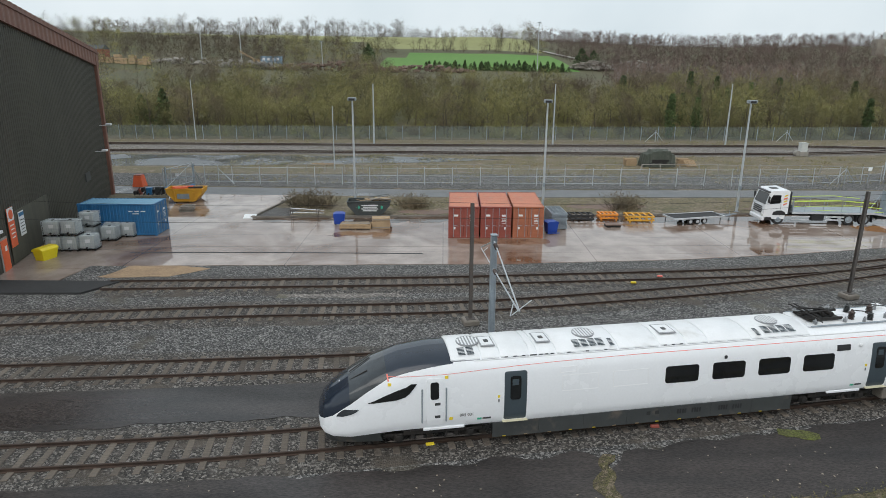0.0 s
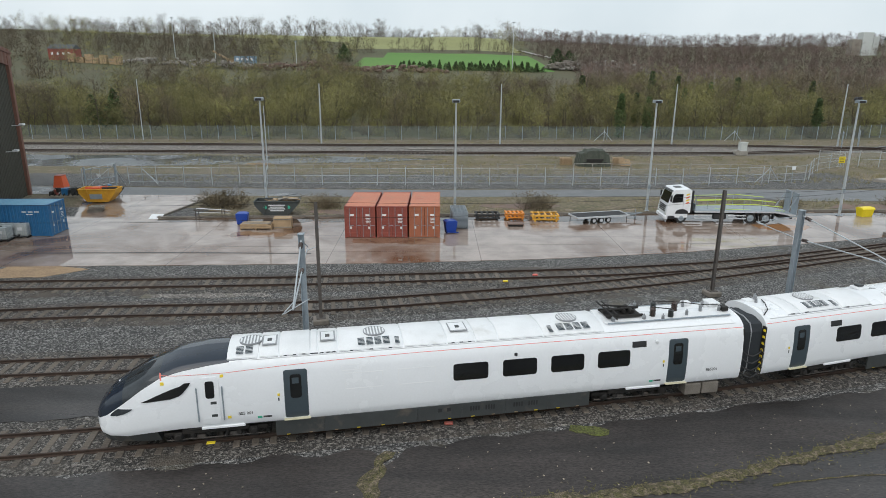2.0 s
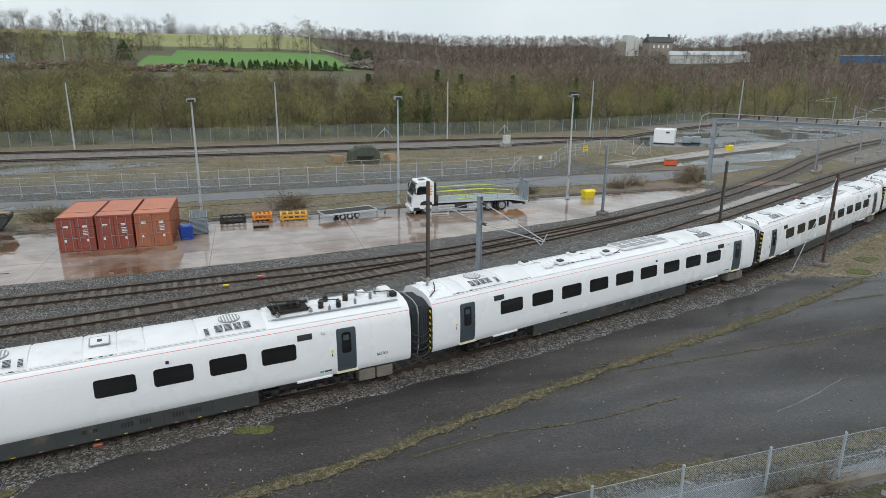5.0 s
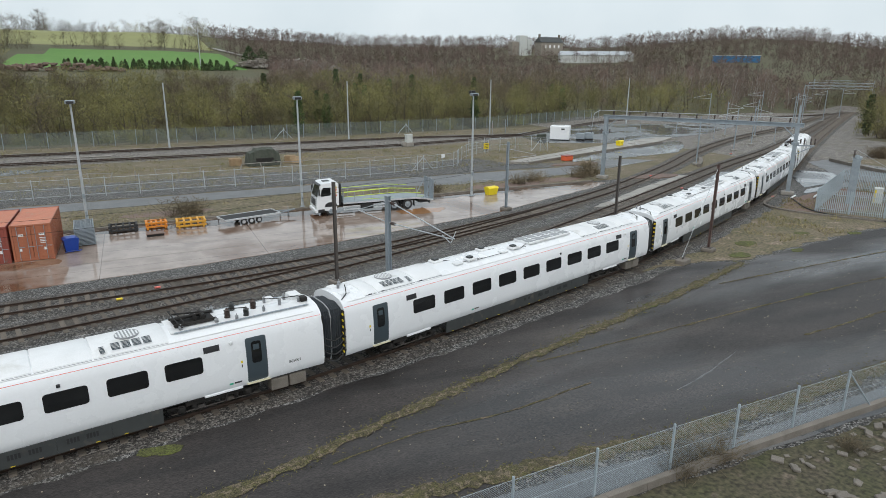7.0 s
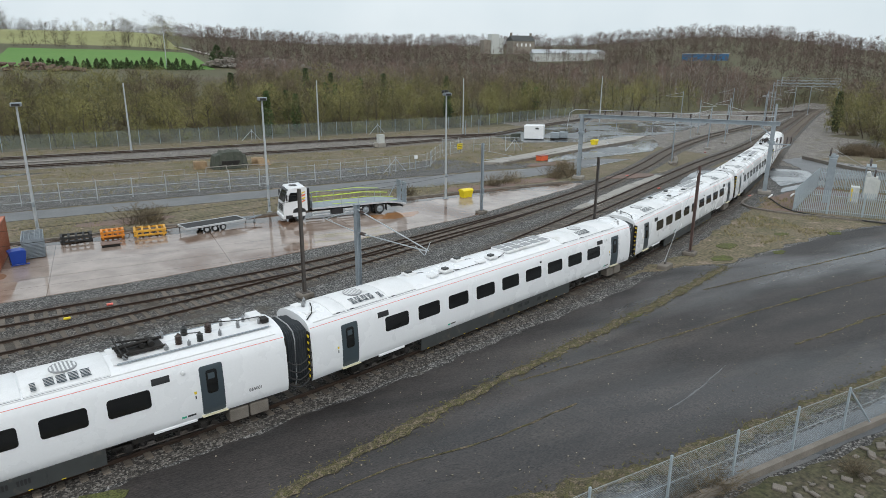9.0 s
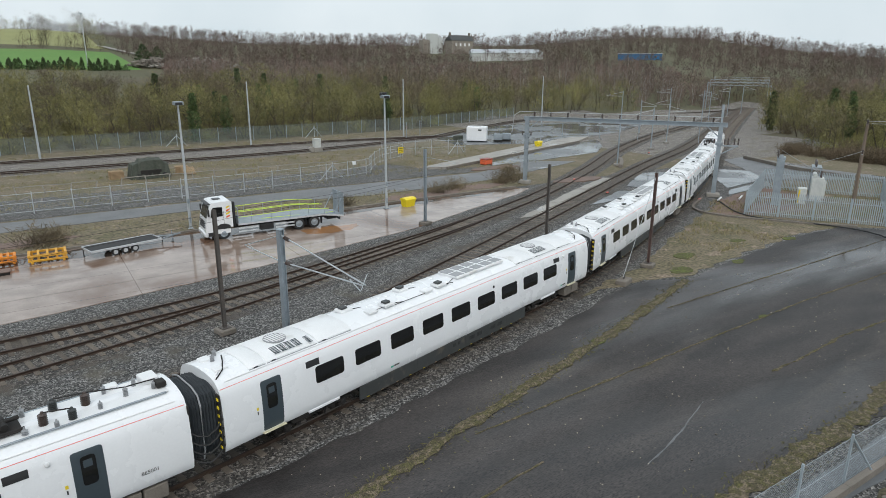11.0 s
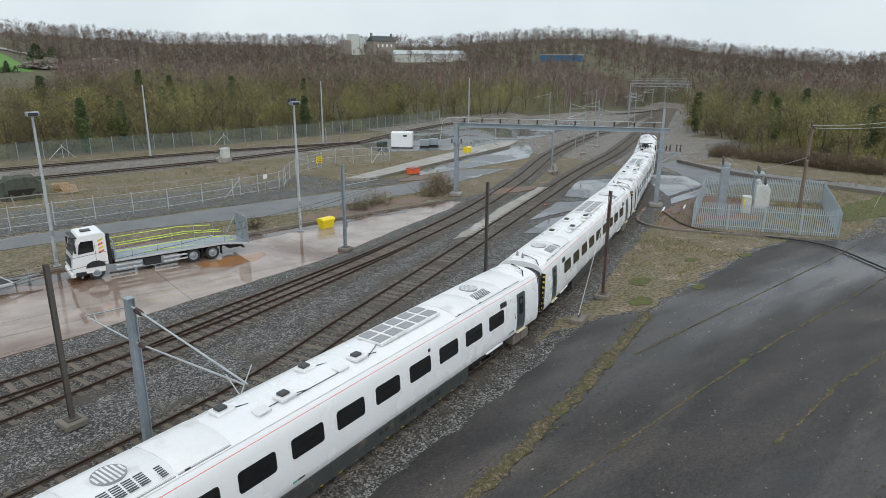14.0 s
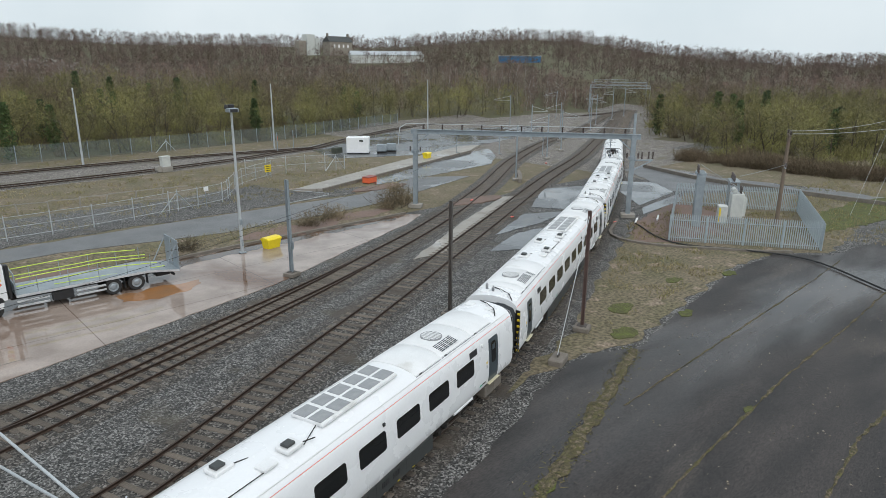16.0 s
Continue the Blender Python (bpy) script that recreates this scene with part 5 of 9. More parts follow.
# roofs
for car in (lead_car, tail_car):
    for s0, s1 in ((4.66, 5.75), (5.77, 6.45), (6.47, 7.55), (7.57, 7.82), (7.84, 8.55), (8.57, 10.95), (10.97, 12.6), (12.62, 13.7), (13.72, 14.6), (14.62, 16.4), (16.42, 18.95)):
        part("roof_cover", roof_cover(s0, s1, -1.04, 1.04, 0.055), ROOFWHITE, car, "white removable roof cover", True)
        for q in (0.2, 0.5, 0.8):
            if 5.8 < s0 < 9 or 12 < s0 < 13.7:
                part("roof_slot", Geo().box((s0 + (s1 - s0) * q, -1.062, 3.262), (0.12, 0.02, 0.035)), BLACKPAINT, car)
        part("cover_foot", Geo().box(((s0 + s1) / 2, -1.06, 3.235), (s1 - s0 - 0.04, 0.04, 0.035), 0.01), GREYINS, car)
    fan(car, 5.45, -0.1)
    fan(car, 9.95, -0.05)
    fan(car, 17.7, -0.05)
    vents(car, 5.1, -0.72, 2, 0.32)
    vents(car, 9.42, -0.72, 4, 0.31)
    vents(car, 10.75, -0.78, 1, 0.2)
    vents(car, 17.2, -0.72, 4, 0.35)
    vents(car, 16.75, -0.80, 1, 0.2)
    for s0, s1 in ((5.85, 6.38), (7.92, 8.48), (12.8, 13.5)):
        part("roof_hatch", Geo().box(((s0 + s1) / 2, -0.2, 3.535), (s1 - s0, 0.85, 0.03), 0.01), GREYINS, car, "pale grey roof hatch")
        part("hatch_plate", Geo().box(((s0 + s1) / 2, -0.2, 3.553), (s1 - s0 - 0.1, 0.7, 0.02), 0.006), ROOFWHITE, car)
        part("hatch_fitting", Geo().box(((s0 + s1) / 2, -0.25, 3.57), (0.16, 0.2, 0.04), 0.01), SKIRT, car)
    part("roof_deck", Geo().box((21.9, 0, 3.44), (5.6, 1.5, 0.05), 0.02), ROOFWHITE, car, "flat white equipment deck")
    pantograph(car, 20.1)
    for s, y, r, hh, m in ((21.35, -0.35, 0.13, 0.36, INSULATOR), (21.75, 0.35, 0.13, 0.34, SKIRT), (22.05, -0.55, 0.12, 0.32, SKIRT), (22.55, 0.05, 0.14, 0.38, INSULATOR), (22.8, -0.5, 0.07, 0.22, GREYINS), (23.15, 0.4, 0.07, 0.26, GREYINS), (23.6, -0.2, 0.08, 0.28, GREYINS), (24.0, 0.3, 0.07, 0.26, GREYINS), (24.4, -0.3, 0.07, 0.22, GREYINS), (21.0, 0.55, 0.08, 0.26, GREYINS), (21.6, -0.75, 0.07, 0.2, GREYINS)):
        insulator(car, s, y, 3.45, r, hh, m)
    part("roof_cable", Geo().rod((21.75, 0.35, 3.82), (22.55, 0.05, 3.86), 0.02, 6).rod((22.55, 0.05, 3.86), (23.6, -0.2, 3.76), 0.02, 6).rod((23.6, -0.2, 3.76), (24.7, 0.1, 3.58), 0.02, 6).rod((21.35, -0.35, 3.84), (22.05, -0.55, 3.8), 0.02, 6), BLACKIRON, car)
    part("conduit", Geo().rod((19.2, -0.8, 3.46), (24.6, -0.78, 3.46), 0.03, 6).rod((19.2, 0.75, 3.46), (24.6, 0.7, 3.46), 0.03, 6), GALV, car)
    part("deck_box", Geo().box((24.45, 0.35, 3.56), (0.5, 0.6, 0.22), 0.03), ROOFWHITE, car)
    part("deck_box", Geo().box((23.4, 0.6, 3.53), (0.4, 0.3, 0.16), 0.03), ROOFWHITE, car)
    part("black_fitting", Geo().box((24.6, -0.3, 3.58), (0.3, 0.35, 0.2), 0.03), BLACKIRON, car)

for car in (second_car, third_car, fourth_car):
    for s0, s1 in ((1.25, 1.95), (1.97, 4.2), (4.22, 5.9)) + ((17.2, 18.9), (18.92, 21.2), (21.22, 22.9)):
        part("roof_cover", roof_cover(s0, s1, -1.02, 1.02, 0.055), ROOFWHITE, car, "white removable roof cover", True)
        part("cover_foot", Geo().box(((s0 + s1) / 2, -1.045, 3.25), (s1 - s0 - 0.04, 0.04, 0.035), 0.01), GREYINS, car)
        part("roof_slot", Geo().box((s0 + 0.3, -1.05, 3.275), (0.16, 0.03, 0.035)), BLACKPAINT, car)
    fan(car, 3.05, 0.0)
    vents(car, 2.55, -0.70, 4, 0.31)
    vents(car, 3.95, -0.78, 1, 0.22)
    fan(car, 19.9, 0.0)
    vents(car, 19.3, -0.70, 4, 0.31)
    for s, y in ((6.65, 0.3), (8.3, -0.55), (10.0, 0.3), (11.65, -0.55)):
        x = part("roof_unit", Geo().box((s, y, 3.52), (0.62, 0.5, 0.13), 0.03), ROOFWHITE, car, "small white roof housing")
        part("unit_lid", Geo().box((s - 0.05, y, 3.63), (0.32, 0.28, 0.09), 0.03), SKIRT, x)
        part("lead", Geo().rod((s + 0.3, y - 0.1, 3.49), (s + 0.75, y - 0.25, 3.47), 0.018, 5), BLACKIRON, x)
    for s in (7.35, 10.75):
        part("antenna_plate", Geo().box((s, -0.6, 3.47), (0.5, 0.4, 0.10), 0.03), ROOFWHITE, car)
    u = part("cooling_unit", Geo().box((14.75, -0.05, 3.52), (3.75, 1.25, 0.13), 0.04), ROOFWHITE, car, "white roof cooling unit")
    for k in range(5):
        for y in (-0.34, 0.25):
            part("grille", Geo().box((13.2 + k * 0.77, y, 3.592), (0.62, 0.48, 0.02), 0.005), GREYINS, u, "grey mesh grille")
    for p0, p1 in (((7.6, -0.6, 3.46), (8.0, -0.6, 3.46)), ((8.6, -0.75, 3.44), (10.5, -0.75, 3.44)), ((12, -0.75, 3.44), (12.9, -0.4, 3.48))):
        part("roof_cable", Geo().rod(p0, p1, 0.015, 5), BLACKIRON, car)
    for s in (0.5, 23.9):
        part("end_fitting", Geo().box((s, -0.5, 3.43), (0.5, 0.3, 0.12), 0.03).box((s, 0.45, 3.45), (0.4, 0.4, 0.12), 0.03).rod((s - 0.3, -0.8, 3.4), (s + 0.3, -0.2, 3.52), 0.03, 6), ROOFWHITE, car)
        part("end_cable", Geo().tube([(s - 0.4, -0.95, 3.34), (s, -0.7, 3.46), (s + 0.3, -0.2, 3.53), (s + 0.5, 0.2, 3.52)], 0.025, 6), BLACKIRON, car)
    insulator(car, 0.9, 0.5, 3.44, 0.08, 0.22, GREYINS, 4)
    insulator(car, 0.6, 0.1, 3.46, 0.08, 0.22, GREYINS, 4)

gaps = [CAR_AT[k + 1] - CAR_AT[k] - CAR_LEN[k] for k in range(4)]
for car, ln, gp in zip((lead_car, second_car, third_car, fourth_car), CAR_LEN, gaps):
    gangway(car, ln - 0.05, ln + gp + 0.1)
lettering("805 001", 4.95, 1.22, 0.16, lead_car)
lettering("865001", 23.4, 1.3, 0.18, lead_car)
# ---- the engine shed ----
def shed():
    b = thing("train_shed", Matrix(), "large dark olive corrugated train shed with brown roof edge", "building")
    x0, y0, x1, y1 = -28.1, 36.0, -35.2, 67.0
    d = Vector((x1 - x0, y1 - y0, 0))
    ln = d.length
    d.normalize()
    nrm = Vector((d.y, -d.x, 0))

    def top(t):
        return 14.0 + (ln - t) * 0.142
    g = Geo()
    vs = []
    k = 0
    t = 0.0
    while t < ln:
        for dt, o in ((0, 0), (0.1, 0), (0.14, 0.05), (0.26, 0.05), (0.30, 0)):
            tt = min(ln, t + dt)
            p = Vector((x0, y0, 0)) + d * tt + nrm * o
            vs += [(p.x, p.y, 0), (p.x, p.y, top(tt))]
        t += 0.36
    n = len(vs) // 2
    g.add(vs, [(2 * i, 2 * i + 2, 2 * i + 3, 2 * i + 1) for i in range(n - 1)])
    back = [(x0 - nrm.x * 0.25, y0 - nrm.y * 0.25), (x1 - nrm.x * 0.25, y1 - nrm.y * 0.25)]
    g.add([(*back[0], 0), (*back[1], 0), (*back[1], top(ln)), (*back[0], top(0))], [(0, 1, 2, 3)])
    part("end_wall", g, CLAD, b, "dark olive corrugated end wall", False, False)
    far = Vector((x1, y1, 0))
    side = -nrm
    part("side_wall", Geo().bar(far + Vector((0, 0, 7)), far + side * 60 + Vector((0, 0, 7)), 0.25, 14), CLAD, b)
    part("corner_trim", Geo().box(far + nrm * 0.1 + Vector((0, 0, 7)), (0.5, 0.5, 14), 0.03, Matrix.Rotation(math.atan2(d.y, d.x), 3, "Z")), FASCIA, b, "brown corner flashing")
    # fascia under the sloping roof edge, made of folded strips
    q = Geo()
    m = 40
    vs = []
    for i in range(m * 4 + 1):
        tt = -3 + (ln + 3.8) * i / (m * 4)
        o = 0.28 + (0.05 if i % 4 in (1, 2) else 0)
        p = Vector((x0, y0, 0)) + d * tt + nrm * o
        vs += [(p.x, p.y, top(tt) - 0.9), (p.x, p.y, top(tt) + 0.75)]
    q.add(vs, [(2 * i, 2 * i + 2, 2 * i + 3, 2 * i + 1) for i in range(m * 4)])
    part("fascia", q, FASCIA, b, "brown ribbed roof fascia", False, False)
    a0, a1 = Vector((x0, y0, top(0) + 0.4)) - d * 3, Vector((x1, y1, top(ln) + 0.4)) + d * 0.8
    a0.z, a1.z = top(-3) + 0.5, top(ln + 0.8) + 0.5
    part("roof", Geo().add([a0 + nrm * 0.4, a1 + nrm * 0.4, a1 - nrm * 60, a0 - nrm * 60, *[v - Vector((0, 0, 0.2)) for v in (a0 + nrm * 0.4, a1 + nrm * 0.4, a1 - nrm * 60, a0 - nrm * 60)]], [(0, 1, 2, 3), (4, 7, 6, 5), (0, 4, 5, 1), (1, 5, 6, 2), (2, 6, 7, 3), (3, 7, 4, 0)]), FASCIA, b)
    part("soffit", Geo().bar(a0 - Vector((0, 0, 1.35)) + nrm * 0.15, a1 - Vector((0, 0, 1.35)) + nrm * 0.15, 0.3, 0.06), FASCIA, b)

    def on(t, z, w, hh, name, mat, lab, out=0.1, th=0.06, parent=None):
        p = Vector((x0, y0, z)) + d * t + nrm * out
        return part(name, Geo().box(p, (w, th, hh), 0.01, Matrix.Rotation(math.atan2(d.y, d.x), 3, "Z")), mat, parent or b, lab)
    on(9.9, 1.8, 7.5, 3.4, "lower_cladding", CLADPALE, "weathered paler lower cladding", 0.075, 0.05)
    dr = on(5.1, 1.05, 0.95, 2.1, "shed_door", SIGNRED, "orange-red personnel door")
    on(5.1, 1.1, 1.2, 2.3, "door_frame", CONC, "", 0.06, 0.06)
    on(5.2, 1.5, 0.3, 0.35, "door_notice", SIGNWHITE, "", 0.14, 0.02, dr)
    on(4.6, 2.75, 0.5, 0.18, "door_lamp", SIGNWHITE, "white bulkhead lamp", 0.2, 0.2)
    sg = on(6.6, 2.6, 1.0, 2.7, "warning_board", SIGNRED, "tall orange and white safety board", 0.16, 0.04)
    on(6.6, 3.5, 0.96, 0.9, "board_head", SIGNWHITE, "", 0.185, 0.02, sg)
    p = Vector((x0, y0, 3.5)) + d * 6.6 + nrm * 0.2
    part("board_roundel", Geo().lathe(p, [(0.33, 0), (0.33, 0.012), (0.2, 0.012)], 20, nrm), SIGNRED, sg)
    for k in range(4):
        on(6.6, 2.75 - 0.28 * k, 0.6 - 0.1 * (k % 2), 0.08, "board_text", SIGNWHITE, "", 0.185, 0.012, sg)
    nb = on(8.3, 2.5, 0.9, 1.7, "notice_board", SIGNWHITE, "white notice board", 0.16, 0.04)
    on(8.3, 3.15, 0.84, 0.25, "notice_head", BLUECON, "", 0.185, 0.012, nb)
    for k in range(5):
        on(8.3, 2.75 - 0.22 * k, 0.6, 0.05, "notice_text", SKIRT, "", 0.185, 0.012, nb)
    on(24.5, 3.1, 1.4, 0.8, "louvre", SKIRT, "grey wall louvre", 0.12, 0.06)
    for t, z in ((30.6, 7.3), (28.0, 5.0)):
        p = Vector((x0, y0, z)) + d * t
        c = part("floodlight", Geo().rod(p, p + nrm * 0.9, 0.04, 6).box(p + nrm * 0.95 + Vector((0, 0, 0.1)), (0.5, 0.4, 0.2), 0.04), SIGNWHITE, b, "white wall camera on a bracket")
    return b


CLADPALE = material("weathered_cladding", (0.10, 0.095, 0.07), (0.07, 0.066, 0.05), 0.5, 0.65, grain=0.15, stretch=(3, 3, 0.4))
shed()


# ---- shipping containers ----
def container(x, y, rz, mat, roof_mat, label, group="", length=6.06, width=2.44, h=2.59, far_side=False):
    """Origin at the middle of the door end's foot; the body runs back along +y."""
    c = thing("shipping_container", pose(x, y, 0.03, 0, 0, rz), label, "shipping container", group)
    w = width / 2

    def ribs(n, place):
        g = Geo()
        vs = []
        for i in range(n):
            for u, o in ((0, 0), (0.3, 0), (0.42, -0.035), (0.82, -0.035), (0.94, 0)):
                vs.append((i + u, o))
        vs.append((n, 0))
        pts = []
        for u, o in vs:
            pts += [place(u / n, o, 0.16), place(u / n, o, h - 0.12)]
        g.add(pts, [(2 * i, 2 * i + 2, 2 * i + 3, 2 * i + 1) for i in range(len(vs) - 1)])
        return g
    part("side_panel", ribs(22, lambda u, o, z: (w + o, 0.1 + u * (length - 0.2), z)), mat, c, "corrugated side", False, False)
    part("side_panel", ribs(22, lambda u, o, z: (-w - o, 0.1 + u * (length - 0.2), z)), mat, c, "corrugated side", False, False)
    part("back_panel", ribs(8, lambda u, o, z: (-w + 0.1 + u * (width - 0.2), length + o - 0.02, z)), mat, c, "", False, False)
    g = Geo()
    n = 20
    vs = []
    for i in range(n):
        for u, o in ((0, 0), (0.4, 0), (0.5, 0.02), (0.9, 0.02)):
            yy = 0.1 + (i + u) * (length - 0.2) / n
            vs += [(-w + 0.06, yy, h - 0.05 + o), (w - 0.06, yy, h - 0.05 + o)]
    g.add(vs, [(2 * i, 2 * i + 2, 2 * i + 3, 2 * i + 1) for i in range(len(vs) // 2 - 1)])
    part("roof", g, roof_mat, c, "faded corrugated roof", False, False)
    for sx in (-1, 1):
        for yy in (0.06, length - 0.06):
            part("corner_post", Geo().box((sx * (w - 0.06), yy, h / 2), (0.14, 0.14, h), 0.015), mat, c)
            for zz in (0.06, h - 0.06):
                part("corner_casting", Geo().box((sx * (w - 0.08), yy, zz), (0.19, 0.19, 0.13), 0.02), mat, c)
        part("top_rail", Geo().box((sx * (w - 0.03), length / 2, h - 0.06), (0.07, length - 0.2, 0.09), 0.01), mat, c)
        part("bottom_rail", Geo().box((sx * (w - 0.03), length / 2, 0.1), (0.07, length - 0.2, 0.14), 0.01), mat, c)
    for zz, hh in ((h - 0.07, 0.13), (0.09, 0.14)):
        part("door_header" if zz > 1 else "door_sill", Geo().box((0, 0.06, zz), (width - 0.3, 0.12, hh), 0.012), mat, c)
        part("end_rail", Geo().box((0, length - 0.06, zz), (width - 0.3, 0.1, hh), 0.012), mat, c)
    for sx in (-1, 1):
        g = Geo()
        g.box((sx * 0.56, 0.05, h / 2), (1.1, 0.05, h - 0.32), 0.012)
        for k in range(5):
            g.box((sx * 0.56, 0.02, 0.32 + k * (h - 0.62) / 4.0), (1.0, 0.03, 0.22), 0.012)
        dd = part("door", g, mat, c, "ribbed steel door")
        for bx in (0.25, 0.82):
            part("locking_bar", Geo().rod((sx * bx, -0.03, 0.1), (sx * bx, -0.03, h - 0.1), 0.02, 8), GALV, dd)
            part("bar_handle", Geo().bar((sx * bx, -0.05, 1.05), (sx * bx + 0.36, -0.05, 1.02), 0.02, 0.04), GALV, dd)
        part("door_label", Geo().box((sx * 0.62, -0.002, h * 0.72), (0.32, 0.008, 0.16)), SIGNWHITE, dd)
        if sx > 0:
            for k in range(4):
                part("door_marks", Geo().box((0.66, -0.002, h * 0.62 - 0.12 * k), (0.4 - 0.05 * (k % 2), 0.008, 0.05)), SIGNWHITE, dd)
        part("door_plate", Geo().box((sx * 0.75, -0.002, h * 0.32), (0.18, 0.008, 0.2)), SIGNWHITE, dd)
    part("floor_frame", Geo().box((0, length / 2, 0.12), (width - 0.1, length - 0.1, 0.1), 0.01), BLACKIRON, c)
    return c


container(1.65, 49.95, -0.8, REDCON, ROOFRUST, "red-oxide shipping container with a faded orange roof", "containers in the yard")
container(4.22, 50.02, -0.8, REDCON, ROOFRUST, "dark red shipping container with white stencil marks", "containers in the yard")
container(6.82, 50.12, -0.8, ORCON, ROOFRUST, "faded orange shipping container beside two red ones", "containers in the yard")
BLUEROOF = material("pale_blue_container_roof", (0.16, 0.35, 0.48), (0.12, 0.28, 0.41), 0.8, 0.5, grain=0.1)
blue_box = container(-23.1, 51.3, 91.0, BLUECON, BLUEROOF, "blue shipping container against the shed wall")
for k in range(3):
    part("stencil_mark", Geo().box((-1.232, 0.9 + 0.5 * k, 2.0), (0.012, 0.36, 0.09)), SIGNWHITE, blue_box)
part("stencil_mark", Geo().box((-1.232, 1.5, 1.8), (0.012, 0.5, 0.07)), SIGNWHITE, blue_box)


# ---- liquid totes on pallets ----
def tote():
    t = thing("liquid_tote", Matrix(), "caged cloudy plastic liquid tote on a pallet", "liquid tote", "totes by the shed")
    part("tank", Geo().box((0, 0, 0.64), (1.12, 0.94, 0.94), 0.07), TANK, t)
    part("lid", Geo().lathe((0, 0, 1.10), [(0.12, 0), (0.12, 0.05), (0.05, 0.06)], 12), BLACKPAINT, t)
    g = Geo()
    for k in range(8):
        x = -0.6 + 1.2 * k / 7
        for y in (-0.5, 0.5):
            g.box((x, y, 0.64), (0.022, 0.022, 1.0))
        if k < 7:
            for xx in (-0.6, 0.6):
                g.box((xx, -0.5 + k / 6, 0.64), (0.022, 0.022, 1.0))
    for k in range(6):
        z = 0.16 + k * 0.19
        for y in (-0.5, 0.5):
            g.box((0, y, z), (1.2, 0.022, 0.022))
        for x in (-0.6, 0.6):
            g.box((x, 0, z), (0.022, 1.0, 0.022))
    g.box((0, 0, 1.13), (1.2, 0.03, 0.03)).box((-0.3, 0, 1.13), (0.03, 1.0, 0.03)).box((0.3, 0, 1.13), (0.03, 1.0, 0.03))
    part("cage", g, GALVPALE, t)
    g = Geo()
    for x in (-0.55, 0, 0.55):
        g.box((x, 0, 0.06), (0.12, 0.98, 0.12), 0.01)
    g.box((0, 0, 0.13), (1.2, 1.0, 0.03), 0.01)
    part("pallet", g, BLACKIRON, t)
    part("label_plate", Geo().box((0.1, -0.515, 0.75), (0.35, 0.012, 0.25)), SIGNWHITE, t)
    part("valve", Geo().rod((0, -0.47, 0.24), (0, -0.58, 0.24), 0.06, 8), BLACKPAINT, t)
    return t


first_tote = tote()
first_tote.matrix_world = pose(-28.65, 45.8, 0.03, 0, 0, 2)
for x, y, z, r in ((-27.5, 45.9, 0, -1), (-26.35, 46.1, 0, 4), (-28.65, 45.8, 1.16, 1), (-27.45, 45.95, 1.16, -2), (-27.6, 48.6, 0, 3), (-27.55, 48.65, 1.16, 0), (-26.15, 48.8, 0, 5), (-25.3, 50.0, 0, 2), (-26.5, 50.0, 0, 1)):
    copy_thing(first_tote, pose(x, y, 0.03 + z, 0, 0, r))


# ---- bins, skips, pallets, clutter ----
def grit_bin(x, y, z, rz, w, mat, label):
    b = thing("grit_bin", pose(x, y, z, 0, 0, rz), label, "grit bin")
    part("bin_body", Geo().add([(-w * .42, -w * .25, 0), (w * .42, -w * .25, 0), (w * .42, w * .25, 0), (-w * .42, w * .25, 0), (-w / 2, -w * .32, w * .5), (w / 2, -w * .32, w * .5), (w / 2, w * .32, w * .55), (-w / 2, w * .32, w * .55)], [(0, 3, 2, 1), (4, 5, 6, 7), (0, 1, 5, 4), (1, 2, 6, 5), (2, 3, 7, 6), (3, 0, 4, 7)]), mat, b)
    part("bin_lid", Geo().slab([(-w * .35, w * .5), (w * .35, w * .5), (w * .35, w * .56), (w * .2, w * .66), (-w * .2, w * .66), (-w * .35, w * .56)], -w * .53, w * .53), mat, b)
    b.children[1].matrix_basis = Matrix.Rotation(math.pi / 2, 4, "Z")
    part("lid_hinge", Geo().box((0, -w * 0.36, w * 0.52), (w * .3, 0.03, 0.08), 0.01), mat, b)
    return b


def skip_bin(x, y, rz, mat, label, L=3.6, W=1.7, h=1.3):
    s = thing("skip", pose(x, y, 0.1, 0, 0, rz), label, "skip")
    p = [(-L / 2, h), (-L / 2 + 0.05, h * 0.72), (-L * 0.28, 0.06), (L * 0.28, 0.06), (L / 2 - 0.05, h * 0.72), (L / 2, h)]
    g = Geo()
    for y0 in (-W / 2, W / 2 - 0.05):
        g.slab(p, y0, y0 + 0.05)
    for (ax, az), (bx, bz) in zip(p, p[1:]):
        g.add([(ax, -W / 2, az), (bx, -W / 2, bz), (bx, W / 2, bz), (ax, W / 2, az)], [(0, 1, 2, 3)])
    part("skip_body", g, mat, s, "", False, False)
    for y0 in (-W / 2 - 0.03, W / 2 + 0.03):
        part("rim", Geo().box((0, y0, h), (L + 0.06, 0.1, 0.1), 0.02), mat, s)
    for x0 in (-L / 2, L / 2):
        part("end_rim", Geo().box((x0, 0, h), (0.1, W, 0.1), 0.02), mat, s)
    for x0 in (-L * 0.25, L * 0.25):
        part("side_rib", Geo().bar((x0, -W / 2 - 0.03, 0.15), (x0 * 1.1, -W / 2 - 0.03, h), 0.06, 0.1), mat, s)
        part("lifting_lug", Geo().rod((x0, -W / 2 - 0.15, h * 0.75), (x0, -W / 2, h * 0.75), 0.05, 8), mat, s)
    return s


grit_bin(-28.15, 43.6, 0.03, 75, 1.35, YPLASTIC, "bright yellow plastic grit bin by the shed")
grit_bin(48.2, 58.5, 0.03, 12, 1.3, YPLASTIC, "yellow grit bin against the yard kerb")
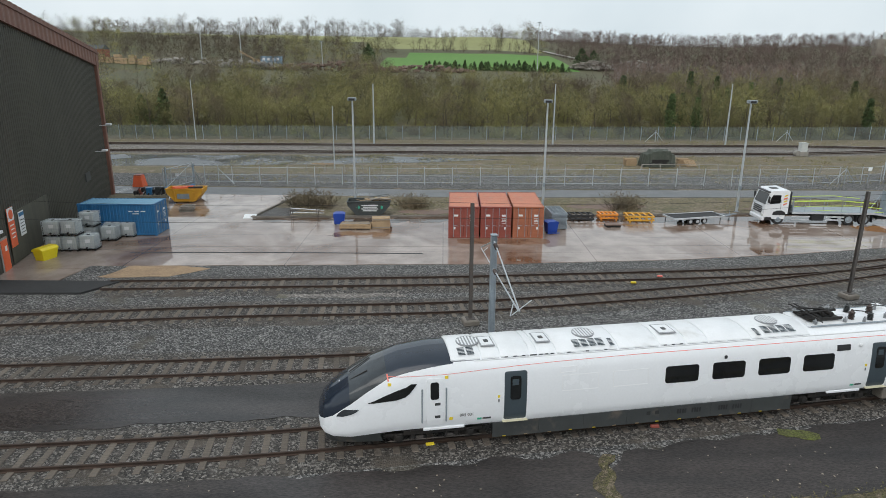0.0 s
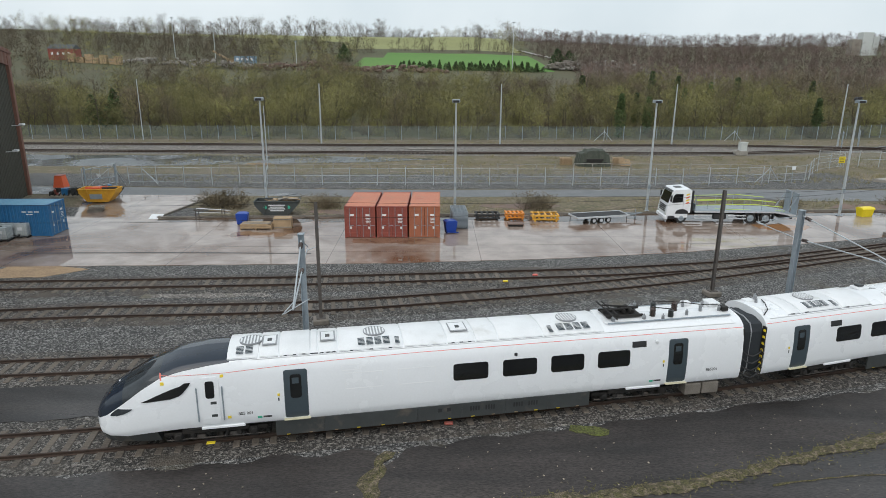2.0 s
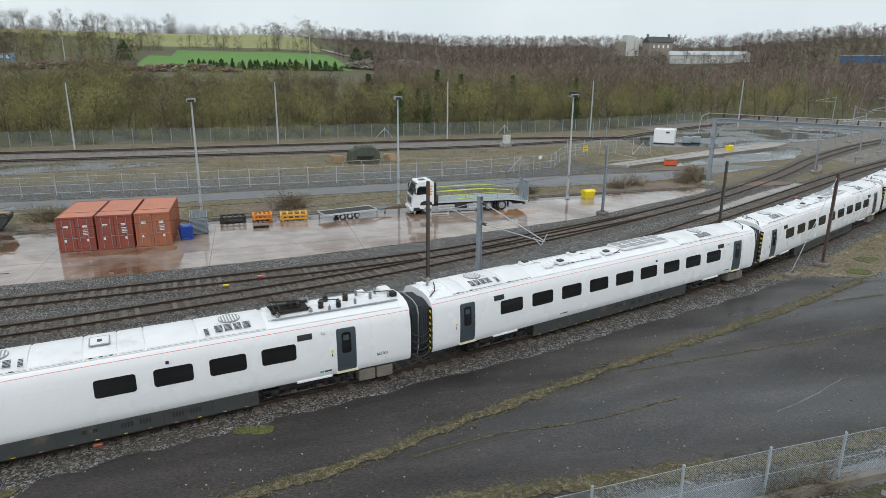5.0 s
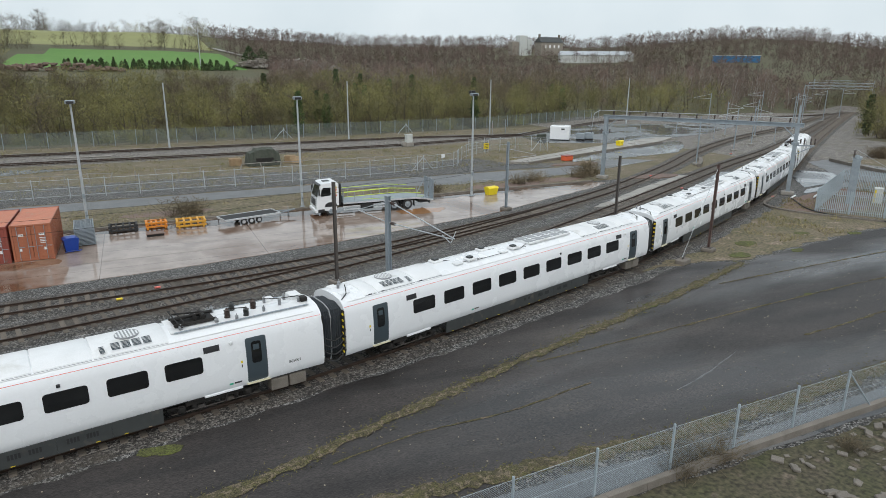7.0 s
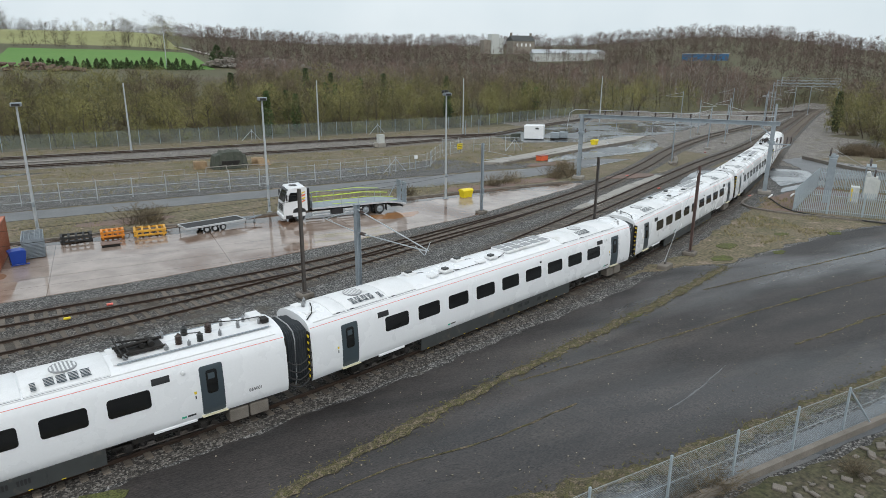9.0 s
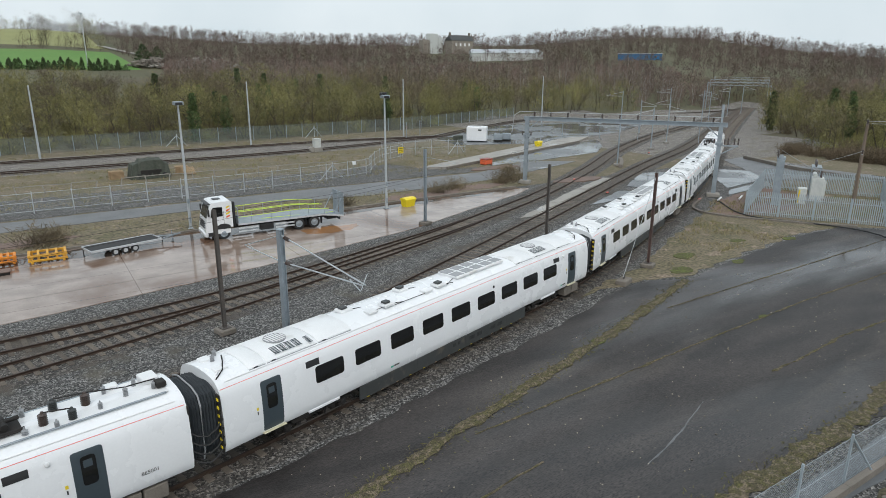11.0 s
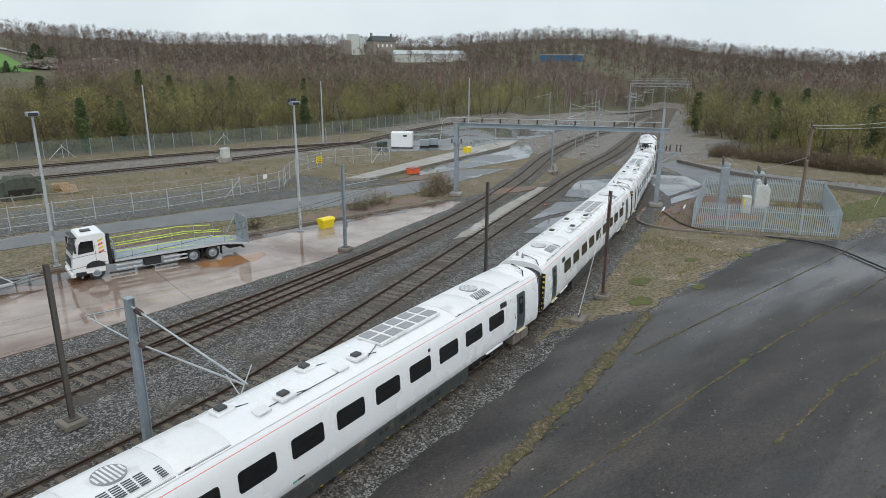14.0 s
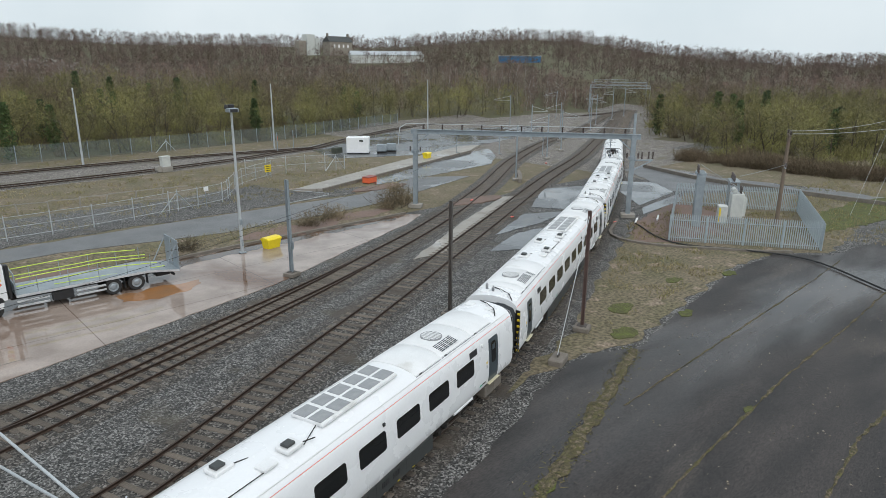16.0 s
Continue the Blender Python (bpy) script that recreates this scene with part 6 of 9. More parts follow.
grit_bin(89.6, 86.6, 0.32, 20, 1.3, YPLASTIC, "yellow grit bin on the far loading strip")
rb = thing("red_bin", pose(71.3, 76.6, 0.05, 0, 0, 15), "low red steel bin on wet asphalt", "bin")
part("bin_body", Geo().box((0, 0, 0.35), (1.6, 1.0, 0.7), 0.05), SIGNRED, rb)
part("bin_rim", Geo().box((0, 0, 0.72), (1.7, 1.1, 0.08), 0.02), REDCON, rb)
sk = skip_bin(-25.8, 63.6, 3, AMBER, "amber steel skip beside the shed")
part("skip_plate", Geo().box((-0.1, -0.9, 0.6), (1.2, 0.02, 0.5), 0.01), GALV, sk)
part("skip_load", Geo().bar((-1.4, 0, 1.3), (0.6, 0.3, 1.35), 0.3, 0.2).bar((-1, -0.4, 1.3), (0.2, -0.4, 1.4), 0.3, 0.15), SIGNRED, sk)
part("skip_load", Geo().bar((0.2, 0.1, 1.3), (1.5, 0.2, 1.3), 0.4, 0.14), RUBBER, sk)
sk = skip_bin(-6.8, 57.9, 2, SKIPGREY, "dark grey skip heaped with scrap boards", 3.9, 1.7, 1.35)
for k in range(4):
    part("lettering_bar", Geo().box((0.1, -0.9, 1.05 - 0.17 * k), (1.5 - 0.25 * (k % 2), 0.02, 0.08)), SIGNWHITE, sk)
for xx in (-0.95, 1.15):
    part("recycling_mark", Geo().lathe((xx, -0.88, 0.85), [(0.16, 0), (0.16, 0.02), (0.1, 0.02)], 16, (0, -1, 0)), GREENTXT, sk)
rnd = random.Random(5)
for k in range(14):
    a = Vector((rnd.uniform(-1.5, 0.9), rnd.uniform(-0.6, 0.6), 1.3 + rnd.uniform(0, 0.35)))
    b = a + Vector((rnd.uniform(0.7, 1.9), rnd.uniform(-0.4, 0.4), rnd.uniform(-0.25, 0.3)))
    part("scrap_board", Geo().bar(a, b, rnd.choice((0.15, 0.3, 0.7)), 0.03), rnd.choice((WOOD, WOOD, GREYWOOD, SKIPGREY)), sk)


def pallet(x, y, z, rz, mat, label, w=1.2, d=1.0):
    p = thing("pallet", pose(x, y, z, 0, 0, rz), label, "pallet", "loose pallets")
    for k in range(3):
        part("bearer", Geo().box((0, -d / 2 + 0.05 + k * (d - 0.1) / 2, 0.05), (w, 0.1, 0.09), 0.008), mat, p)
    for k in range(7):
        part("deck_board", Geo().box((-w / 2 + 0.06 + k * (w - 0.12) / 6, 0, 0.11), (0.11, d, 0.022), 0.004), mat, p)
    for k in range(3):
        part("foot_board", Geo().box((-w / 2 + 0.06 + k * (w - 0.12) / 2, 0, -0.004), (0.11, d, 0.018), 0.004), mat, p)
    return p


pal = pallet(-24.2, 59.2, 0.02, 12, GREYWOOD, "grey weathered wooden pallet in a stack")
for k, r in ((1, 5), (2, 20), (3, 9)):
    copy_thing(pal, pose(-24.2 + 0.05 * k, 59.2, 0.02 + 0.135 * k, 0, 0, r))
pal2 = pallet(26.1, 90.0, 0.02, 4, WOOD, "pale wooden pallet stacked in dead grass", 1.5, 1.2)
for k in range(1, 7):
    copy_thing(pal2, pose(26.1 + 0.04 * (k % 3), 90.0, 0.02 + 0.14 * k, 0, 0, 4 + 3 * (k % 2)))
for k in range(7):
    copy_thing(pal2, pose(33.6 + 0.05 * (k % 3), 90.4 - 0.02 * k, 0.02 + 0.14 * k, 0, 0, -6 + 4 * (k % 2)))
copy_thing(pal2, pose(34.2, 89.0, 0.45, 38, 0, 10))
copy_thing(pal2, pose(-17.5, 88.5, 0.05, 0, 0, 3))
copy_thing(pal2, pose(-15.9, 88.6, 0.05, 0, 0, -4))

brd = thing("white_board", pose(-17.5, 56.6, 0.06, 12, 0, 6), "white sheet board lying on wet concrete", "board")
part("board_sheet", Geo().box((0, 0, 0.02), (1.1, 1.3, 0.03), 0.005), SIGNWHITE, brd)

cr = thing("timber_crate", pose(-7.4, 52.9, 0.03, 0, 0, 1), "low timber crate with loose boards on top", "crate")
for y in (-0.55, 0.55):
    for k in range(2):
        part("crate_board", Geo().box((0, y, 0.2 + 0.17 * k), (2.6, 0.04, 0.15), 0.008), WOOD, cr)
for x in (-1.28, 0, 1.28):
    part("crate_post", Geo().box((x, 0, 0.22), (0.08, 1.12, 0.42), 0.01), WOOD, cr)
for k in range(5):
    part("loose_plank", Geo().box((0.05 * (k % 2) - 0.1, -0.45 + 0.22 * k, 0.47 + 0.02 * (k % 2)), (2.3 + 0.2 * (k % 2), 0.18, 0.035), 0.005), GREYWOOD if k % 2 else WOOD, cr)
bx = thing("timber_box", pose(-5.3, 53.3, 0.03, 0, 0, 4), "pale plywood box on wet concrete", "box")
part("box_shell", Geo().box((0, 0, 0.45), (1.5, 0.9, 0.9), 0.01), WOOD, bx)
for z in (0.12, 0.78):
    part("box_batten", Geo().box((0, -0.46, z), (1.5, 0.03, 0.09), 0.006), GREYWOOD, bx)


def wheelie(x, y, rz, label):
    b = thing("blue_bin", pose(x, y, 0.03, 0, 0, rz), label, "wheeled bin")
    part("bin_body", Geo().add([(-.4, -.32, .12), (.4, -.32, .12), (.4, .32, .12), (-.4, .32, .12), (-.5, -.4, .95), (.5, -.4, .95), (.5, .4, .95), (-.5, .4, .95)], [(0, 3, 2, 1), (4, 5, 6, 7), (0, 1, 5, 4), (1, 2, 6, 5), (2, 3, 7, 6), (3, 0, 4, 7)]), BLUEBIN, b)
    part("bin_lid", Geo().slab([(-.52, .95), (.52, .95), (.5, 1.0), (.3, 1.08), (-.3, 1.08), (-.5, 1.0)], -.43, .43), BLUEBIN, b)
    for x0 in (-.35, .35):
        part("bin_wheel", Geo().rod((x0, -0.05, 0.1), (x0, 0.05, 0.1), 0.1, 12), RUBBER, b)
    return b


wheelie(-9.0, 54.2, 5, "royal blue wheeled bin beside the skip")
tip = wheelie(8.95, 51.75, 15, "royal blue tipping bin beside the containers")
part("tow_frame", Geo().bar((-0.5, -0.45, 0.1), (0.6, -0.45, 0.1), 0.06, 0.06), BLUEBIN, tip)
st = thing("cage_stack", pose(9.75, 54.4, 0.03, 0, 0, 3), "neat stack of galvanised mesh barrier panels", "barrier stack")
for k in range(14):
    g = Geo()
    z = 0.1 + k * 0.1
    for y in (-1.5, 1.5):
        g.box((0, y, z), (1.3, 0.05, 0.05))
    for x in (-0.65, 0.65):
        g.box((x, 0, z), (0.05, 3.0, 0.05))
    for j in range(9):
        g.box((0, -1.3 + j * 0.325, z), (1.3, 0.02, 0.02))
    for j in range(4):
        g.box((-0.5 + j * 0.33, 0, z), (0.02, 3.0, 0.02))
    part("barrier_panel", g, GALV, st)

fr = thing("handrail_frame", pose(-12.3, 56.0, 0.03, 0, 0, 2), "rusty steel handrail section lying by the kerb", "rail section")
for y in (-0.4, 0.4):
    part("post", Geo().rod((-1.2, y, 0), (-1.25, y, 1.1), 0.03, 6).rod((1.1, y, 0), (1.05, y, 1.1), 0.03, 6), RUSTMAST, fr)
    part("rail_bar", Geo().rod((-1.4, y, 0.55), (1.6, y, 0.5), 0.03, 6).rod((-1.4, y, 0.95), (1.6, y, 0.75), 0.035, 6), ALU if y > 0 else RUSTMAST, fr)
part("cross_bar", Geo().rod((-1.2, -0.4, 0.9), (-1.2, 0.4, 0.9), 0.03, 6), RUSTMAST, fr)


def steel_trestle(x, y, rz, mat, label, w=1.9, d=1.3, n=2):
    t = thing("steel_stillage", pose(x, y, 0.03, 0, 0, rz), label, "steel frame", "frames along the kerb")
    for lv in range(n):
        z = 0.1 + lv * 0.3
        for yy in (-d / 2, d / 2):
            part("side_beam", Geo().box((0, yy, z + 0.12), (w, 0.12, 0.14), 0.015), mat, t)
        for k in range(5):
            part("cross_beam", Geo().box((-w / 2 + 0.1 + k * (w - 0.2) / 4, 0, z + 0.2), (0.16, d, 0.06), 0.01), mat, t)
        for xx in (-w * 0.4, w * 0.4):
            for yy in (-d / 2, d / 2):
                part("foot", Geo().box((xx, yy, z), (0.14, 0.14, 0.16), 0.01), mat, t)
    return t


steel_trestle(14.9, 56.9, 1, ORANGE, "bright orange steel frame by the kerb", 1.7, 1.1, 2)
steel_trestle(17.6, 56.4, -1, AMBER, "amber steel stillage stack on wet concrete", 2.4, 1.5, 2)
steel_trestle(12.4, 56.6, 2, RUBBER, "black plastic pallets stacked by the kerb", 2.2, 1.2, 2)
ft = thing("flat_box", pose(14.7, 54.2, 0.03, 0, 0, 2), "flat brown steel plate on a low frame", "box")
part("plate", Geo().box((0, 0, 0.22), (1.35, 0.9, 0.06), 0.01), REDDIRT, ft)
part("plate_frame", Geo().box((0, 0, 0.1), (1.25, 0.8, 0.18), 0.02), BLACKIRON, ft)


def trailer():
    t = thing("flatbed_trailer", pose(22.4, 56.0, 0.03, 0, 0, 14.5), "low aluminium three-axle flatbed trailer", "trailer")
    part("deck", Geo().box((0, 0, 0.62), (4.9, 1.75, 0.04), 0.005), RUBBER, t, "dark anti-slip deck")
    for y in (-0.9, 0.9):
        part("side_rail", Geo().box((0, y, 0.6), (5.1, 0.06, 0.16), 0.015), ALU, t)
    for x in (-2.53, 2.53):
        part("end_rail", Geo().box((x, 0, 0.6), (0.06, 1.86, 0.16), 0.015), ALU, t)
    for x in (-0.85, -0.15, 0.55):
        for y in (-0.72, 0.72):
            w = part("wheel", Geo().lathe((x, y, 0.27), [(0.12, -0.09), (0.25, -0.1), (0.27, -0.06), (0.27, 0.06), (0.25, 0.1), (0.12, 0.09)], 16, (0, 1, 0)), RUBBER, t)
            part("rim", Geo().lathe((x, y - 0.095 if y < 0 else y + 0.095, 0.27), [(0.16, -0.01), (0.16, 0.01), (0.05, 0.02)], 12, (0, -1 if y < 0 else 1, 0)), ALU, w)
    part("drawbar", Geo().bar((2.5, -0.6, 0.5), (3.9, 0, 0.5), 0.08, 0.1).bar((2.5, 0.6, 0.5), (3.9, 0, 0.5), 0.08, 0.1).bar((3.7, 0, 0.52), (4.4, 0, 0.55), 0.1, 0.1), GALV, t)
    part("jockey_wheel", Geo().rod((3.8, 0.15, 0.1), (3.8, 0.15, 0.9), 0.03, 8).rod((3.8, 0.12, 0.1), (3.8, 0.18, 0.1), 0.1, 12), GALV, t)
    for x in (-2.6, 3.1):
        part("prop_leg", Geo().rod((x, 0.4, 0), (x, 0.4, 0.55), 0.035, 8), RUBBER, t)
    return t


trailer()


# ---- the lorry ----
def truck():
    t = thing("beavertail_lorry", pose(28.3, 56.65, 0.03, 0, 0, -1.5), "white six-wheel lorry with a low-loading steel deck", "lorry")
    W = 1.22
    side = [(0, 0.5), (0.02, 1.1), (0.12, 1.75), (0.42, 2.75), (0.62, 2.98), (1.95, 3.06), (2.1, 2.95), (2.1, 0.95), (1.92, 0.95), (1.85, 0.5)]
    g = Geo().slab(side, -W, W)
    part("cab", g, WHITE, t, "white lorry cab")
    part("windscreen", Geo().add([(0.12, -1.08, 1.78), (0.12, 1.08, 1.78), (0.42, 1.0, 2.7), (0.42, -1.0, 2.7)] + [(x - 0.02, y, z) for x, y, z in ((0.12, -1.08, 1.78), (0.12, 1.08, 1.78), (0.42, 1.0, 2.7), (0.42, -1.0, 2.7))], [(0, 1, 2, 3), (4, 7, 6, 5), (0, 4, 5, 1), (1, 5, 6, 2), (2, 6, 7, 3), (3, 7, 4, 0)]), GLASS, t)
    for sy in (-1, 1):
        part("side_window", Geo().slab([(0.42, 1.82), (1.35, 1.9), (1.35, 2.62), (0.66, 2.62), (0.52, 2.4)], sy * (W + 0.012) - 0.01, sy * (W + 0.012) + 0.01), GLASS, t)
        part("mirror", Geo().box((0.25, sy * 1.42, 2.25), (0.12, 0.22, 0.55), 0.04).rod((0.35, sy * 1.25, 2.5), (0.25, sy * 1.42, 2.45), 0.025, 6), BLACKPAINT, t)
        part("headlight", Geo().box((0.0, sy * 0.98, 0.82), (0.1, 0.36, 0.24), 0.04), TANK, t)
        part("wheel_arch", Geo().slab([(0.75, 0.85), (0.85, 1.12), (1.15, 1.26), (1.55, 1.26), (1.85, 1.12), (1.95, 0.85)], sy * W - 0.03, sy * (W + 0.02)), BLACKPAINT, t)
        part("door_line", Geo().box((1.42, sy * (W + 0.004), 1.6), (0.02, 0.01, 1.4)), SKIRT, t)
        for k in range(4):
            part("warning_chevron", Geo().add([(1.62, sy * (W + 0.008), 1.7 + 0.25 * k), (1.92, sy * (W + 0.008), 1.95 + 0.25 * k - 0.12), (1.92, sy * (W + 0.008), 2.07 + 0.25 * k - 0.12), (1.62, sy * (W + 0.008), 1.84 + 0.25 * k)], [(0, 1, 2, 3)]), SIGNRED if k % 2 == 0 else YELLOW, t)
        part("cab_step", Geo().box((0.45, sy * 1.2, 0.5), (0.6, 0.1, 0.3), 0.03), BLACKPAINT, t)
    g = Geo()
    for k in range(4):
        g.box((0.0, 0, 1.0 + 0.17 * k), (0.06, 1.6, 0.1), 0.02)
    part("grille", g, BLACKPAINT, t, "black radiator grille")
    part("bumper", Geo().box((0.03, 0, 0.48), (0.3, 2.44, 0.34), 0.06), WHITE, t)
    part("sun_visor", Geo().box((0.36, 0, 2.86), (0.3, 2.1, 0.08), 0.03), BLACKPAINT, t)
    part("roof_hatch", Geo().box((1.2, 0.1, 3.05), (0.6, 0.6, 0.06), 0.02), SKIRT, t)
    part("exhaust_stack", Geo().box((2.28, -0.9, 1.9), (0.2, 0.3, 2.0), 0.04), BLACKPAINT, t)
    part("air_intake", Geo().box((2.28, 0.7, 1.7), (0.2, 0.6, 1.6), 0.04), BLACKPAINT, t)
    # deck
    part("deck", Geo().slab([(2.5, 1.02), (9.6, 1.02), (11.5, 0.72), (11.5, 0.82), (9.6, 1.14), (2.5, 1.14)], -1.22, 1.22), GALV, t, "grey steel load deck")
    for sy in (-1, 1):
        part("side_rave", Geo().slab([(2.5, 0.98), (9.6, 0.98), (11.5, 0.70), (11.5, 0.82), (9.6, 1.12), (2.5, 1.12)], sy * 1.24 - 0.02, sy * 1.24 + 0.02), ALU, t)
        part("chassis_rail", Geo().box((6.6, sy * 0.42, 0.8), (8.6, 0.1, 0.28), 0.02), BLACKIRON, t)
        for x0, x1 in ((2.5, 4.1), (5.5, 7.1)):
            for z in (0.45, 0.72):
                part("side_guard", Geo().box(((x0 + x1) / 2, sy * 1.2, z), (x1 - x0, 0.04, 0.12), 0.01), ALU, t)
        part("tool_locker", Geo().box((4.8, sy * 1.0, 0.62), (1.1, 0.4, 0.5), 0.03), BLACKPAINT, t)
    part("headboard", Geo().box((2.52, 0, 1.7), (0.06, 2.4, 0.08), 0.01).box((2.52, 0, 2.35), (0.06, 2.4, 0.08), 0.01).box((2.52, -1.17, 1.75), (0.07, 0.07, 1.25), 0.01).box((2.52, 1.17, 1.75), (0.07, 0.07, 1.25), 0.01).box((2.52, 0, 1.42), (0.03, 2.3, 0.5)), GALV, t)
    for sy in (-1, 1):
        for z, a, e in ((1.62, 2.6, 10.2), (2.05, 2.6, 9.6)):
            part("guard_rail", Geo().rod((a, sy * 1.15, z), (e * 0.75, sy * 1.15, z + 0.12), 0.028, 8).rod((e * 0.75, sy * 1.15, z + 0.12), (e, sy * 1.15, z - 0.1), 0.028, 8), HIVIS, t, "fluorescent yellow guard rail")
        for x in (3.6, 5.2, 6.8, 8.4, 9.8):
            part("stanchion", Geo().rod((x, sy * 1.15, 1.1), (x, sy * 1.15, 2.1), 0.022, 6), GALV, t)
    part("ground_rail", Geo().rod((4.5, -0.6, 1.2), (10.8, -0.6, 1.05), 0.025, 6), HIVIS, t)
    for sy in (-0.65, 0.65):
        rp = part("loading_ramp", Geo().box((11.55, sy, 1.72), (0.08, 1.0, 2.0), 0.02), GALV, t, "raised grey steel loading ramp")
        for k in range(6):
            part("ramp_rib", Geo().box((11.62, sy, 0.95 + k * 0.32), (0.06, 1.0, 0.05), 0.01), GALV, rp)
    part("ramp_strut", Geo().rod((11.45, -1.1, 2.4), (10.7, -1.12, 1.05), 0.04, 6), GALV, t)
    part("ramp_strut", Geo().rod((11.45, 1.1, 2.4), (10.7, 1.12, 1.05), 0.04, 6), GALV, t)
    part("rear_underrun", Geo().box((11.2, 0, 0.5), (0.12, 2.2, 0.14), 0.02).box((10.6, 0, 0.6), (0.9, 1.6, 0.25), 0.04), BLACKPAINT, t)
    for x, dual in ((1.35, 0), (7.5, 1), (8.85, 1)):
        for sy in (-1, 1):
            w = part("wheel", Geo().lathe((x, sy * 1.05, 0.5), [(0.25, -0.15), (0.46, -0.16), (0.5, -0.1), (0.5, 0.1), (0.46, 0.16), (0.25, 0.15)], 24, (0, 1, 0)), RUBBER, t)
            part("rim", Geo().lathe((x, sy * 1.2, 0.5), [(0.3, -0.02), (0.3, 0.02), (0.2, 0.0), (0.12, 0.05), (0.05, 0.06)], 18, (0, sy, 0)), GALV, w)
        part("axle", Geo().rod((x, -1.0, 0.5), (x, 1.0, 0.5), 0.08, 8), BLACKIRON, t)
    for x in (8.15, 9.5):
        part("mudguard", Geo().box((x, -1.1, 0.6), (0.03, 0.4, 0.6)), BLACKPAINT, t)
    return t


truck()


# ---- lamp posts and masts ----
def lamp_post(x, y, h, label="tall pale steel lamp post with a square floodlight", tilt=0):
    p = thing("lamp_post", pose(x, y, 0.05), label, "lamp post", "yard lamp posts")
    part("post", Geo().rod((0, 0, 0), (0, 0, h), 0.13, 10, 0.075), GALVPALE, p)
    part("base_plate", Geo().box((0, 0, 0.03), (0.45, 0.45, 0.06), 0.01), GALV, p)
    part("hatch_cover", Geo().box((0, -0.12, 0.8), (0.14, 0.05, 0.5), 0.01), GALV, p)
    part("cable_box", Geo().box((0, -0.14, 2.4), (0.2, 0.12, 0.4), 0.02), GALV, p)
    hd = part("lamp_head", Geo().box((0, -0.15, h + 0.12), (0.75, 0.6, 0.28), 0.04), GALV, p, "square floodlight head")
    part("lamp_glass", Geo().box((0, -0.46, h + 0.1), (0.55, 0.02, 0.2), 0.01), BLACKPAINT, hd)
    return p


for x, y, h in ((-8.4, 60.2, 10.2), (9.6, 60.8, 10.1), (28.1, 60.2, 10.2)):
    lamp_post(x, y, h)
lp = lamp_post(45.8, 58.5, 10.4, "tall pale steel lamp post with several floodlights and a camera")
part("extra_head", Geo().box((0.15, 0.3, 10.75), (0.4, 0.3, 0.3), 0.04), BLACKPAINT, lp)
part("dome_camera", Geo().lathe((-0.3, 0.1, 10.6), [(0.12, 0), (0.16, 0.1), (0.12, 0.25), (0.04, 0.32)], 10), BLACKPAINT, lp)


def plain_pole(x, y, h, r=0.16):
    p = thing("concrete_pole", pose(x, y, 0), "slender pale concrete pole by the back fence", "pole", "poles along the fence")
    part("pole_shaft", Geo().rod((0, 0, 0), (0, 0, h), r, 8, r * 0.55), GALVPALE, p)
    part("pole_band", Geo().rod((0, 0, h * 0.45), (0, 0, h * 0.45 + 0.15), r * 1.05, 8), GALV, p)
    return p


for x, y, h in ((-12.2, 113.4, 10.2), (19.1, 113.4, 10.35), (49.8, 114.4, 10.5), (79, 113.4, 10.7), (122, 122.5, 10.8)):
    plain_pole(x, y, h)
plain_pole(-45, 117.5, 10.6, 0.1)
plain_pole(-14.4, 84.5, 8.2, 0.09)


def mast(x, y, h, mat, label, plinth=True, w=0.175, lean=0.0, turn=0.0):
    m = thing("catenary_mast", pose(x, y, 0, 0, 0, turn), label, "catenary mast", "masts along the tracks")
    if plinth:
        part("mast_plinth", Geo().box((0, 0, 0.15), (0.85, 0.85, 0.3), 0.05), KERB, m, "mossy concrete foundation block")
        part("foot_plate", Geo().box((0, 0, 0.32), (0.5, 0.5, 0.04), 0.006), RUSTMAST, m)
    part("column", Geo().hbeam((0, 0, 0.1), (lean, 0, h), w, 0.022), mat, m)
    return m


DARK = "dark rusted steel H-section mast on a concrete block"
mast(1.5, 32.3, 6.65, RUSTMAST, DARK, turn=12)
mast(24.65, 36.75, 6.55, RUSTMAST, DARK, turn=15)
mast(48.6, 38.9, 6.65, RUSTMAST, DARK, turn=25)
MASTRED = material("reddish_brown_paint", (0.125, 0.075, 0.065), (0.09, 0.06, 0.052), 1.2, 0.7, grain=0.2)
wm = mast(52.4, 32.6, 6.6, MASTRED, "reddish brown steel mast with a guy wire", turn=22)
gb = thing("anchor_block", pose(48.3, 31.1, -0.12, 0, 0, 20), "concrete guy wire anchor block", "anchor block")
part("block", Geo().box((0, 0, 0.22), (1.15, 0.7, 0.44), 0.05), KERB, gb)
part("anchor_eye", Geo().box((0, 0, 0.5), (0.3, 0.06, 0.2), 0.01), RUSTMAST, gb)
gw = thing("guy_wire", Matrix(), "thin steel guy wire to an anchor block", "guy wire")
part("wire_rope", Geo().rod((48.1, 31.0, 0.5), (52.3, 32.55, 6.3), 0.018, 5), GALVPALE, gw)


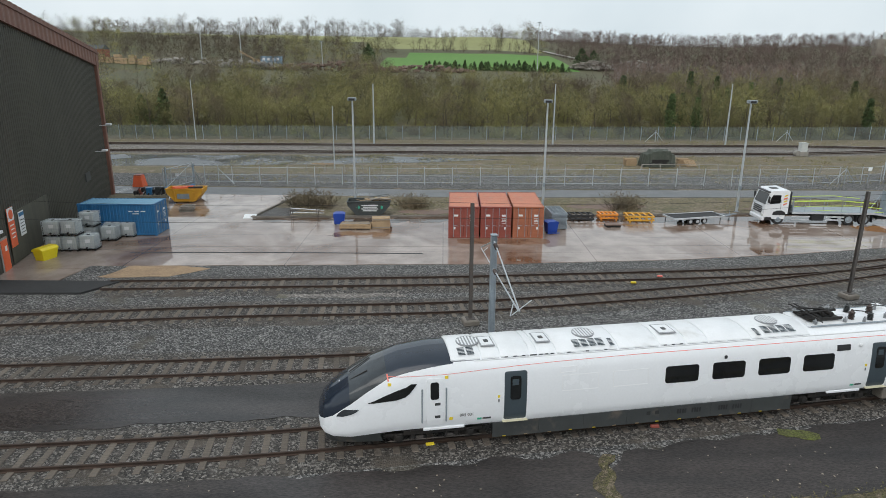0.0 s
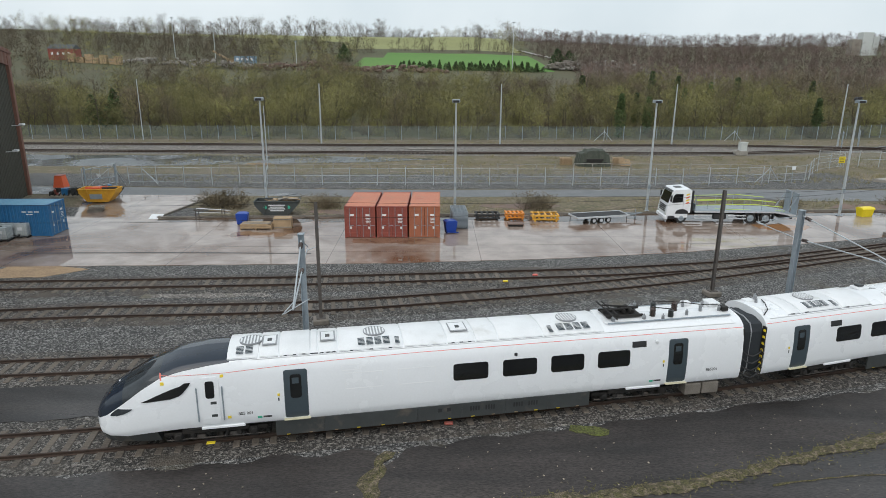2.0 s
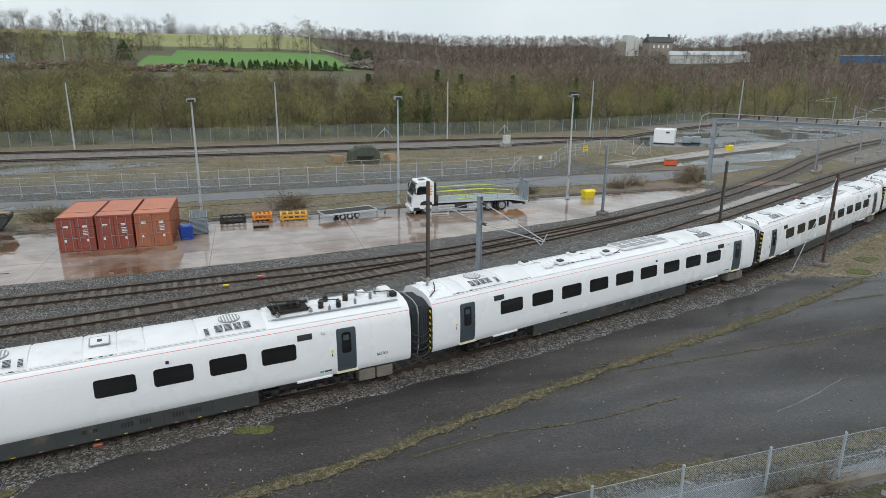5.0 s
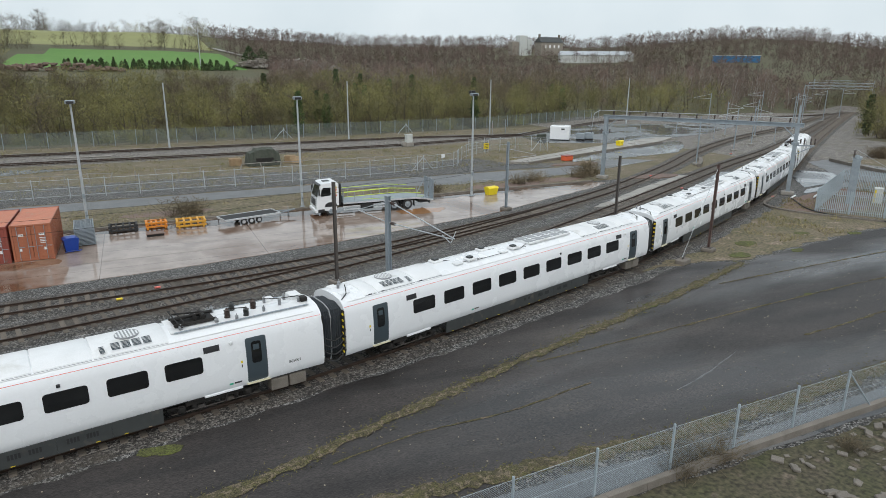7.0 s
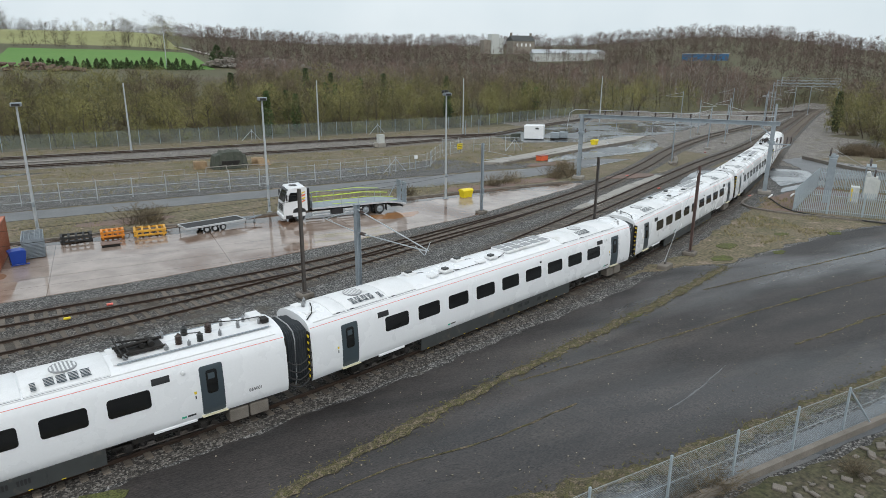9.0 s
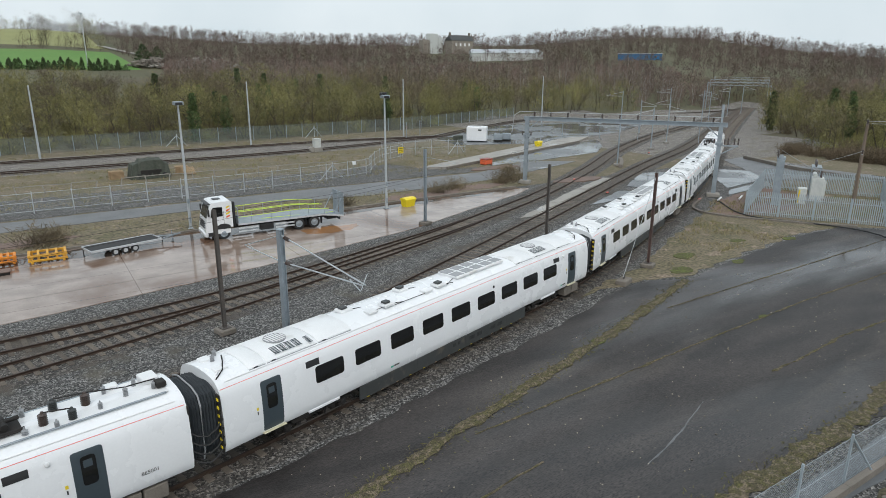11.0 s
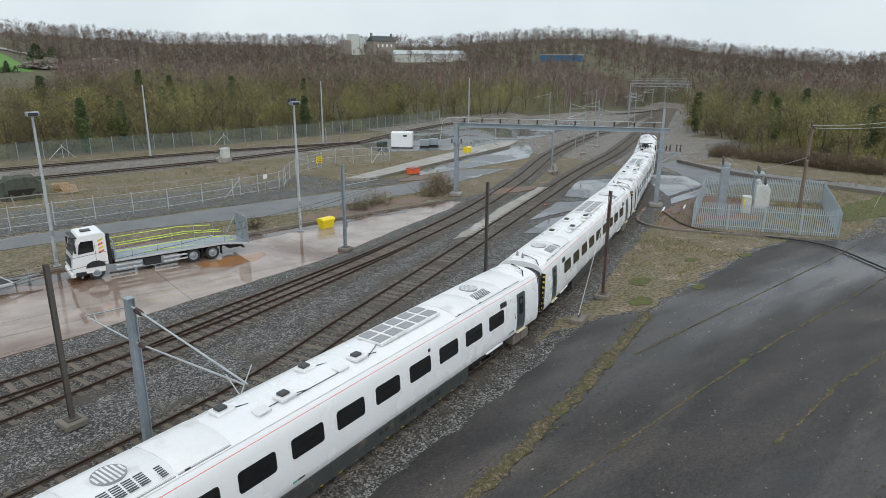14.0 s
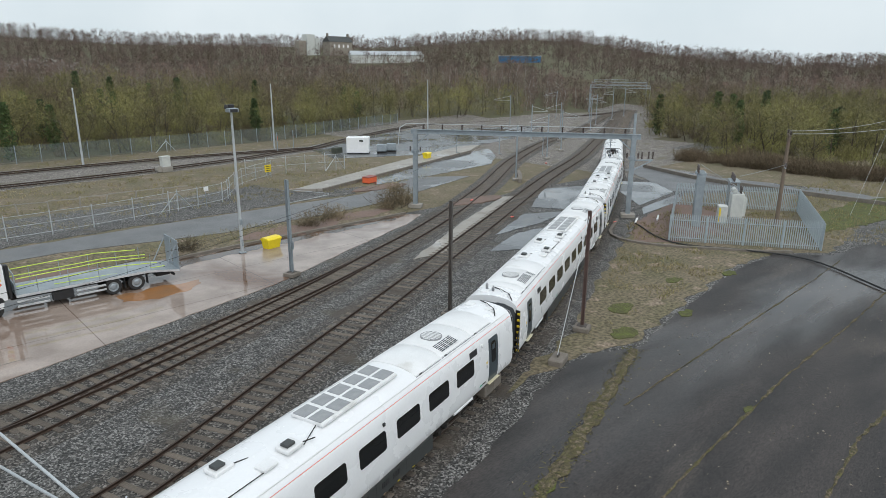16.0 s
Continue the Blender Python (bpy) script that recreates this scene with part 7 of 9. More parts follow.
def cantilever_mast(x, y, h, turn, reach, tip, label):
    """Galvanised mast between two tracks; the long arm reaches out along its own +x, a short one along -x."""
    m = mast(x, y, h, GALV, label, False, 0.24, turn=turn)
    part("mast_plinth", Geo().box((0, 0, 0.1), (0.9, 0.9, 0.3), 0.05), CONC, m)
    arm = part("cantilever_arm", Geo().rod((0.1, 0, h - 0.25), (reach, 0, tip), 0.03, 8), GALVPALE, m, "pale cantilever tube")
    part("brace_tube", Geo().rod((0.1, 0, h - 1.45), (reach - 0.15, 0, tip - 0.05), 0.03, 8), GALVPALE, m)
    part("steady_arm", Geo().rod((reach - 0.9, 0, tip + 0.02), (reach + 0.1, -0.35, tip - 0.12), 0.02, 6).rod((reach + 0.1, -0.3, tip - 0.1), (reach - 0.5, 0.55, tip + 0.2), 0.018, 6), GALVPALE, m)
    for z0, z1 in ((h - 0.25, tip), (h - 1.45, tip - 0.05)):
        g = Geo()
        dz = (z1 - z0) / reach
        for k in range(5):
            g.lathe((0.32 + 0.07 * k, 0, z0 + dz * (0.32 + 0.07 * k)), [(0.05, -0.02), (0.09, 0), (0.05, 0.02)], 8, (1, 0, dz))
        part("insulator", g, INSULATOR, arm)
    back = part("back_arm", Geo().rod((-0.1, 0, h - 0.3), (-2.9, 0.0, 5.4), 0.025, 6).rod((-0.1, 0, h - 1.45), (-2.8, 0.0, 5.38), 0.025, 6), GALVPALE, m, "pale short cantilever tube")
    part("back_steady", Geo().rod((-2.2, 0, 5.4), (-3.1, 0.35, 5.3), 0.018, 6), GALVPALE, back)
    part("mast_cap", Geo().box((0, 0, h), (0.28, 0.28, 0.05), 0.01), GALV, m)
    return m


cantilever_mast(2.1, 25.6, 6.75, -83, 4.75, 5.25, "galvanised catenary mast with folded cantilever arms")
cantilever_mast(25.95, 30.9, 6.65, -74.5, 5.4, 5.4, "galvanised catenary mast reaching over the siding")
gp = mast(45.7, 51.2, 6.55, GALV, "grey galvanised mast at the yard edge", True, 0.2, turn=20)
part("registration_arm", Geo().rod((0, 0, 5.9), (3.6, -0.6, 5.1), 0.022, 6).rod((0, 0, 5.0), (3.6, -0.6, 5.0), 0.022, 6), GALVPALE, gp)
part("signal_box", Geo().box((0.12, 0, 2.1), (0.3, 0.2, 0.5), 0.02), GALV, gp)


def portal():
    p = thing("catenary_portal", Matrix(), "galvanised steel portal spanning the tracks with insulators", "portal gantry")
    a, b = Vector((66.2, 62.2, 0)), Vector((78.3, 45.6, 0))
    d = (b - a).normalized()
    ang = math.atan2(d.y, d.x)
    for q in (a, b):
        lg = part("leg", Geo().hbeam((q.x, q.y, 0.2), (q.x, q.y, 7.7), 0.42, 0.03, ang), GALV, p, "galvanised portal leg")
        part("foot", Geo().box((q.x, q.y, 0.2), (1.3, 1.1, 0.4), 0.05, Matrix.Rotation(ang, 3, "Z")), CONC, lg)
        part("leg_plate", Geo().box((q.x, q.y, 5.6), (0.6, 0.5, 0.3), 0.02), GALV, lg)
        for s in (-0.5, 0.5):
            insulator_at(lg, q + Vector((d.x * s, d.y * s, 5.6)))
    g = Geo()
    for z in (7.35, 7.75):
        g.bar(a - d * 0.4 + Vector((0, 0, z)), b + d * 0.6 + Vector((0, 0, z)), 0.35, 0.05)
    g.bar(a - d * 0.4 + Vector((0, 0, 7.55)), b + d * 0.6 + Vector((0, 0, 7.55)), 0.03, 0.36)
    part("beam", g, GALV, p, "galvanised cross beam")
    ln = (b - a).length
    for k in range(11):
        q = a + d * (0.8 + (ln - 1.6) * k / 10)
        insulator_at(p, q + Vector((0, 0, 7.78)))
        if k % 2 == 0:
            insulator_at(p, q + Vector((0.25, 0.2, 7.78)))
    for k in (2, 4, 6, 9):
        q = a + d * (ln * k / 10)
        part("drop_tube", Geo().rod(q + Vector((0, 0, 7.4)), q + Vector((0, 0, 5.6)), 0.035, 6).rod(q + Vector((0, 0, 5.7)), q + Vector((1.6, 1.0, 5.3)), 0.025, 6), GALV, p)
    for q, s in ((a, 1), (b, -1)):
        part("knee_brace", Geo().bar(q + Vector((0, 0, 6.2)), q + d * (1.4 * s) + Vector((0, 0, 7.4)), 0.1, 0.1), GALV, p)
    part("top_busbar", Geo().rod(a + Vector((-0.6, 0.6, 8.3)), b + Vector((0, 0, 8.3)), 0.03, 6), GALVPALE, p)
    part("drop_conductor", Geo().rod(a + Vector((-0.6, 0.6, 8.3)), a + Vector((-1.2, 0.9, 7.9)), 0.03, 6).rod(a + Vector((-1.2, 0.9, 7.9)), a + Vector((-1.4, 1.0, 5.9)), 0.03, 6), GALVPALE, p)
    part("leg_bracket", Geo().bar(b + Vector((0, 0, 5.4)), b + Vector((1.5, -1.2, 5.4)), 0.12, 0.12).bar(b + Vector((1.5, -1.2, 5.4)), b + Vector((0, 0, 4.4)), 0.08, 0.08), GALV, p)
    for s in (0.7, 1.2, 1.5):
        insulator_at(p, b + Vector((s, -0.8 * s, 5.5)), 0.7)
    part("upper_post", Geo().hbeam(b + Vector((0.3, 0.2, 7.7)), b + Vector((0.35, 0.25, 9.6)), 0.2, 0.02), GALV, p)


def insulator_at(parent, q, h=0.5):
    prof = [(0.03, 0)]
    for k in range(5):
        prof += [(0.1, h * (k + 0.4) / 5), (0.055, h * (k + 0.9) / 5)]
    return part("insulator", Geo().lathe(q, prof, 8), INSULATOR, parent)


portal()


def far_mast(x, y, h, arm, turn):
    m = thing("catenary_mast", pose(x, y, 0, 0, 0, turn), "slim grey catenary mast with a cantilever arm", "catenary mast", "masts along the tracks")
    part("column", Geo().rod((0, 0, 0), (0, 0, h), 0.1, 6), GALV, m)
    part("foot_block", Geo().box((0, 0, 0.15), (0.8, 0.8, 0.3), 0.05), CONC, m)
    part("cantilever_arm", Geo().rod((0, 0, h - 0.3), (arm, 0, h - 1.1), 0.035, 6).rod((0, 0, h - 1.3), (arm, 0, h - 1.2), 0.035, 6), GALVPALE, m)
    return m


for x, y, h, arm, tn in ((86, 66, 6.8, -3.2, -30), (104.4, 75.5, 6.8, -3, -30), (114, 80, 6.8, 3, -30), (122, 93, 6.8, 3, -60), (127, 90, 7.2, -3, -30), (146, 96, 7.5, 3, -60), (160, 104, 7.5, -3, -30), (163, 108, 7.5, 3, -50), (178, 111, 8, -3, -30), (192, 116, 8, 3, -50), (140, 114, 7.5, -4, -30), (168, 122, 7.5, -4, -30)):
    far_mast(x, y, h, arm, tn)


def lattice_gantry(x, y, turn, w, h):
    p = thing("lattice_gantry", pose(x, y, 0, 0, 0, turn), "grey lattice gantry far down the line", "portal gantry")
    for s in (-w / 2, w / 2):
        part("leg", Geo().rod((s, -0.3, 0), (s, -0.3, h), 0.09, 6).rod((s, 0.3, 0), (s, 0.3, h), 0.09, 6), GALV, p)
    g = Geo()
    for z in (h - 1.0, h - 0.2):
        for yy in (-0.3, 0.3):
            g.rod((-w / 2, yy, z), (w / 2, yy, z), 0.07, 6)
    n = 9
    for k in range(n):
        g.rod((-w / 2 + w * k / n, -0.3, h - 1.0 if k % 2 else h - 0.2), (-w / 2 + w * (k + 1) / n, -0.3, h - 0.2 if k % 2 else h - 1.0), 0.04, 5)
    part("truss_beam", g, GALV, p)


lattice_gantry(205, 126, -62, 18, 8.5)
lattice_gantry(222, 137, -62, 18, 9.0)
lattice_gantry(240, 148, -62, 18, 9.5)


def wire(pts, r, label, group="overhead wires", mat=None):
    w = thing("overhead_wire", Matrix(), label, "wire", group)
    g, strand = Geo(), []
    for (a, b), sag in zip(zip(pts, pts[1:]), [0.012] * len(pts)):
        a, b = Vector(a), Vector(b)
        n = 8
        for k in range(n + 1):
            u = k / n
            strand.append(a.lerp(b, u) - Vector((0, 0, sag * (b - a).length * 4 * u * (1 - u))) + Vector((0, 0, 0.0005 * len(strand))))
    part("conductor", g.tube([p for k, p in enumerate(strand) if k == 0 or (p - strand[k - 1]).length > 0.02], r, 5), mat or BLACKIRON, w)
    return w


wire([(-30, 33.2, 5.7), (1.5, 34.6, 5.3), (27.0, 40.6, 5.2), (47, 48.6, 5.1)], 0.010, "thin dark catenary wire over the siding")
wire([(-30, 38.0, 5.6), (0.6, 39.3, 5.2), (30, 43.4, 5.1), (47, 49.0, 5.1), (66.5, 58, 5.6)], 0.010, "thin dark catenary wire over the curved siding")
wire([(69, 59, 7.4), (86, 66, 6.2), (104.4, 75.5, 6.2), (127, 90, 6.6), (160, 104, 7)], 0.014, "grey catenary wire along the far tracks")
wire([(76, 49, 7.4), (114, 78, 6.2), (146, 96, 7), (178, 111, 7.4)], 0.014, "grey catenary wire above the train's far end")
wire([(72, 54, 7.4), (104, 74, 6.2), (146, 96, 7), (192, 116, 7.4)], 0.014, "grey catenary wire between far masts")


# ---- transformer compound ----
def palisade(name, pts, h, label, mat, bays=2.75):
    f = thing(name, Matrix(), label, "fence")
    pale = Geo().box((0, 0, h / 2), (0.075, 0.02, h), 0.004)
    pale.add([(-0.037, -0.01, h), (0.037, -0.01, h), (0, 0, h + 0.08), (-0.037, 0.01, h), (0.037, 0.01, h)], [(0, 1, 2), (4, 3, 2), (0, 2, 3), (1, 4, 2)])
    pm = mesh_of("pale", pale, mat)
    for (ax, ay), (bx, by) in zip(pts, pts[1:]):
        a, b = Vector((ax, ay, 0)), Vector((bx, by, 0))
        d = b - a
        ln = d.length
        d.normalize()
        ang = math.atan2(d.y, d.x)
        for z in (0.35, h - 0.4):
            part("rail", Geo().bar(a + Vector((0, 0, z)), b + Vector((0, 0, z)), 0.05, 0.06), mat, f)
        n = max(1, round(ln / bays))
        for k in range(n + 1):
            q = a + d * (ln * k / n)
            part("post", Geo().box((q.x, q.y, h / 2), (0.1, 0.06, h), 0.006, Matrix.Rotation(ang, 3, "Z")), mat, f)
        n = int(ln / 0.155)
        for k in range(n):
            q = a + d * (0.08 + ln * k / n)
            ob = new("pale", pm)
            ob.parent = f
            ob.matrix_basis = Matrix.Translation((q.x - d.y * 0.04, q.y + d.x * 0.04, 0.05)) @ Matrix.Rotation(ang, 4, "Z")
    return f


PALISADE = material("galvanised_palisade", (0.40, 0.46, 0.50), (0.33, 0.385, 0.42), 0.8, 0.55, metal=0.2, grain=0.1)
palisade("palisade_fence", [(73.2, 38.7), (79.3, 29.2), (93.0, 35.6), (87.2, 45.4), (73.2, 38.7)], 2.2, "galvanised steel palisade fence round the compound", PALISADE)

tc = thing("switch_column", pose(79.8, 39.6, 0, 0, 0, 30), "grey steel high-voltage switch column with insulators", "switchgear")
part("column", Geo().box((0, 0, 2.3), (0.7, 0.7, 4.6), 0.04).box((0.6, 0.2, 2.0), (0.3, 0.3, 4.0), 0.03), GALV, tc)
part("switch_head", Geo().rod((-0.3, 0, 4.9), (1.6, 0.2, 4.6), 0.22, 12).box((0.3, 0, 4.7), (1.0, 0.8, 0.3), 0.05), GALV, tc)
for x in (-0.4, 0.1, 0.6):
    insulator_at(tc, Vector((x, 0.3, 4.8)), 0.7)
tf = thing("transformer", pose(84.6, 38.2, 0, 0, 0, 30), "pale grey oil transformer with black bushings", "transformer")
part("transformer_tank", Geo().box((0, 0, 1.5), (1.3, 1.1, 2.2), 0.05), TANK, tf)
for k in range(5):
    part("cooling_fin", Geo().box((-0.5 + 0.25 * k, -0.65, 1.4), (0.06, 0.25, 1.7), 0.01), TANK, tf)
part("transformer_plinth", Geo().box((0, 0, 0.2), (1.7, 1.5, 0.4), 0.04), CONC, tf)
part("conservator", Geo().rod((-0.6, 0.3, 2.85), (0.7, 0.3, 2.85), 0.2, 12), TANK, tf)
for x in (-0.35, 0.0, 0.35):
    insulator_at(tf, Vector((x, -0.25, 2.6)), 0.65)
kc = thing("control_kiosk", pose(82.9, 38.7, 0, 0, 0, 30), "cream control kiosk with a yellow door edge", "cabinet")
part("kiosk_body", Geo().box((0, 0, 0.8), (1.1, 0.8, 1.6), 0.03), TANK, kc)
part("kiosk_edge", Geo().box((-0.57, 0.25, 0.8), (0.04, 0.14, 1.3), 0.01), YELLOW, kc)
lf = thing("lattice_support", pose(86.4, 39.4, 0, 0, 0, 30), "grey lattice frame carrying black insulators", "support frame")
g = Geo()
for x in (-0.5, 0.5):
    for y in (-0.4, 0.4):
        g.box((x, y, 1.7), (0.07, 0.07, 3.4))
for k in range(5):
    g.bar((-0.5, -0.4, 0.3 + 0.6 * k), (0.5, -0.4, 0.9 + 0.6 * k), 0.04, 0.04)
    g.bar((0.5, 0.4, 0.3 + 0.6 * k), (-0.5, 0.4, 0.9 + 0.6 * k), 0.04, 0.04)
g.box((0, 0, 3.4), (2.4, 0.9, 0.08))
part("lattice_frame", g, GALV, lf)
for x in (-1.0, -0.6, -0.2, 0.2, 0.6, 1.0):
    insulator_at(lf, Vector((x, 0.1, 3.45)), 0.6)

wp = thing("timber_pole", pose(84.8, 34.6, 0, 0, 0, 25), "weathered timber power pole with crossarms", "power pole")
part("pole_shaft", Geo().rod((0, 0, 0), (0, 0, 8.3), 0.19, 10, 0.13), POLEWOOD, wp)
part("crossarm", Geo().box((0.1, 0, 8.15), (2.3, 0.12, 0.14), 0.01), POLEWOOD, wp)
part("lower_crossarm", Geo().box((0, 0, 5.4), (1.7, 0.1, 0.1), 0.01), GALV, wp)
for x in (-0.9, 0.95, 1.15):
    insulator_at(wp, Vector((x, 0, 8.2)), 0.35)
for x in (-0.75, 0.75):
    insulator_at(wp, Vector((x, 0, 5.4)), 0.45)
wire([(85.8, 35.1, 8.4), (115, 34, 8.0), (150, 30, 8.0)], 0.022, "pale power line leaving the timber pole", "power lines", GALVPALE)
wire([(85.6, 34.6, 8.2), (115, 31, 7.8), (150, 25, 8.0)], 0.022, "pale power line leaving the timber pole", "power lines", GALVPALE)
wire([(85.5, 34.9, 5.6), (85.3, 34.8, 8.2)], 0.02, "short jumper wire on the pole", "power lines", GALVPALE)
wire([(84.1, 34.3, 5.7), (85.6, 38.6, 4.0)], 0.02, "drooping wire down to the compound", "power lines", GALVPALE)
wire([(80.0, 39.8, 5.5), (84.4, 38.2, 3.2)], 0.02, "drooping wire between switchgear", "power lines", GALVPALE)
for k in range(4):
    wire([(95 + 1.4 * k, 31.5 - 1.2 * k, 0.1), (112 + k, 33 - 1.5 * k, 9.5)], 0.014, "pale stay wire rising from the turf", "power lines", GALVPALE)
ca = thing("ground_cable", Matrix(), "black cable lying across the waste ground", "cable")
g = Geo()
pts = smooth_line([(76.3, 43.6), (72.6, 38.0), (74.6, 33.2), (75.6, 29.0), (72.8, 24.4), (70, 21)], 1.0)
g.tube([(a.x, a.y, 0.14) for a in pts], 0.06, 6)
part("cable_sheath", g, RUBBER, ca)


# ---- fences ----
def post_fence(name, pts, h, spacing, post_mat, mesh_mat, label, r=0.05, rails=(), concrete=False):
    f = thing(name, Matrix(), label, "fence")
    line = smooth_line(pts, spacing)
    for p in line:
        lean = random.uniform(-0.03, 0.03)
        part("post", Geo().rod((p.x, p.y, 0), (p.x + lean, p.y, h + 0.1), r, 6), post_mat, f)
    for a, b in zip(line, line[1:]):
        g = Geo().add([(a.x, a.y, 0.05), (b.x, b.y, 0.05), (b.x, b.y, h), (a.x, a.y, h)], [(0, 1, 2, 3)])
        part("mesh_panel", g, mesh_mat, f)
        for z in rails:
            part("line_wire", Geo().rod((a.x, a.y, z), (b.x, b.y, z), 0.018, 4), post_mat, f)
    return f


post_fence("boundary_fence", [(-150, 117.5), (-59, 118), (1.5, 119.6), (40, 121.2), (65, 122.2), (88, 125.5), (105, 131.5), (126, 138)], 2.5, 3.0, GALV, MESHFAR, "grey-green mesh boundary fence along the woodland", 0.06)
post_fence("chain_link_fence", [(-27.5, 73.4), (1, 73.5), (27, 73.8), (40, 74.4), (47, 75.8), (53, 77.3), (55, 79.8), (59, 85), (64.6, 88.4)], 2.0, 3.1, GALVPALE, MESHMID, "sagging chain-link fence with pale posts", 0.045, (0.3, 1.1, 1.95))
post_fence("chain_link_fence", [(62, 90), (70, 89.0), (75.2, 87.4)], 2.2, 2.2, GALVPALE, MESHMID, "short chain-link fence by the loading strip", 0.045, (1.1, 2.1))
for x, y, s in ((48, 76.2, 1), (-26, 73.6, -1), (74.2, 88, 1), (39, 119.5, 1), (64, 121.2, 1)):
    br = thing("fence_brace", Matrix(), "slanting pale fence brace", "fence brace", "fence braces")
    part("brace_post", Geo().rod((x, y, 0), (x, y, 2.1), 0.05, 6), GALVPALE, br)
    part("brace_strut", Geo().rod((x, y, 1.8), (x - 1.9 * s, y - 0.3, 0), 0.045, 6).rod((x, y, 1.8), (x + 1.6, y + 0.5, 0), 0.045, 6), GALVPALE, br)

lr = thing("low_rail_fence", Matrix(), "broken pale post-and-rail fence in dead grass", "fence")
pts = smooth_line([(-20, 82.2), (16, 83.4), (31, 84.2), (44, 84.0), (52, 83.5)], 2.4)
rnd = random.Random(11)
for a, b in zip(pts, pts[1:]):
    part("post", Geo().box((a.x + rnd.uniform(-0.1, 0.1), a.y, 0.55), (0.12, 0.1, 1.1 + rnd.uniform(-0.3, 0.1)), 0.01, Matrix.Rotation(rnd.uniform(-0.25, 0.25), 3, "Y")), CONC, lr)
    if rnd.random() < 0.8:
        part("rail", Geo().bar((a.x, a.y, 1.02), (b.x, b.y, 1.02 + rnd.uniform(-0.15, 0.05)), 0.04, 0.09), CONC, lr)
    if rnd.random() < 0.3:
        part("rail", Geo().bar((a.x, a.y - 0.3, 0.08), (b.x, b.y - 1.0, 0.1), 0.09, 0.04), CONC, lr)

gt = thing("site_gate", pose(-30.2, 69.2, 0, 0, 0, 48), "open galvanised mesh site gate", "gate")
for x in (0, 3.2):
    part("gate_post", Geo().box((x, 0, 1.3), (0.14, 0.14, 2.6), 0.01), GALV, gt)
for z in (0.2, 1.2, 2.3):
    part("gate_bar", Geo().box((1.6, 0, z), (3.2, 0.05, 0.06), 0.006), GALV, gt)
part("gate_mesh", Geo().add([(0, 0, 0.2), (3.2, 0, 0.2), (3.2, 0, 2.3), (0, 0, 2.3)], [(0, 1, 2, 3)]), MESHMID, gt)
part("gate_brace", Geo().rod((3.2, 0, 2.2), (4.5, 0.8, 0), 0.045, 6), GALVPALE, gt)
for x, y, c in ((78, 110.6, SIGNRED), (82.2, 112.6, SIGNRED)):
    gt2 = thing("track_gate", pose(x, y, 0, 0, 0, 60), "grey track gate with a red disc", "gate", "gates over the far tracks")
    for s in (0, 2.2):
        part("gate_post", Geo().box((s, 0, 1.4), (0.12, 0.12, 2.8), 0.01), GALV, gt2)
    for z in (0.3, 1.4, 2.5):
        part("gate_bar", Geo().box((1.1, 0, z), (2.2, 0.05, 0.06), 0.006), GALV, gt2)
    part("gate_mesh", Geo().add([(0, 0, 0.3), (2.2, 0, 0.3), (2.2, 0, 2.5), (0, 0, 2.5)], [(0, 1, 2, 3)]), MESHMID, gt2)
    part("red_disc", Geo().lathe((1.1, -0.05, 1.9), [(0.38, 0), (0.38, 0.03), (0.3, 0.03)], 16, (0, -1, 0)), c, gt2)
ys = thing("yellow_notice", pose(63.9, 87.9, 0, 0, 0, 10), "yellow warning notice on the fence", "sign")
part("notice_plate", Geo().box((0, -0.1, 1.2), (1.0, 0.03, 0.9), 0.01), YELLOW, ys)
part("notice_post", Geo().rod((0, 0, 0), (0, 0, 1.7), 0.03, 6), GALV, ys)
for k in range(3):
    part("notice_text", Geo().box((0, -0.12, 1.45 - 0.25 * k), (0.7, 0.012, 0.08)), BLACKPAINT, ys)
wsn = thing("white_notice", pose(51.0, 76.6, 0, 0, 0, 12), "small white notice on the fence", "sign")
part("notice_plate", Geo().box((0, -0.1, 1.75), (0.55, 0.03, 0.45), 0.01), SIGNWHITE, wsn)
part("notice_post", Geo().rod((0, 0, 0), (0, 0, 2), 0.03, 6), GALV, wsn)


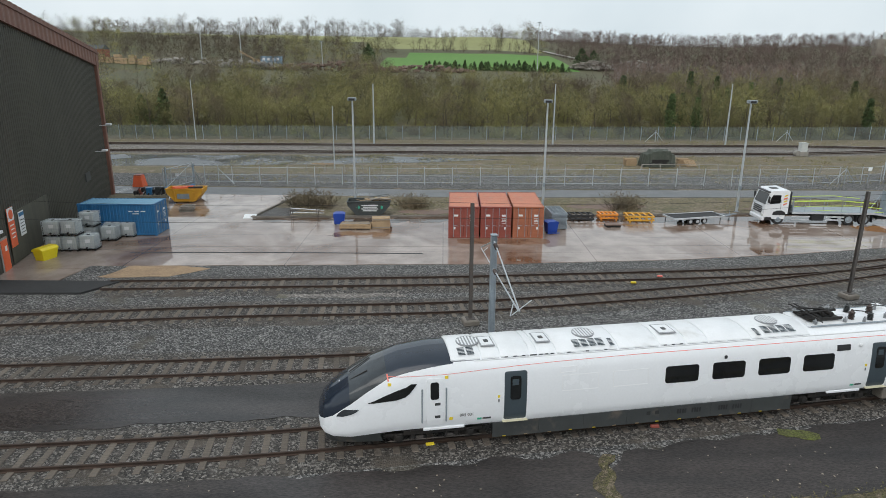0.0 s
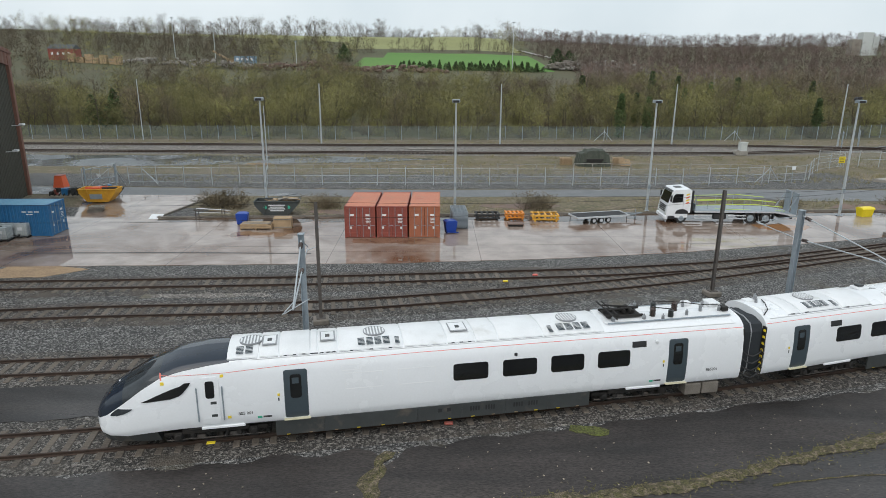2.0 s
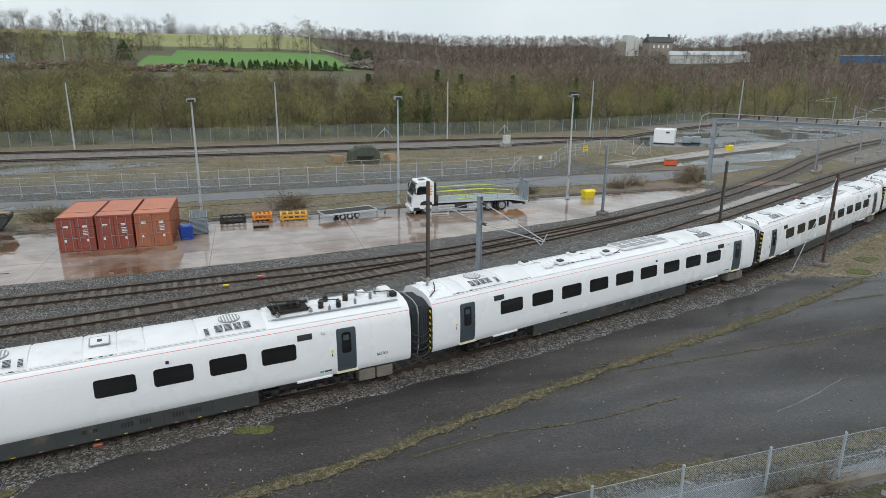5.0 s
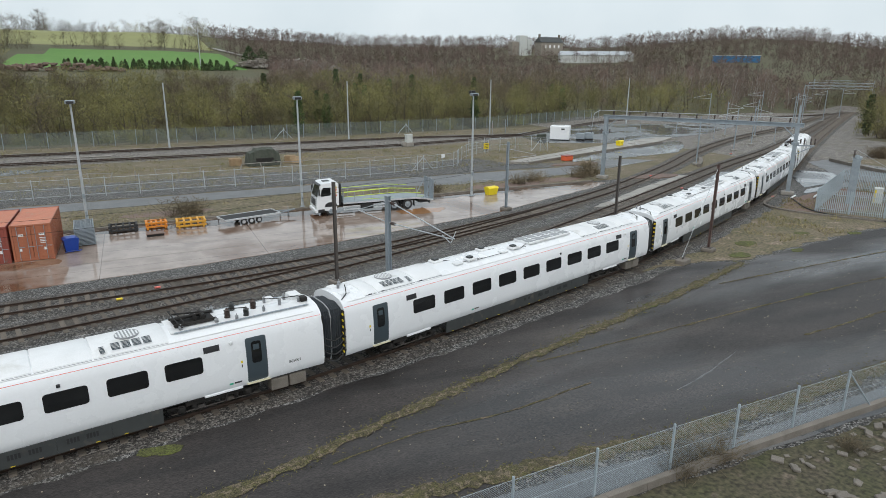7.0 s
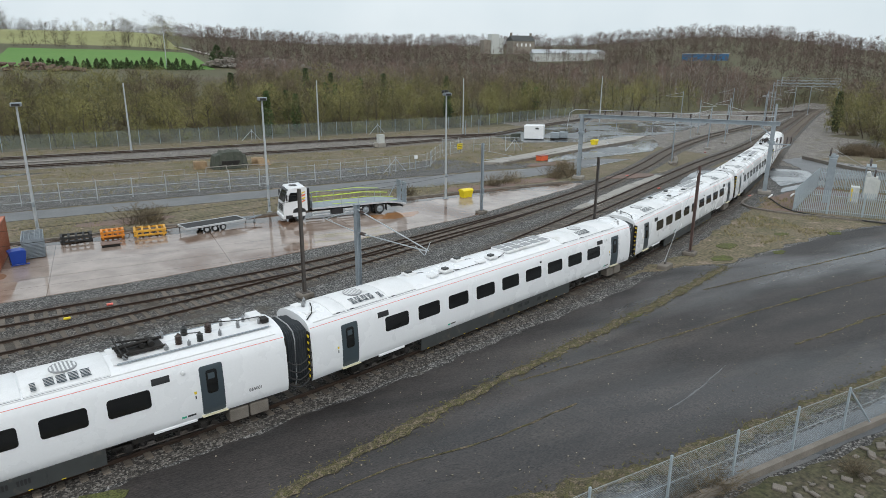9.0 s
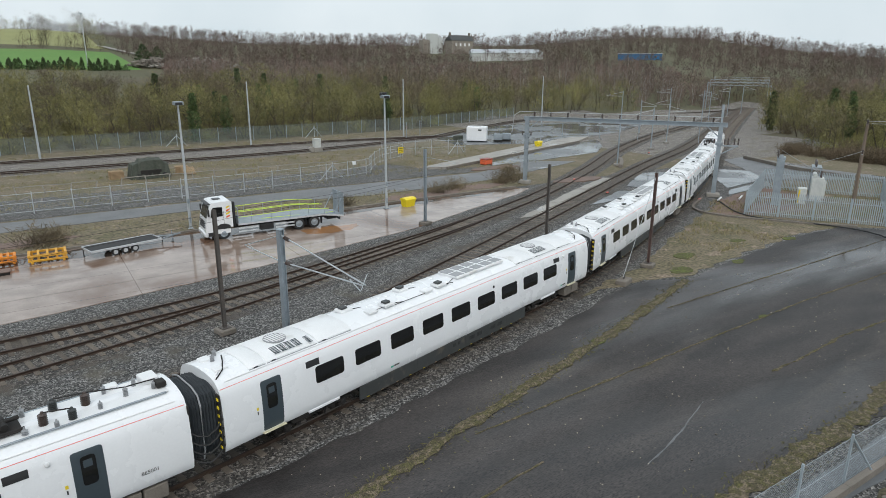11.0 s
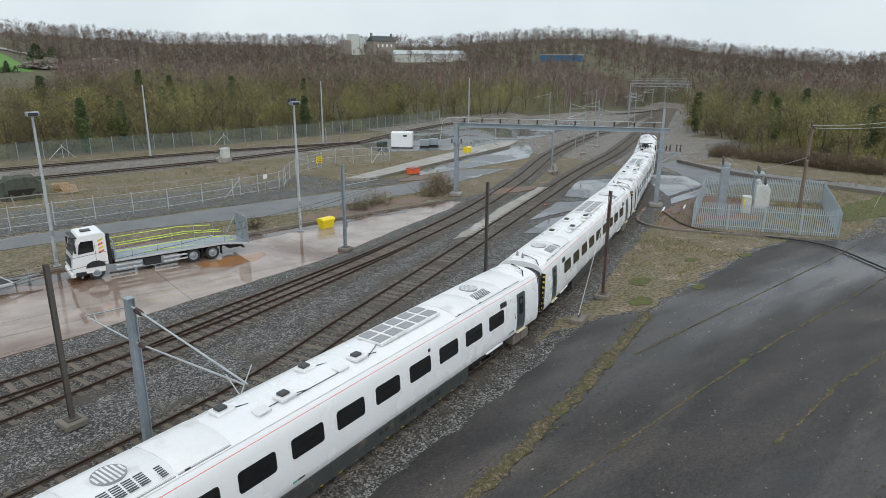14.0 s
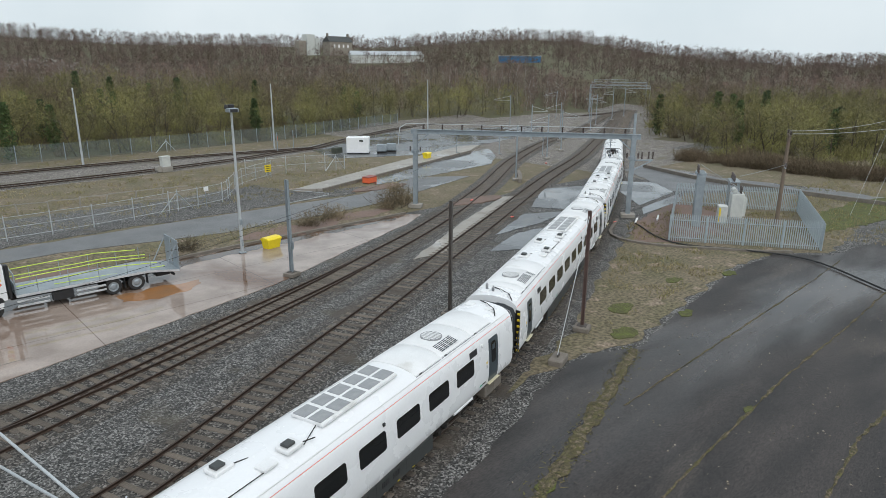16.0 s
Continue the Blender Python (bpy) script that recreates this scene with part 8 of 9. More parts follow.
def near_fence():
    f = thing("weldmesh_fence", Matrix(), "galvanised chain-link fence beside standing water", "fence")
    pts = [(19.7, 12.5), (22.85, 12.62), (26.0, 12.75), (29.25, 12.8), (32.3, 12.82), (35.5, 12.86), (38.5, 12.86), (41.5, 12.86), (44.5, 12.86), (47.5, 12.86), (50.5, 12.86)]
    for x, y in pts:
        part("post", Geo().box((x, y, 1.0), (0.07, 0.07, 2.0), 0.006), PALISADE, f)
    part("strut", Geo().rod((38.5, 12.86, 1.9), (40.1, 12.6, 0.0), 0.035, 6), PALISADE, f)
    for (ax, ay), (bx, by) in zip(pts, pts[1:]):
        a, b = Vector((ax, ay, 0)), Vector((bx, by, 0))
        g = Geo()
        ln = (b - a).length
        h, sp, w = 1.75, 0.075, 0.0045
        n = int((ln + h) / sp)
        up = Vector((0, 0, 1))
        d = (b - a) / ln
        for k in range(n):
            for sg in (1, -1):
                t0, z0 = k * sp - h, 0.0
                t1, z1 = t0 + h, h
                if t0 < 0:
                    z0, t0 = -t0, 0
                if t1 > ln:
                    z1, t1 = h - (t1 - ln), ln
                if sg < 0:
                    t0, t1 = ln - t0, ln - t1
                p, q = a + d * t0 + up * (z0 + 0.15), a + d * t1 + up * (z1 + 0.15)
                o = Vector((0, 0, w))
                g.add([p - o, p + o, q + o, q - o], [(0, 1, 2, 3)])
        part("chain_link", g, PALISADE, f, "", False, False)
        for z in (0.2, 1.0, 1.88):
            part("line_wire", Geo().rod(a + up * z, b + up * z, 0.008, 4), PALISADE, f)


near_fence()

# ---- far compound and back-track clutter ----
wc = thing("white_cabin", pose(86.4, 99.6, 0.04, 0, 0, -42), "white portable cabin on the far apron", "cabin")
part("cabin_shell", Geo().box((0, 0, 1.4), (3.6, 2.6, 2.5), 0.1), WHITE, wc)
part("cabin_skid", Geo().box((0, 0, 0.1), (3.4, 2.2, 0.2), 0.02), BLACKIRON, wc)
part("cabin_door", Geo().box((-1.82, 0.4, 1.2), (0.03, 0.8, 1.9), 0.01), TANK, wc)
part("hazard_plate", Geo().box((-1.82, -0.6, 1.9), (0.03, 0.35, 0.35), 0.01), REDLINE, wc)
part("cabin_vent", Geo().box((0.6, -1.32, 2.1), (0.6, 0.04, 0.3), 0.01), SKIRT, wc)
for x, y in ((89.6, 97.6), (91.6, 97.6)):
    gn = thing("generator_set", pose(x, y, 0.04, 0, 0, -42), "grey generator set beside the white cabin", "generator", "sets by the cabin")
    part("housing", Geo().box((0, 0, 0.8), (1.5, 1.0, 1.1), 0.06), GALV, gn)
    part("skid", Geo().box((0, 0, 0.15), (1.6, 0.9, 0.2), 0.02), BLACKIRON, gn)
    part("exhaust", Geo().rod((0.4, 0, 1.3), (0.4, 0, 1.6), 0.06, 8), BLACKIRON, gn)
dg = thing("dark_trolley", pose(83.2, 101.0, 0.04, 0, 0, 20), "dark green trolley beside the cabin", "trolley")
part("trolley_body", Geo().box((0, 0, 0.6), (1.8, 1.0, 0.9), 0.08), TARP, dg)
sb = thing("signal_cabinet", pose(56.2, 101.0, 0, 0, 0, 8), "pale grey steel signalling cabinet by the track", "cabinet")
part("cabinet_body", Geo().box((0, 0, 1.35), (1.1, 0.8, 1.3), 0.03), TANK, sb)
part("cabinet_base", Geo().box((0, 0, 0.35), (1.5, 1.0, 0.7), 0.05), CONC, sb)
part("cabinet_roof", Geo().box((0, 0, 2.03), (1.2, 0.9, 0.08), 0.02), TANK, sb)
part("cable_drum", Geo().rod((-0.9, -0.3, 0.45), (-0.9, 0.3, 0.45), 0.42, 14), CONC, sb)
tp = thing("covered_plant", pose(29.7, 89.4, 0, 0, 0, 3), "machine under a dark green tarpaulin", "covered machine")
g = Geo()
rnd = random.Random(3)
vs, nx, ny = [], 15, 11
for j in range(ny):
    for i in range(nx):
        u, v = -1 + 2 * i / (nx - 1), -1 + 2 * j / (ny - 1)
        e = max(abs(u), abs(v))
        z = 0.05 if e > 0.99 else 1.75 + 0.55 * (1 if -0.5 < u < 0.6 else 0.2) * (1 - v * v * 0.3) - 0.9 * max(0, e - 0.75) + rnd.uniform(-0.12, 0.12)
        vs.append((u * 2.3 + rnd.uniform(-0.06, 0.06), v * 1.4 + rnd.uniform(-0.06, 0.06), z))
g.add(vs, [(j * nx + i, j * nx + i + 1, (j + 1) * nx + i + 1, (j + 1) * nx + i) for j in range(ny - 1) for i in range(nx - 1)])
part("tarpaulin", g, TARP, tp)
part("machine_frame", Geo().box((0, -1.2, 0.7), (2.4, 0.3, 0.8), 0.05), BLACKIRON, tp)
for x in (-1.5, 1.5):
    part("wheel", Geo().rod((x, -1.35, 0.35), (x, -1.1, 0.35), 0.35, 14), RUBBER, tp)
cp = thing("crossing_panel", pose(7, 106.5, 0.06), "pale crossing boards between the back tracks", "crossing")
for k in range(5):
    part("board", Geo().box((-3 + 1.5 * k, -0.8, 0.06), (1.4, 0.6, 0.1), 0.02), CONC, cp)
mr = thing("machinery_row", pose(-28.5, 65.8, 0, 0, 0, 5), "red and blue machinery parts stored by the shed", "machinery")
rnd = random.Random(8)
for k in range(16):
    part("machine_part", Geo().box((-3.4 + 0.45 * k + rnd.uniform(-0.1, 0.1), rnd.uniform(-0.4, 0.4), 0.45 + rnd.uniform(-0.1, 0.5)), (rnd.uniform(0.25, 0.6), 0.5, rnd.uniform(0.3, 0.9)), 0.04), rnd.choice((BLACKIRON, BLACKIRON, BLUECON, REDCON, SKIRT)), mr)
    part("machine_part", Geo().rod((-3.4 + 0.45 * k, -0.4, 0.3), (-3.1 + 0.45 * k, 0.5, 0.9), 0.07, 6), BLACKIRON, mr)
rc = thing("red_hopper", pose(-34.2, 71.5, 0, 0, 0, 0) @ Matrix.Diagonal((0.75, 0.75, 0.6, 1)), "orange-red steel hopper beside the shed corner", "hopper")
part("hopper_body", Geo().add([(-.8, -.8, 0), (.8, -.8, 0), (.8, .8, 0), (-.8, .8, 0), (-.5, -.6, 2.2), (.5, -.6, 2.2), (.5, .6, 2.2), (-.5, .6, 2.2)], [(0, 3, 2, 1), (4, 5, 6, 7), (0, 1, 5, 4), (1, 2, 6, 5), (2, 3, 7, 6), (3, 0, 4, 7)]), SIGNRED, rc)
part("hopper_rim", Geo().box((0, 0, 2.22), (1.1, 1.3, 0.08), 0.02), REDCON, rc)

def site_gate(a, b, h, label):
    """A tubular gate leaf with mesh between two posts."""
    gt = thing("site_gate", Matrix(), label, "gate", "gates by the shed")
    a, b, up = Vector(a), Vector(b), Vector((0, 0, 1))
    for q in (a, b):
        part("post", Geo().rod(q, q + up * (h + 0.15), 0.06, 8), GALVPALE, gt)
    d = b - a
    part("gate_frame", Geo().rod(a + d * 0.03 + up * 0.2, b - d * 0.03 + up * 0.2, 0.035, 6).rod(a + d * 0.03 + up * h, b - d * 0.03 + up * h, 0.035, 6), GALVPALE, gt)
    for u in (0.25, 0.5, 0.75):
        part("upright", Geo().rod(a + d * u + up * 0.2, a + d * u + up * h, 0.025, 6), GALVPALE, gt)
    part("brace", Geo().rod(a + d * 0.03 + up * 0.25, b - d * 0.03 + up * (h - 0.05), 0.025, 6), GALVPALE, gt)
    part("notice", Geo().box(a + d * 0.45 + up * (h * 0.6), (0.4, 0.04, 0.3), 0.01), SIGNWHITE, gt)


site_gate((-30.4, 69.1, 0), (-29.2, 74.2, 0), 2.3, "open galvanised tubular gate beside the yellow skip")
rnd = random.Random(61)
for k in range(16):
    x, y = rnd.uniform(2, 52), rnd.uniform(76, 82)
    lb = thing("loose_board", pose(x, y, 0.05, 0, 0, rnd.uniform(0, 180)), "pale loose board lying on rough ground", "board", "boards by the inner fence")
    part("plank", Geo().box((0, 0, 0.05), (rnd.uniform(0.8, 2.0), 0.14, 0.05), 0.008), GREYWOOD, lb)
# red and yellow marker boards, loose bits by the rails
for x, y, m, lab in ((12.2, 38.9, YELLOW, "small yellow rail clamp"), (14.3, 40.2, REDLINE, "small red rail clamp"), (69.8, 52.6, REDLINE, "small red buffer lamp"), (72.6, 60.6, REDLINE, "small red point lamp"), (8.2, 21.9, REDCON, "red rail skate"), (75.2, 45.0, REDLINE, "red stop lamp"), (100, 72.2, REDLINE, "red stop disc")):
    mk = thing("track_marker", pose(x, y, 0.06), lab + " beside the rail", "track marker", "markers by the rails")
    part("marker_body", Geo().box((0, 0, 0.10), (0.34, 0.16, 0.11), 0.03), m, mk)
    part("marker_foot", Geo().box((0, 0, 0.01), (0.42, 0.22, 0.03), 0.005), RUSTMAST, mk)
for x, y in ((77.0, 43.9), (79.6, 43.2)):
    wc2 = thing("cable_trough_lid", pose(x, y, 0.05, 0, 0, 25), "white pipe section on bare earth", "pipe")
    part("pipe", Geo().rod((-0.9, 0, 0.15), (0.9, 0, 0.15), 0.09, 10), SIGNWHITE, wc2)
# ---- the woods ----
def unit(rnd):
    return Vector((rnd.gauss(0, 1), rnd.gauss(0, 1), rnd.gauss(0, 1))).normalized()


def limb(g, a, d, ln, r, rnd, n=3, lift=0.25, sides=4):
    """A bending limb; returns its points."""
    pts = [a]
    for k in range(n):
        d = (d + Vector((rnd.uniform(-0.25, 0.25), rnd.uniform(-0.25, 0.25), lift * rnd.uniform(0, 1)))).normalized()
        b = pts[-1] + d * (ln / n)
        g.rod(pts[-1], b, r * (1 - k / n * 0.75), sides, r * (1 - (k + 1) / n * 0.75), False)
        pts.append(b)
    return pts


def sliver(v, f, a, b, w, rnd):
    """One twig: a thin three-cornered blade."""
    s = (b - a).cross(unit(rnd)).normalized() * w
    k = len(v)
    v += [tuple(a - s), tuple(a + s), tuple(b)]
    f.append((k, k + 1, k + 2))


def bare_tree(seed, h, spread, limbs, twigs, tw=0.03, base=0.1, multi=1, birch=False, skirt=0.0):
    """A winter tree: (wood, crown). Limbs reach into a domed crown of many fine twigs, denser in clumps, with gaps."""
    rnd = random.Random(seed)
    wood, crown = Geo(), Geo()
    stems = []
    for st in range(multi):
        foot = Vector((rnd.uniform(-0.6, 0.6), rnd.uniform(-0.6, 0.6), 0)) * (multi > 1)
        lean = Vector((rnd.uniform(-0.1, 0.1), rnd.uniform(-0.1, 0.1), 1)) if multi == 1 else Vector((rnd.uniform(-0.45, 0.45), rnd.uniform(-0.45, 0.45), 1))
        pts, n, r = [foot], 4, (0.010 if birch else 0.013) * h
        for k in range(n):
            d = (lean + Vector((rnd.uniform(-0.15, 0.15), rnd.uniform(-0.15, 0.15), 0))).normalized()
            pts.append(pts[-1] + d * h * 0.8 / n)
            wood.rod(pts[-2], pts[-1], r * (1 - k / n * 0.8), 4, r * (1 - (k + 1) / n * 0.8), False)
        stems.append(pts)
    clumps = []
    for i in range(limbs):
        pts = stems[i % multi]
        u = 0.15 + 0.8 * (i + rnd.random()) / limbs
        k = min(3, int(u * 4))
        a = pts[k].lerp(pts[k + 1], u * 4 - k)
        ang = rnd.uniform(0, 6.283)
        reach = spread * math.sqrt(max(0.12, 1 - (1.5 * (u - 0.42)) ** 2)) * rnd.uniform(0.5, 1.0)
        e = Vector((a.x + math.cos(ang) * reach, a.y + math.sin(ang) * reach, min(h * 0.95, a.z + reach * rnd.uniform(0.2, 0.9) + 0.2 * h * (1 - u))))
        m = a.lerp(e, 0.5) + Vector((0, 0, -0.06 * reach))
        wood.rod(a, m, 0.0045 * h, 3, 0.003 * h, False)
        wood.rod(m, e, 0.003 * h, 3, 0.001 * h, False)
        clumps += [(m, reach * 0.5), (e, reach * 0.42)]
    top = stems[0][-1]
    clumps.append((top, spread * 0.4))
    for k in range(twigs):
        if rnd.random() < skirt:
            ang, q = rnd.uniform(0, 6.283), spread * 0.8 * math.sqrt(rnd.random())
            a = Vector((math.cos(ang) * q, math.sin(ang) * q, rnd.uniform(0, 0.25) * h))
            sliver(crown.v, crown.f, a, a + Vector((rnd.gauss(0, 0.6), rnd.gauss(0, 0.6), 1)) * rnd.uniform(0.04, 0.10) * h, tw * rnd.uniform(0.7, 1.3), rnd)
            continue
        c, s = clumps[rnd.randrange(len(clumps))]
        o = unit(rnd) * s * rnd.random() ** 0.5 * 1.15
        a = c + o
        if a.z < base * h:
            a.z = base * h + rnd.random() * 0.2 * h
        d = (o.normalized() * 0.8 + unit(rnd) * 0.7 + Vector((0, 0, 0.5 if birch else 0.3))).normalized()
        sliver(crown.v, crown.f, a, a + d * rnd.uniform(0.3, 1.0) * (0.3 + 0.07 * h), tw * rnd.uniform(0.6, 1.3), rnd)
    return wood, crown


def ivy_tree(seed, h):
    rnd = random.Random(seed)
    wood, crown = bare_tree(seed, h, h * 0.25, 10, 300, 0.03)
    leaf = Geo()
    for k in range(1500):
        u = rnd.random() ** 0.8
        rad = h * 0.16 * (1 - abs(u - 0.45) * 1.1) * (0.6 + 0.8 * abs(noise.noise((u * 9, seed, k % 7)))) * rnd.uniform(0.4, 1.1)
        a = rnd.uniform(0, 6.283)
        c = Vector((math.cos(a) * rad, math.sin(a) * rad, 0.4 + u * h * 0.85))
        p, q = unit(rnd) * 0.16, unit(rnd) * 0.16
        leaf.add([c - p, c + q, c + p, c - q], [(0, 1, 2, 3)])
    return wood, crown, leaf


NEAR = []
for k, (hh, sp, mat, bark, mul) in enumerate(((8.5, 3.2, TWIG_OLIVE, BARK, 1), (9.5, 3.0, TWIG_OLIVE, BARK, 2), (7.0, 3.2, TWIG_OLIVE, BARK, 3), (9.0, 3.4, TWIG_BROWN, BARK, 1), (10.5, 3.0, TWIG_BROWN, BARK, 1), (11.0, 2.2, TWIG_RED, BIRCHBARK, 1), (10.0, 2.0, TWIG_RED, BIRCHBARK, 1), (6.0, 2.8, TWIG_OLIVE, BARK, 3))):
    wood, crown = bare_tree(100 + k, hh, sp, 18, 1500, 0.026, 0.04 if mul > 1 else 0.12, mul, mat is TWIG_RED)
    NEAR.append((mesh_of("trunk", wood, bark, False, False), mesh_of("crown", crown, mat, False, False)))
IVY = []
for k in range(3):
    wood, crown, leaf = ivy_tree(200 + k, 8.5 + k)
    IVY.append((mesh_of("trunk", wood, BARK, False, False), mesh_of("crown", crown, TWIG_OLIVE, False, False), mesh_of("ivy", leaf, LEAF, False, False)))

LABELS = ("bare olive-twigged tree at the woodland edge", "bare forked tree with olive twigs", "many-stemmed bare sallow with olive twigs", "bare brown spreading tree in the wood", "tall bare brown tree in the wood", "slim pale-stemmed birch with reddish twigs", "slender birch with purple-brown twigs", "low many-stemmed olive thicket")


def near_track(x, y):
    """Metres from the railway corridor."""
    return min((Vector((x, y, 0)) - p).length for p in CORRIDOR)


CORRIDOR = [p for p in smooth_line(LINE_A, 8)[8:] + smooth_line(LINE_G, 8) if p.x < 224]


def wooded(x, y):
    if near_track(x, y) < 6.5:
        return False
    left = y > fence_y(x) and (y > 0.6 * x + 8 or x > 228)
    right = x > 123 + 0.08 * abs(y - 42) + max(0, y - 56) * 0.9 and (y < 0.57 * x + 6 or x > 228) and y > -40
    if not (left or right):
        return False
    if 316 < y < 424 and -42 + (y - 330) * 0.15 < x < 68:
        return False
    if 448 < y < 640 and -66 < x < 74:
        return False
    az, r = math.degrees(math.atan2(x - 20, y - 2)), math.hypot(x - 20, y - 2)
    if x <= -66 and y > 492 + 12 * noise.noise((x * 0.03, 0, 4)):
        return False
    if -9 < az < 9.5 and 180 < r < 345:
        return False
    if az < -9 and 185 < r < 330 and noise.noise((x * 0.02, y * 0.02, 12)) > -0.22:
        return False
    for hx, hy, q in ((290, 349, 26), (311, 433, 18), (293, 444, 18), (321, 265, 17)):
        u = (x * hx + y * hy) / (hx * hx + hy * hy)
        if 0.88 < u < 1.06 and abs(x * hy - y * hx) / math.hypot(hx, hy) < q:
            return False
    return True


rnd = random.Random(42)



def scatter(n, area, tries=40000):
    """Rough even scatter in a polar sector round the yard: (az0, az1, r0, r1, clear distance)."""
    a0, a1, r0, r1, gap = area
    cell, out = {}, []
    for _ in range(tries):
        if len(out) >= n:
            break
        a, r = radians(rnd.uniform(a0, a1)), math.sqrt(rnd.uniform(r0 * r0, r1 * r1))
        x, y = 20 + r * math.sin(a), 2 + r * math.cos(a)
        if not wooded(x, y):
            continue
        k = (int(x // gap), int(y // gap))
        if any((x - p) ** 2 + (y - q) ** 2 < gap * gap for i in (-1, 0, 1) for j in (-1, 0, 1) for p, q in cell.get((k[0] + i, k[1] + j), ())):
            continue
        cell.setdefault(k, []).append((x, y))
        out.append((x, y))
    return out


def place_tree(x, y, kind, s):
    t = thing("tree", Matrix.Translation((x, y, rise(x, y) - 0.1)) @ Matrix.Rotation(rnd.uniform(0, 6.28), 4, "Z") @ Matrix.Scale(s, 4), LABELS[kind], "tree", "woodland trees")
    for nm, me in zip(("trunk", "crown"), NEAR[kind]):
        ob = new(nm, me)
        ob.parent = t


edge = scatter(330, (-46, 88, 100, 190, 3.4), 60000)
for x, y in edge:
    az = math.degrees(math.atan2(x - 20, y - 2))
    if az > 8 and rnd.random() < 0.17:
        t = thing("ivy_tree", Matrix.Translation((x, y, rise(x, y) - 0.1)) @ Matrix.Rotation(rnd.uniform(0, 6.28), 4, "Z"), "ivy-clad dark green tree at the woodland edge", "tree", "ivy-clad trees")
        for nm, me in zip(("trunk", "crown", "ivy"), IVY[rnd.randrange(3)]):
            ob = new(nm, me)
            ob.parent = t
    else:
        place_tree(x, y, rnd.choice((0, 0, 1, 1, 2, 3, 4, 7)), rnd.uniform(0.75, 1.15))


def gather(name, places, protos, mats, label, s0, s1):
    """Many trees joined into one mesh for each twig colour."""
    arrays = []
    for wood, crown in protos:
        arrays.append([(np.array([v[:] for v in g.v], dtype=np.float32), [tuple(fc) for fc in g.f]) for g in (wood, crown)])
    for slot in (0, 1):
        vs, fs, k = [], [], 0
        for (x, y, pi, s, rot) in places:
            v, f = arrays[pi][slot]
            if not len(v):
                continue
            c, sn = math.cos(rot), math.sin(rot)
            w = np.empty_like(v)
            w[:, 0] = (v[:, 0] * c - v[:, 1] * sn) * s + x
            w[:, 1] = (v[:, 0] * sn + v[:, 1] * c) * s + y
            w[:, 2] = v[:, 2] * s + rise(x, y) - 0.1
            vs.append(w)
            fs += [tuple(i + k for i in t) for t in f]
            k += len(v)
        if not vs:
            continue
        me = bpy.data.meshes.new(name)
        me.from_pydata(np.concatenate(vs).tolist(), [], fs)
        me.materials.append(mats[slot])
        tagged(new(name, me), label, "woodland", "", "stuff")


MID = {"olive": [bare_tree(300 + k, 8.5 + k, 3.3, 12, 620, 0.045, 0.03, 1, False, 0.25) for k in range(3)], "brown": [bare_tree(320 + k, 9 + k, 3.2, 12, 620, 0.045, 0.05, 1, False, 0.25) for k in range(3)], "red": [bare_tree(340 + k, 10 + k, 2.4, 12, 560, 0.045, 0.1, 1, True, 0.2) for k in range(3)]}
FAR = {"olive": [bare_tree(400 + k, 9, 4.0, 7, 190, 0.10, 0.0, 1, False, 0.3) for k in range(3)], "brown": [bare_tree(420 + k, 9.5, 3.8, 7, 190, 0.10, 0.0, 1, False, 0.3) for k in range(3)], "red": [bare_tree(440 + k, 10, 3.4, 7, 180, 0.09, 0.0, 1, True, 0.3) for k in range(3)]}


def tone(x, y):
    """Which twigs grow where: olive sallows in front, reddish birches on the slope to the east, brown elsewhere."""
    az, r = math.degrees(math.atan2(x - 20, y - 2)), math.hypot(x - 20, y - 2)
    n = noise.noise((x * 0.02, y * 0.02, 7))
    if az > 6 and r > 205 + 25 * n:
        return "red" if n > -0.25 or r > 330 else "brown"
    if az > 62:
        return "olive" if n > -0.2 else "brown"
    if r < 215:
        return "olive" if n > -0.3 else "brown"
    return "brown" if n > -0.15 else "olive"


for area, protos, gap, count, nm, sc in (((-46, 90, 108, 260, 4.0), MID, 4.0, 1050, "woodland", (0.7, 1.1)), ((-46, 92, 235, 720, 5.6), FAR, 5.6, 4300, "far_woodland", (0.6, 1.4))):
    groups = {"olive": [], "brown": [], "red": []}
    for x, y in scatter(count, (*area[:4], gap), 120000):
        tn = tone(x, y)
        az = math.degrees(math.atan2(x - 20, y - 2))
        if nm == "far_woodland" and az < -2 and y < 330 and noise.noise((x * 0.015, y * 0.015, 2)) > 0.1:
            continue
        groups[tn].append((x, y, rnd.randrange(3), rnd.uniform(*sc), rnd.uniform(0, 6.28)))
    for tn, places in groups.items():
        gather(nm, places, protos[tn], (BIRCHBARK if tn == "red" and nm == "woodland" else BARK, {"olive": TWIG_OLIVE, "brown": TWIG_BROWN, "red": TWIG_RED}[tn]), {"olive": "bare olive-green winter woodland", "brown": "bare brown winter woodland", "red": "reddish brown birch wood on the slope"}[tn], *sc)

# scrub under the trees along the fence
bushes = []
for seed in range(3):
    r2 = random.Random(500 + seed)
    g = Geo()
    for k in range(150):
        a = Vector((r2.gauss(0, 0.5), r2.gauss(0, 0.5), 0))
        d = (Vector((r2.gauss(0, 0.6), r2.gauss(0, 0.6), 1))).normalized()
        sliver(g.v, g.f, a, a + d * r2.uniform(0.6, 2.2), 0.022, r2)
        for j in range(2):
            s = a + d * r2.uniform(0.3, 1.6)
            sliver(g.v, g.f, s, s + (unit(r2) + d).normalized() * r2.uniform(0.3, 0.8), 0.025, r2)
    bushes.append((Geo(), g))
low = []
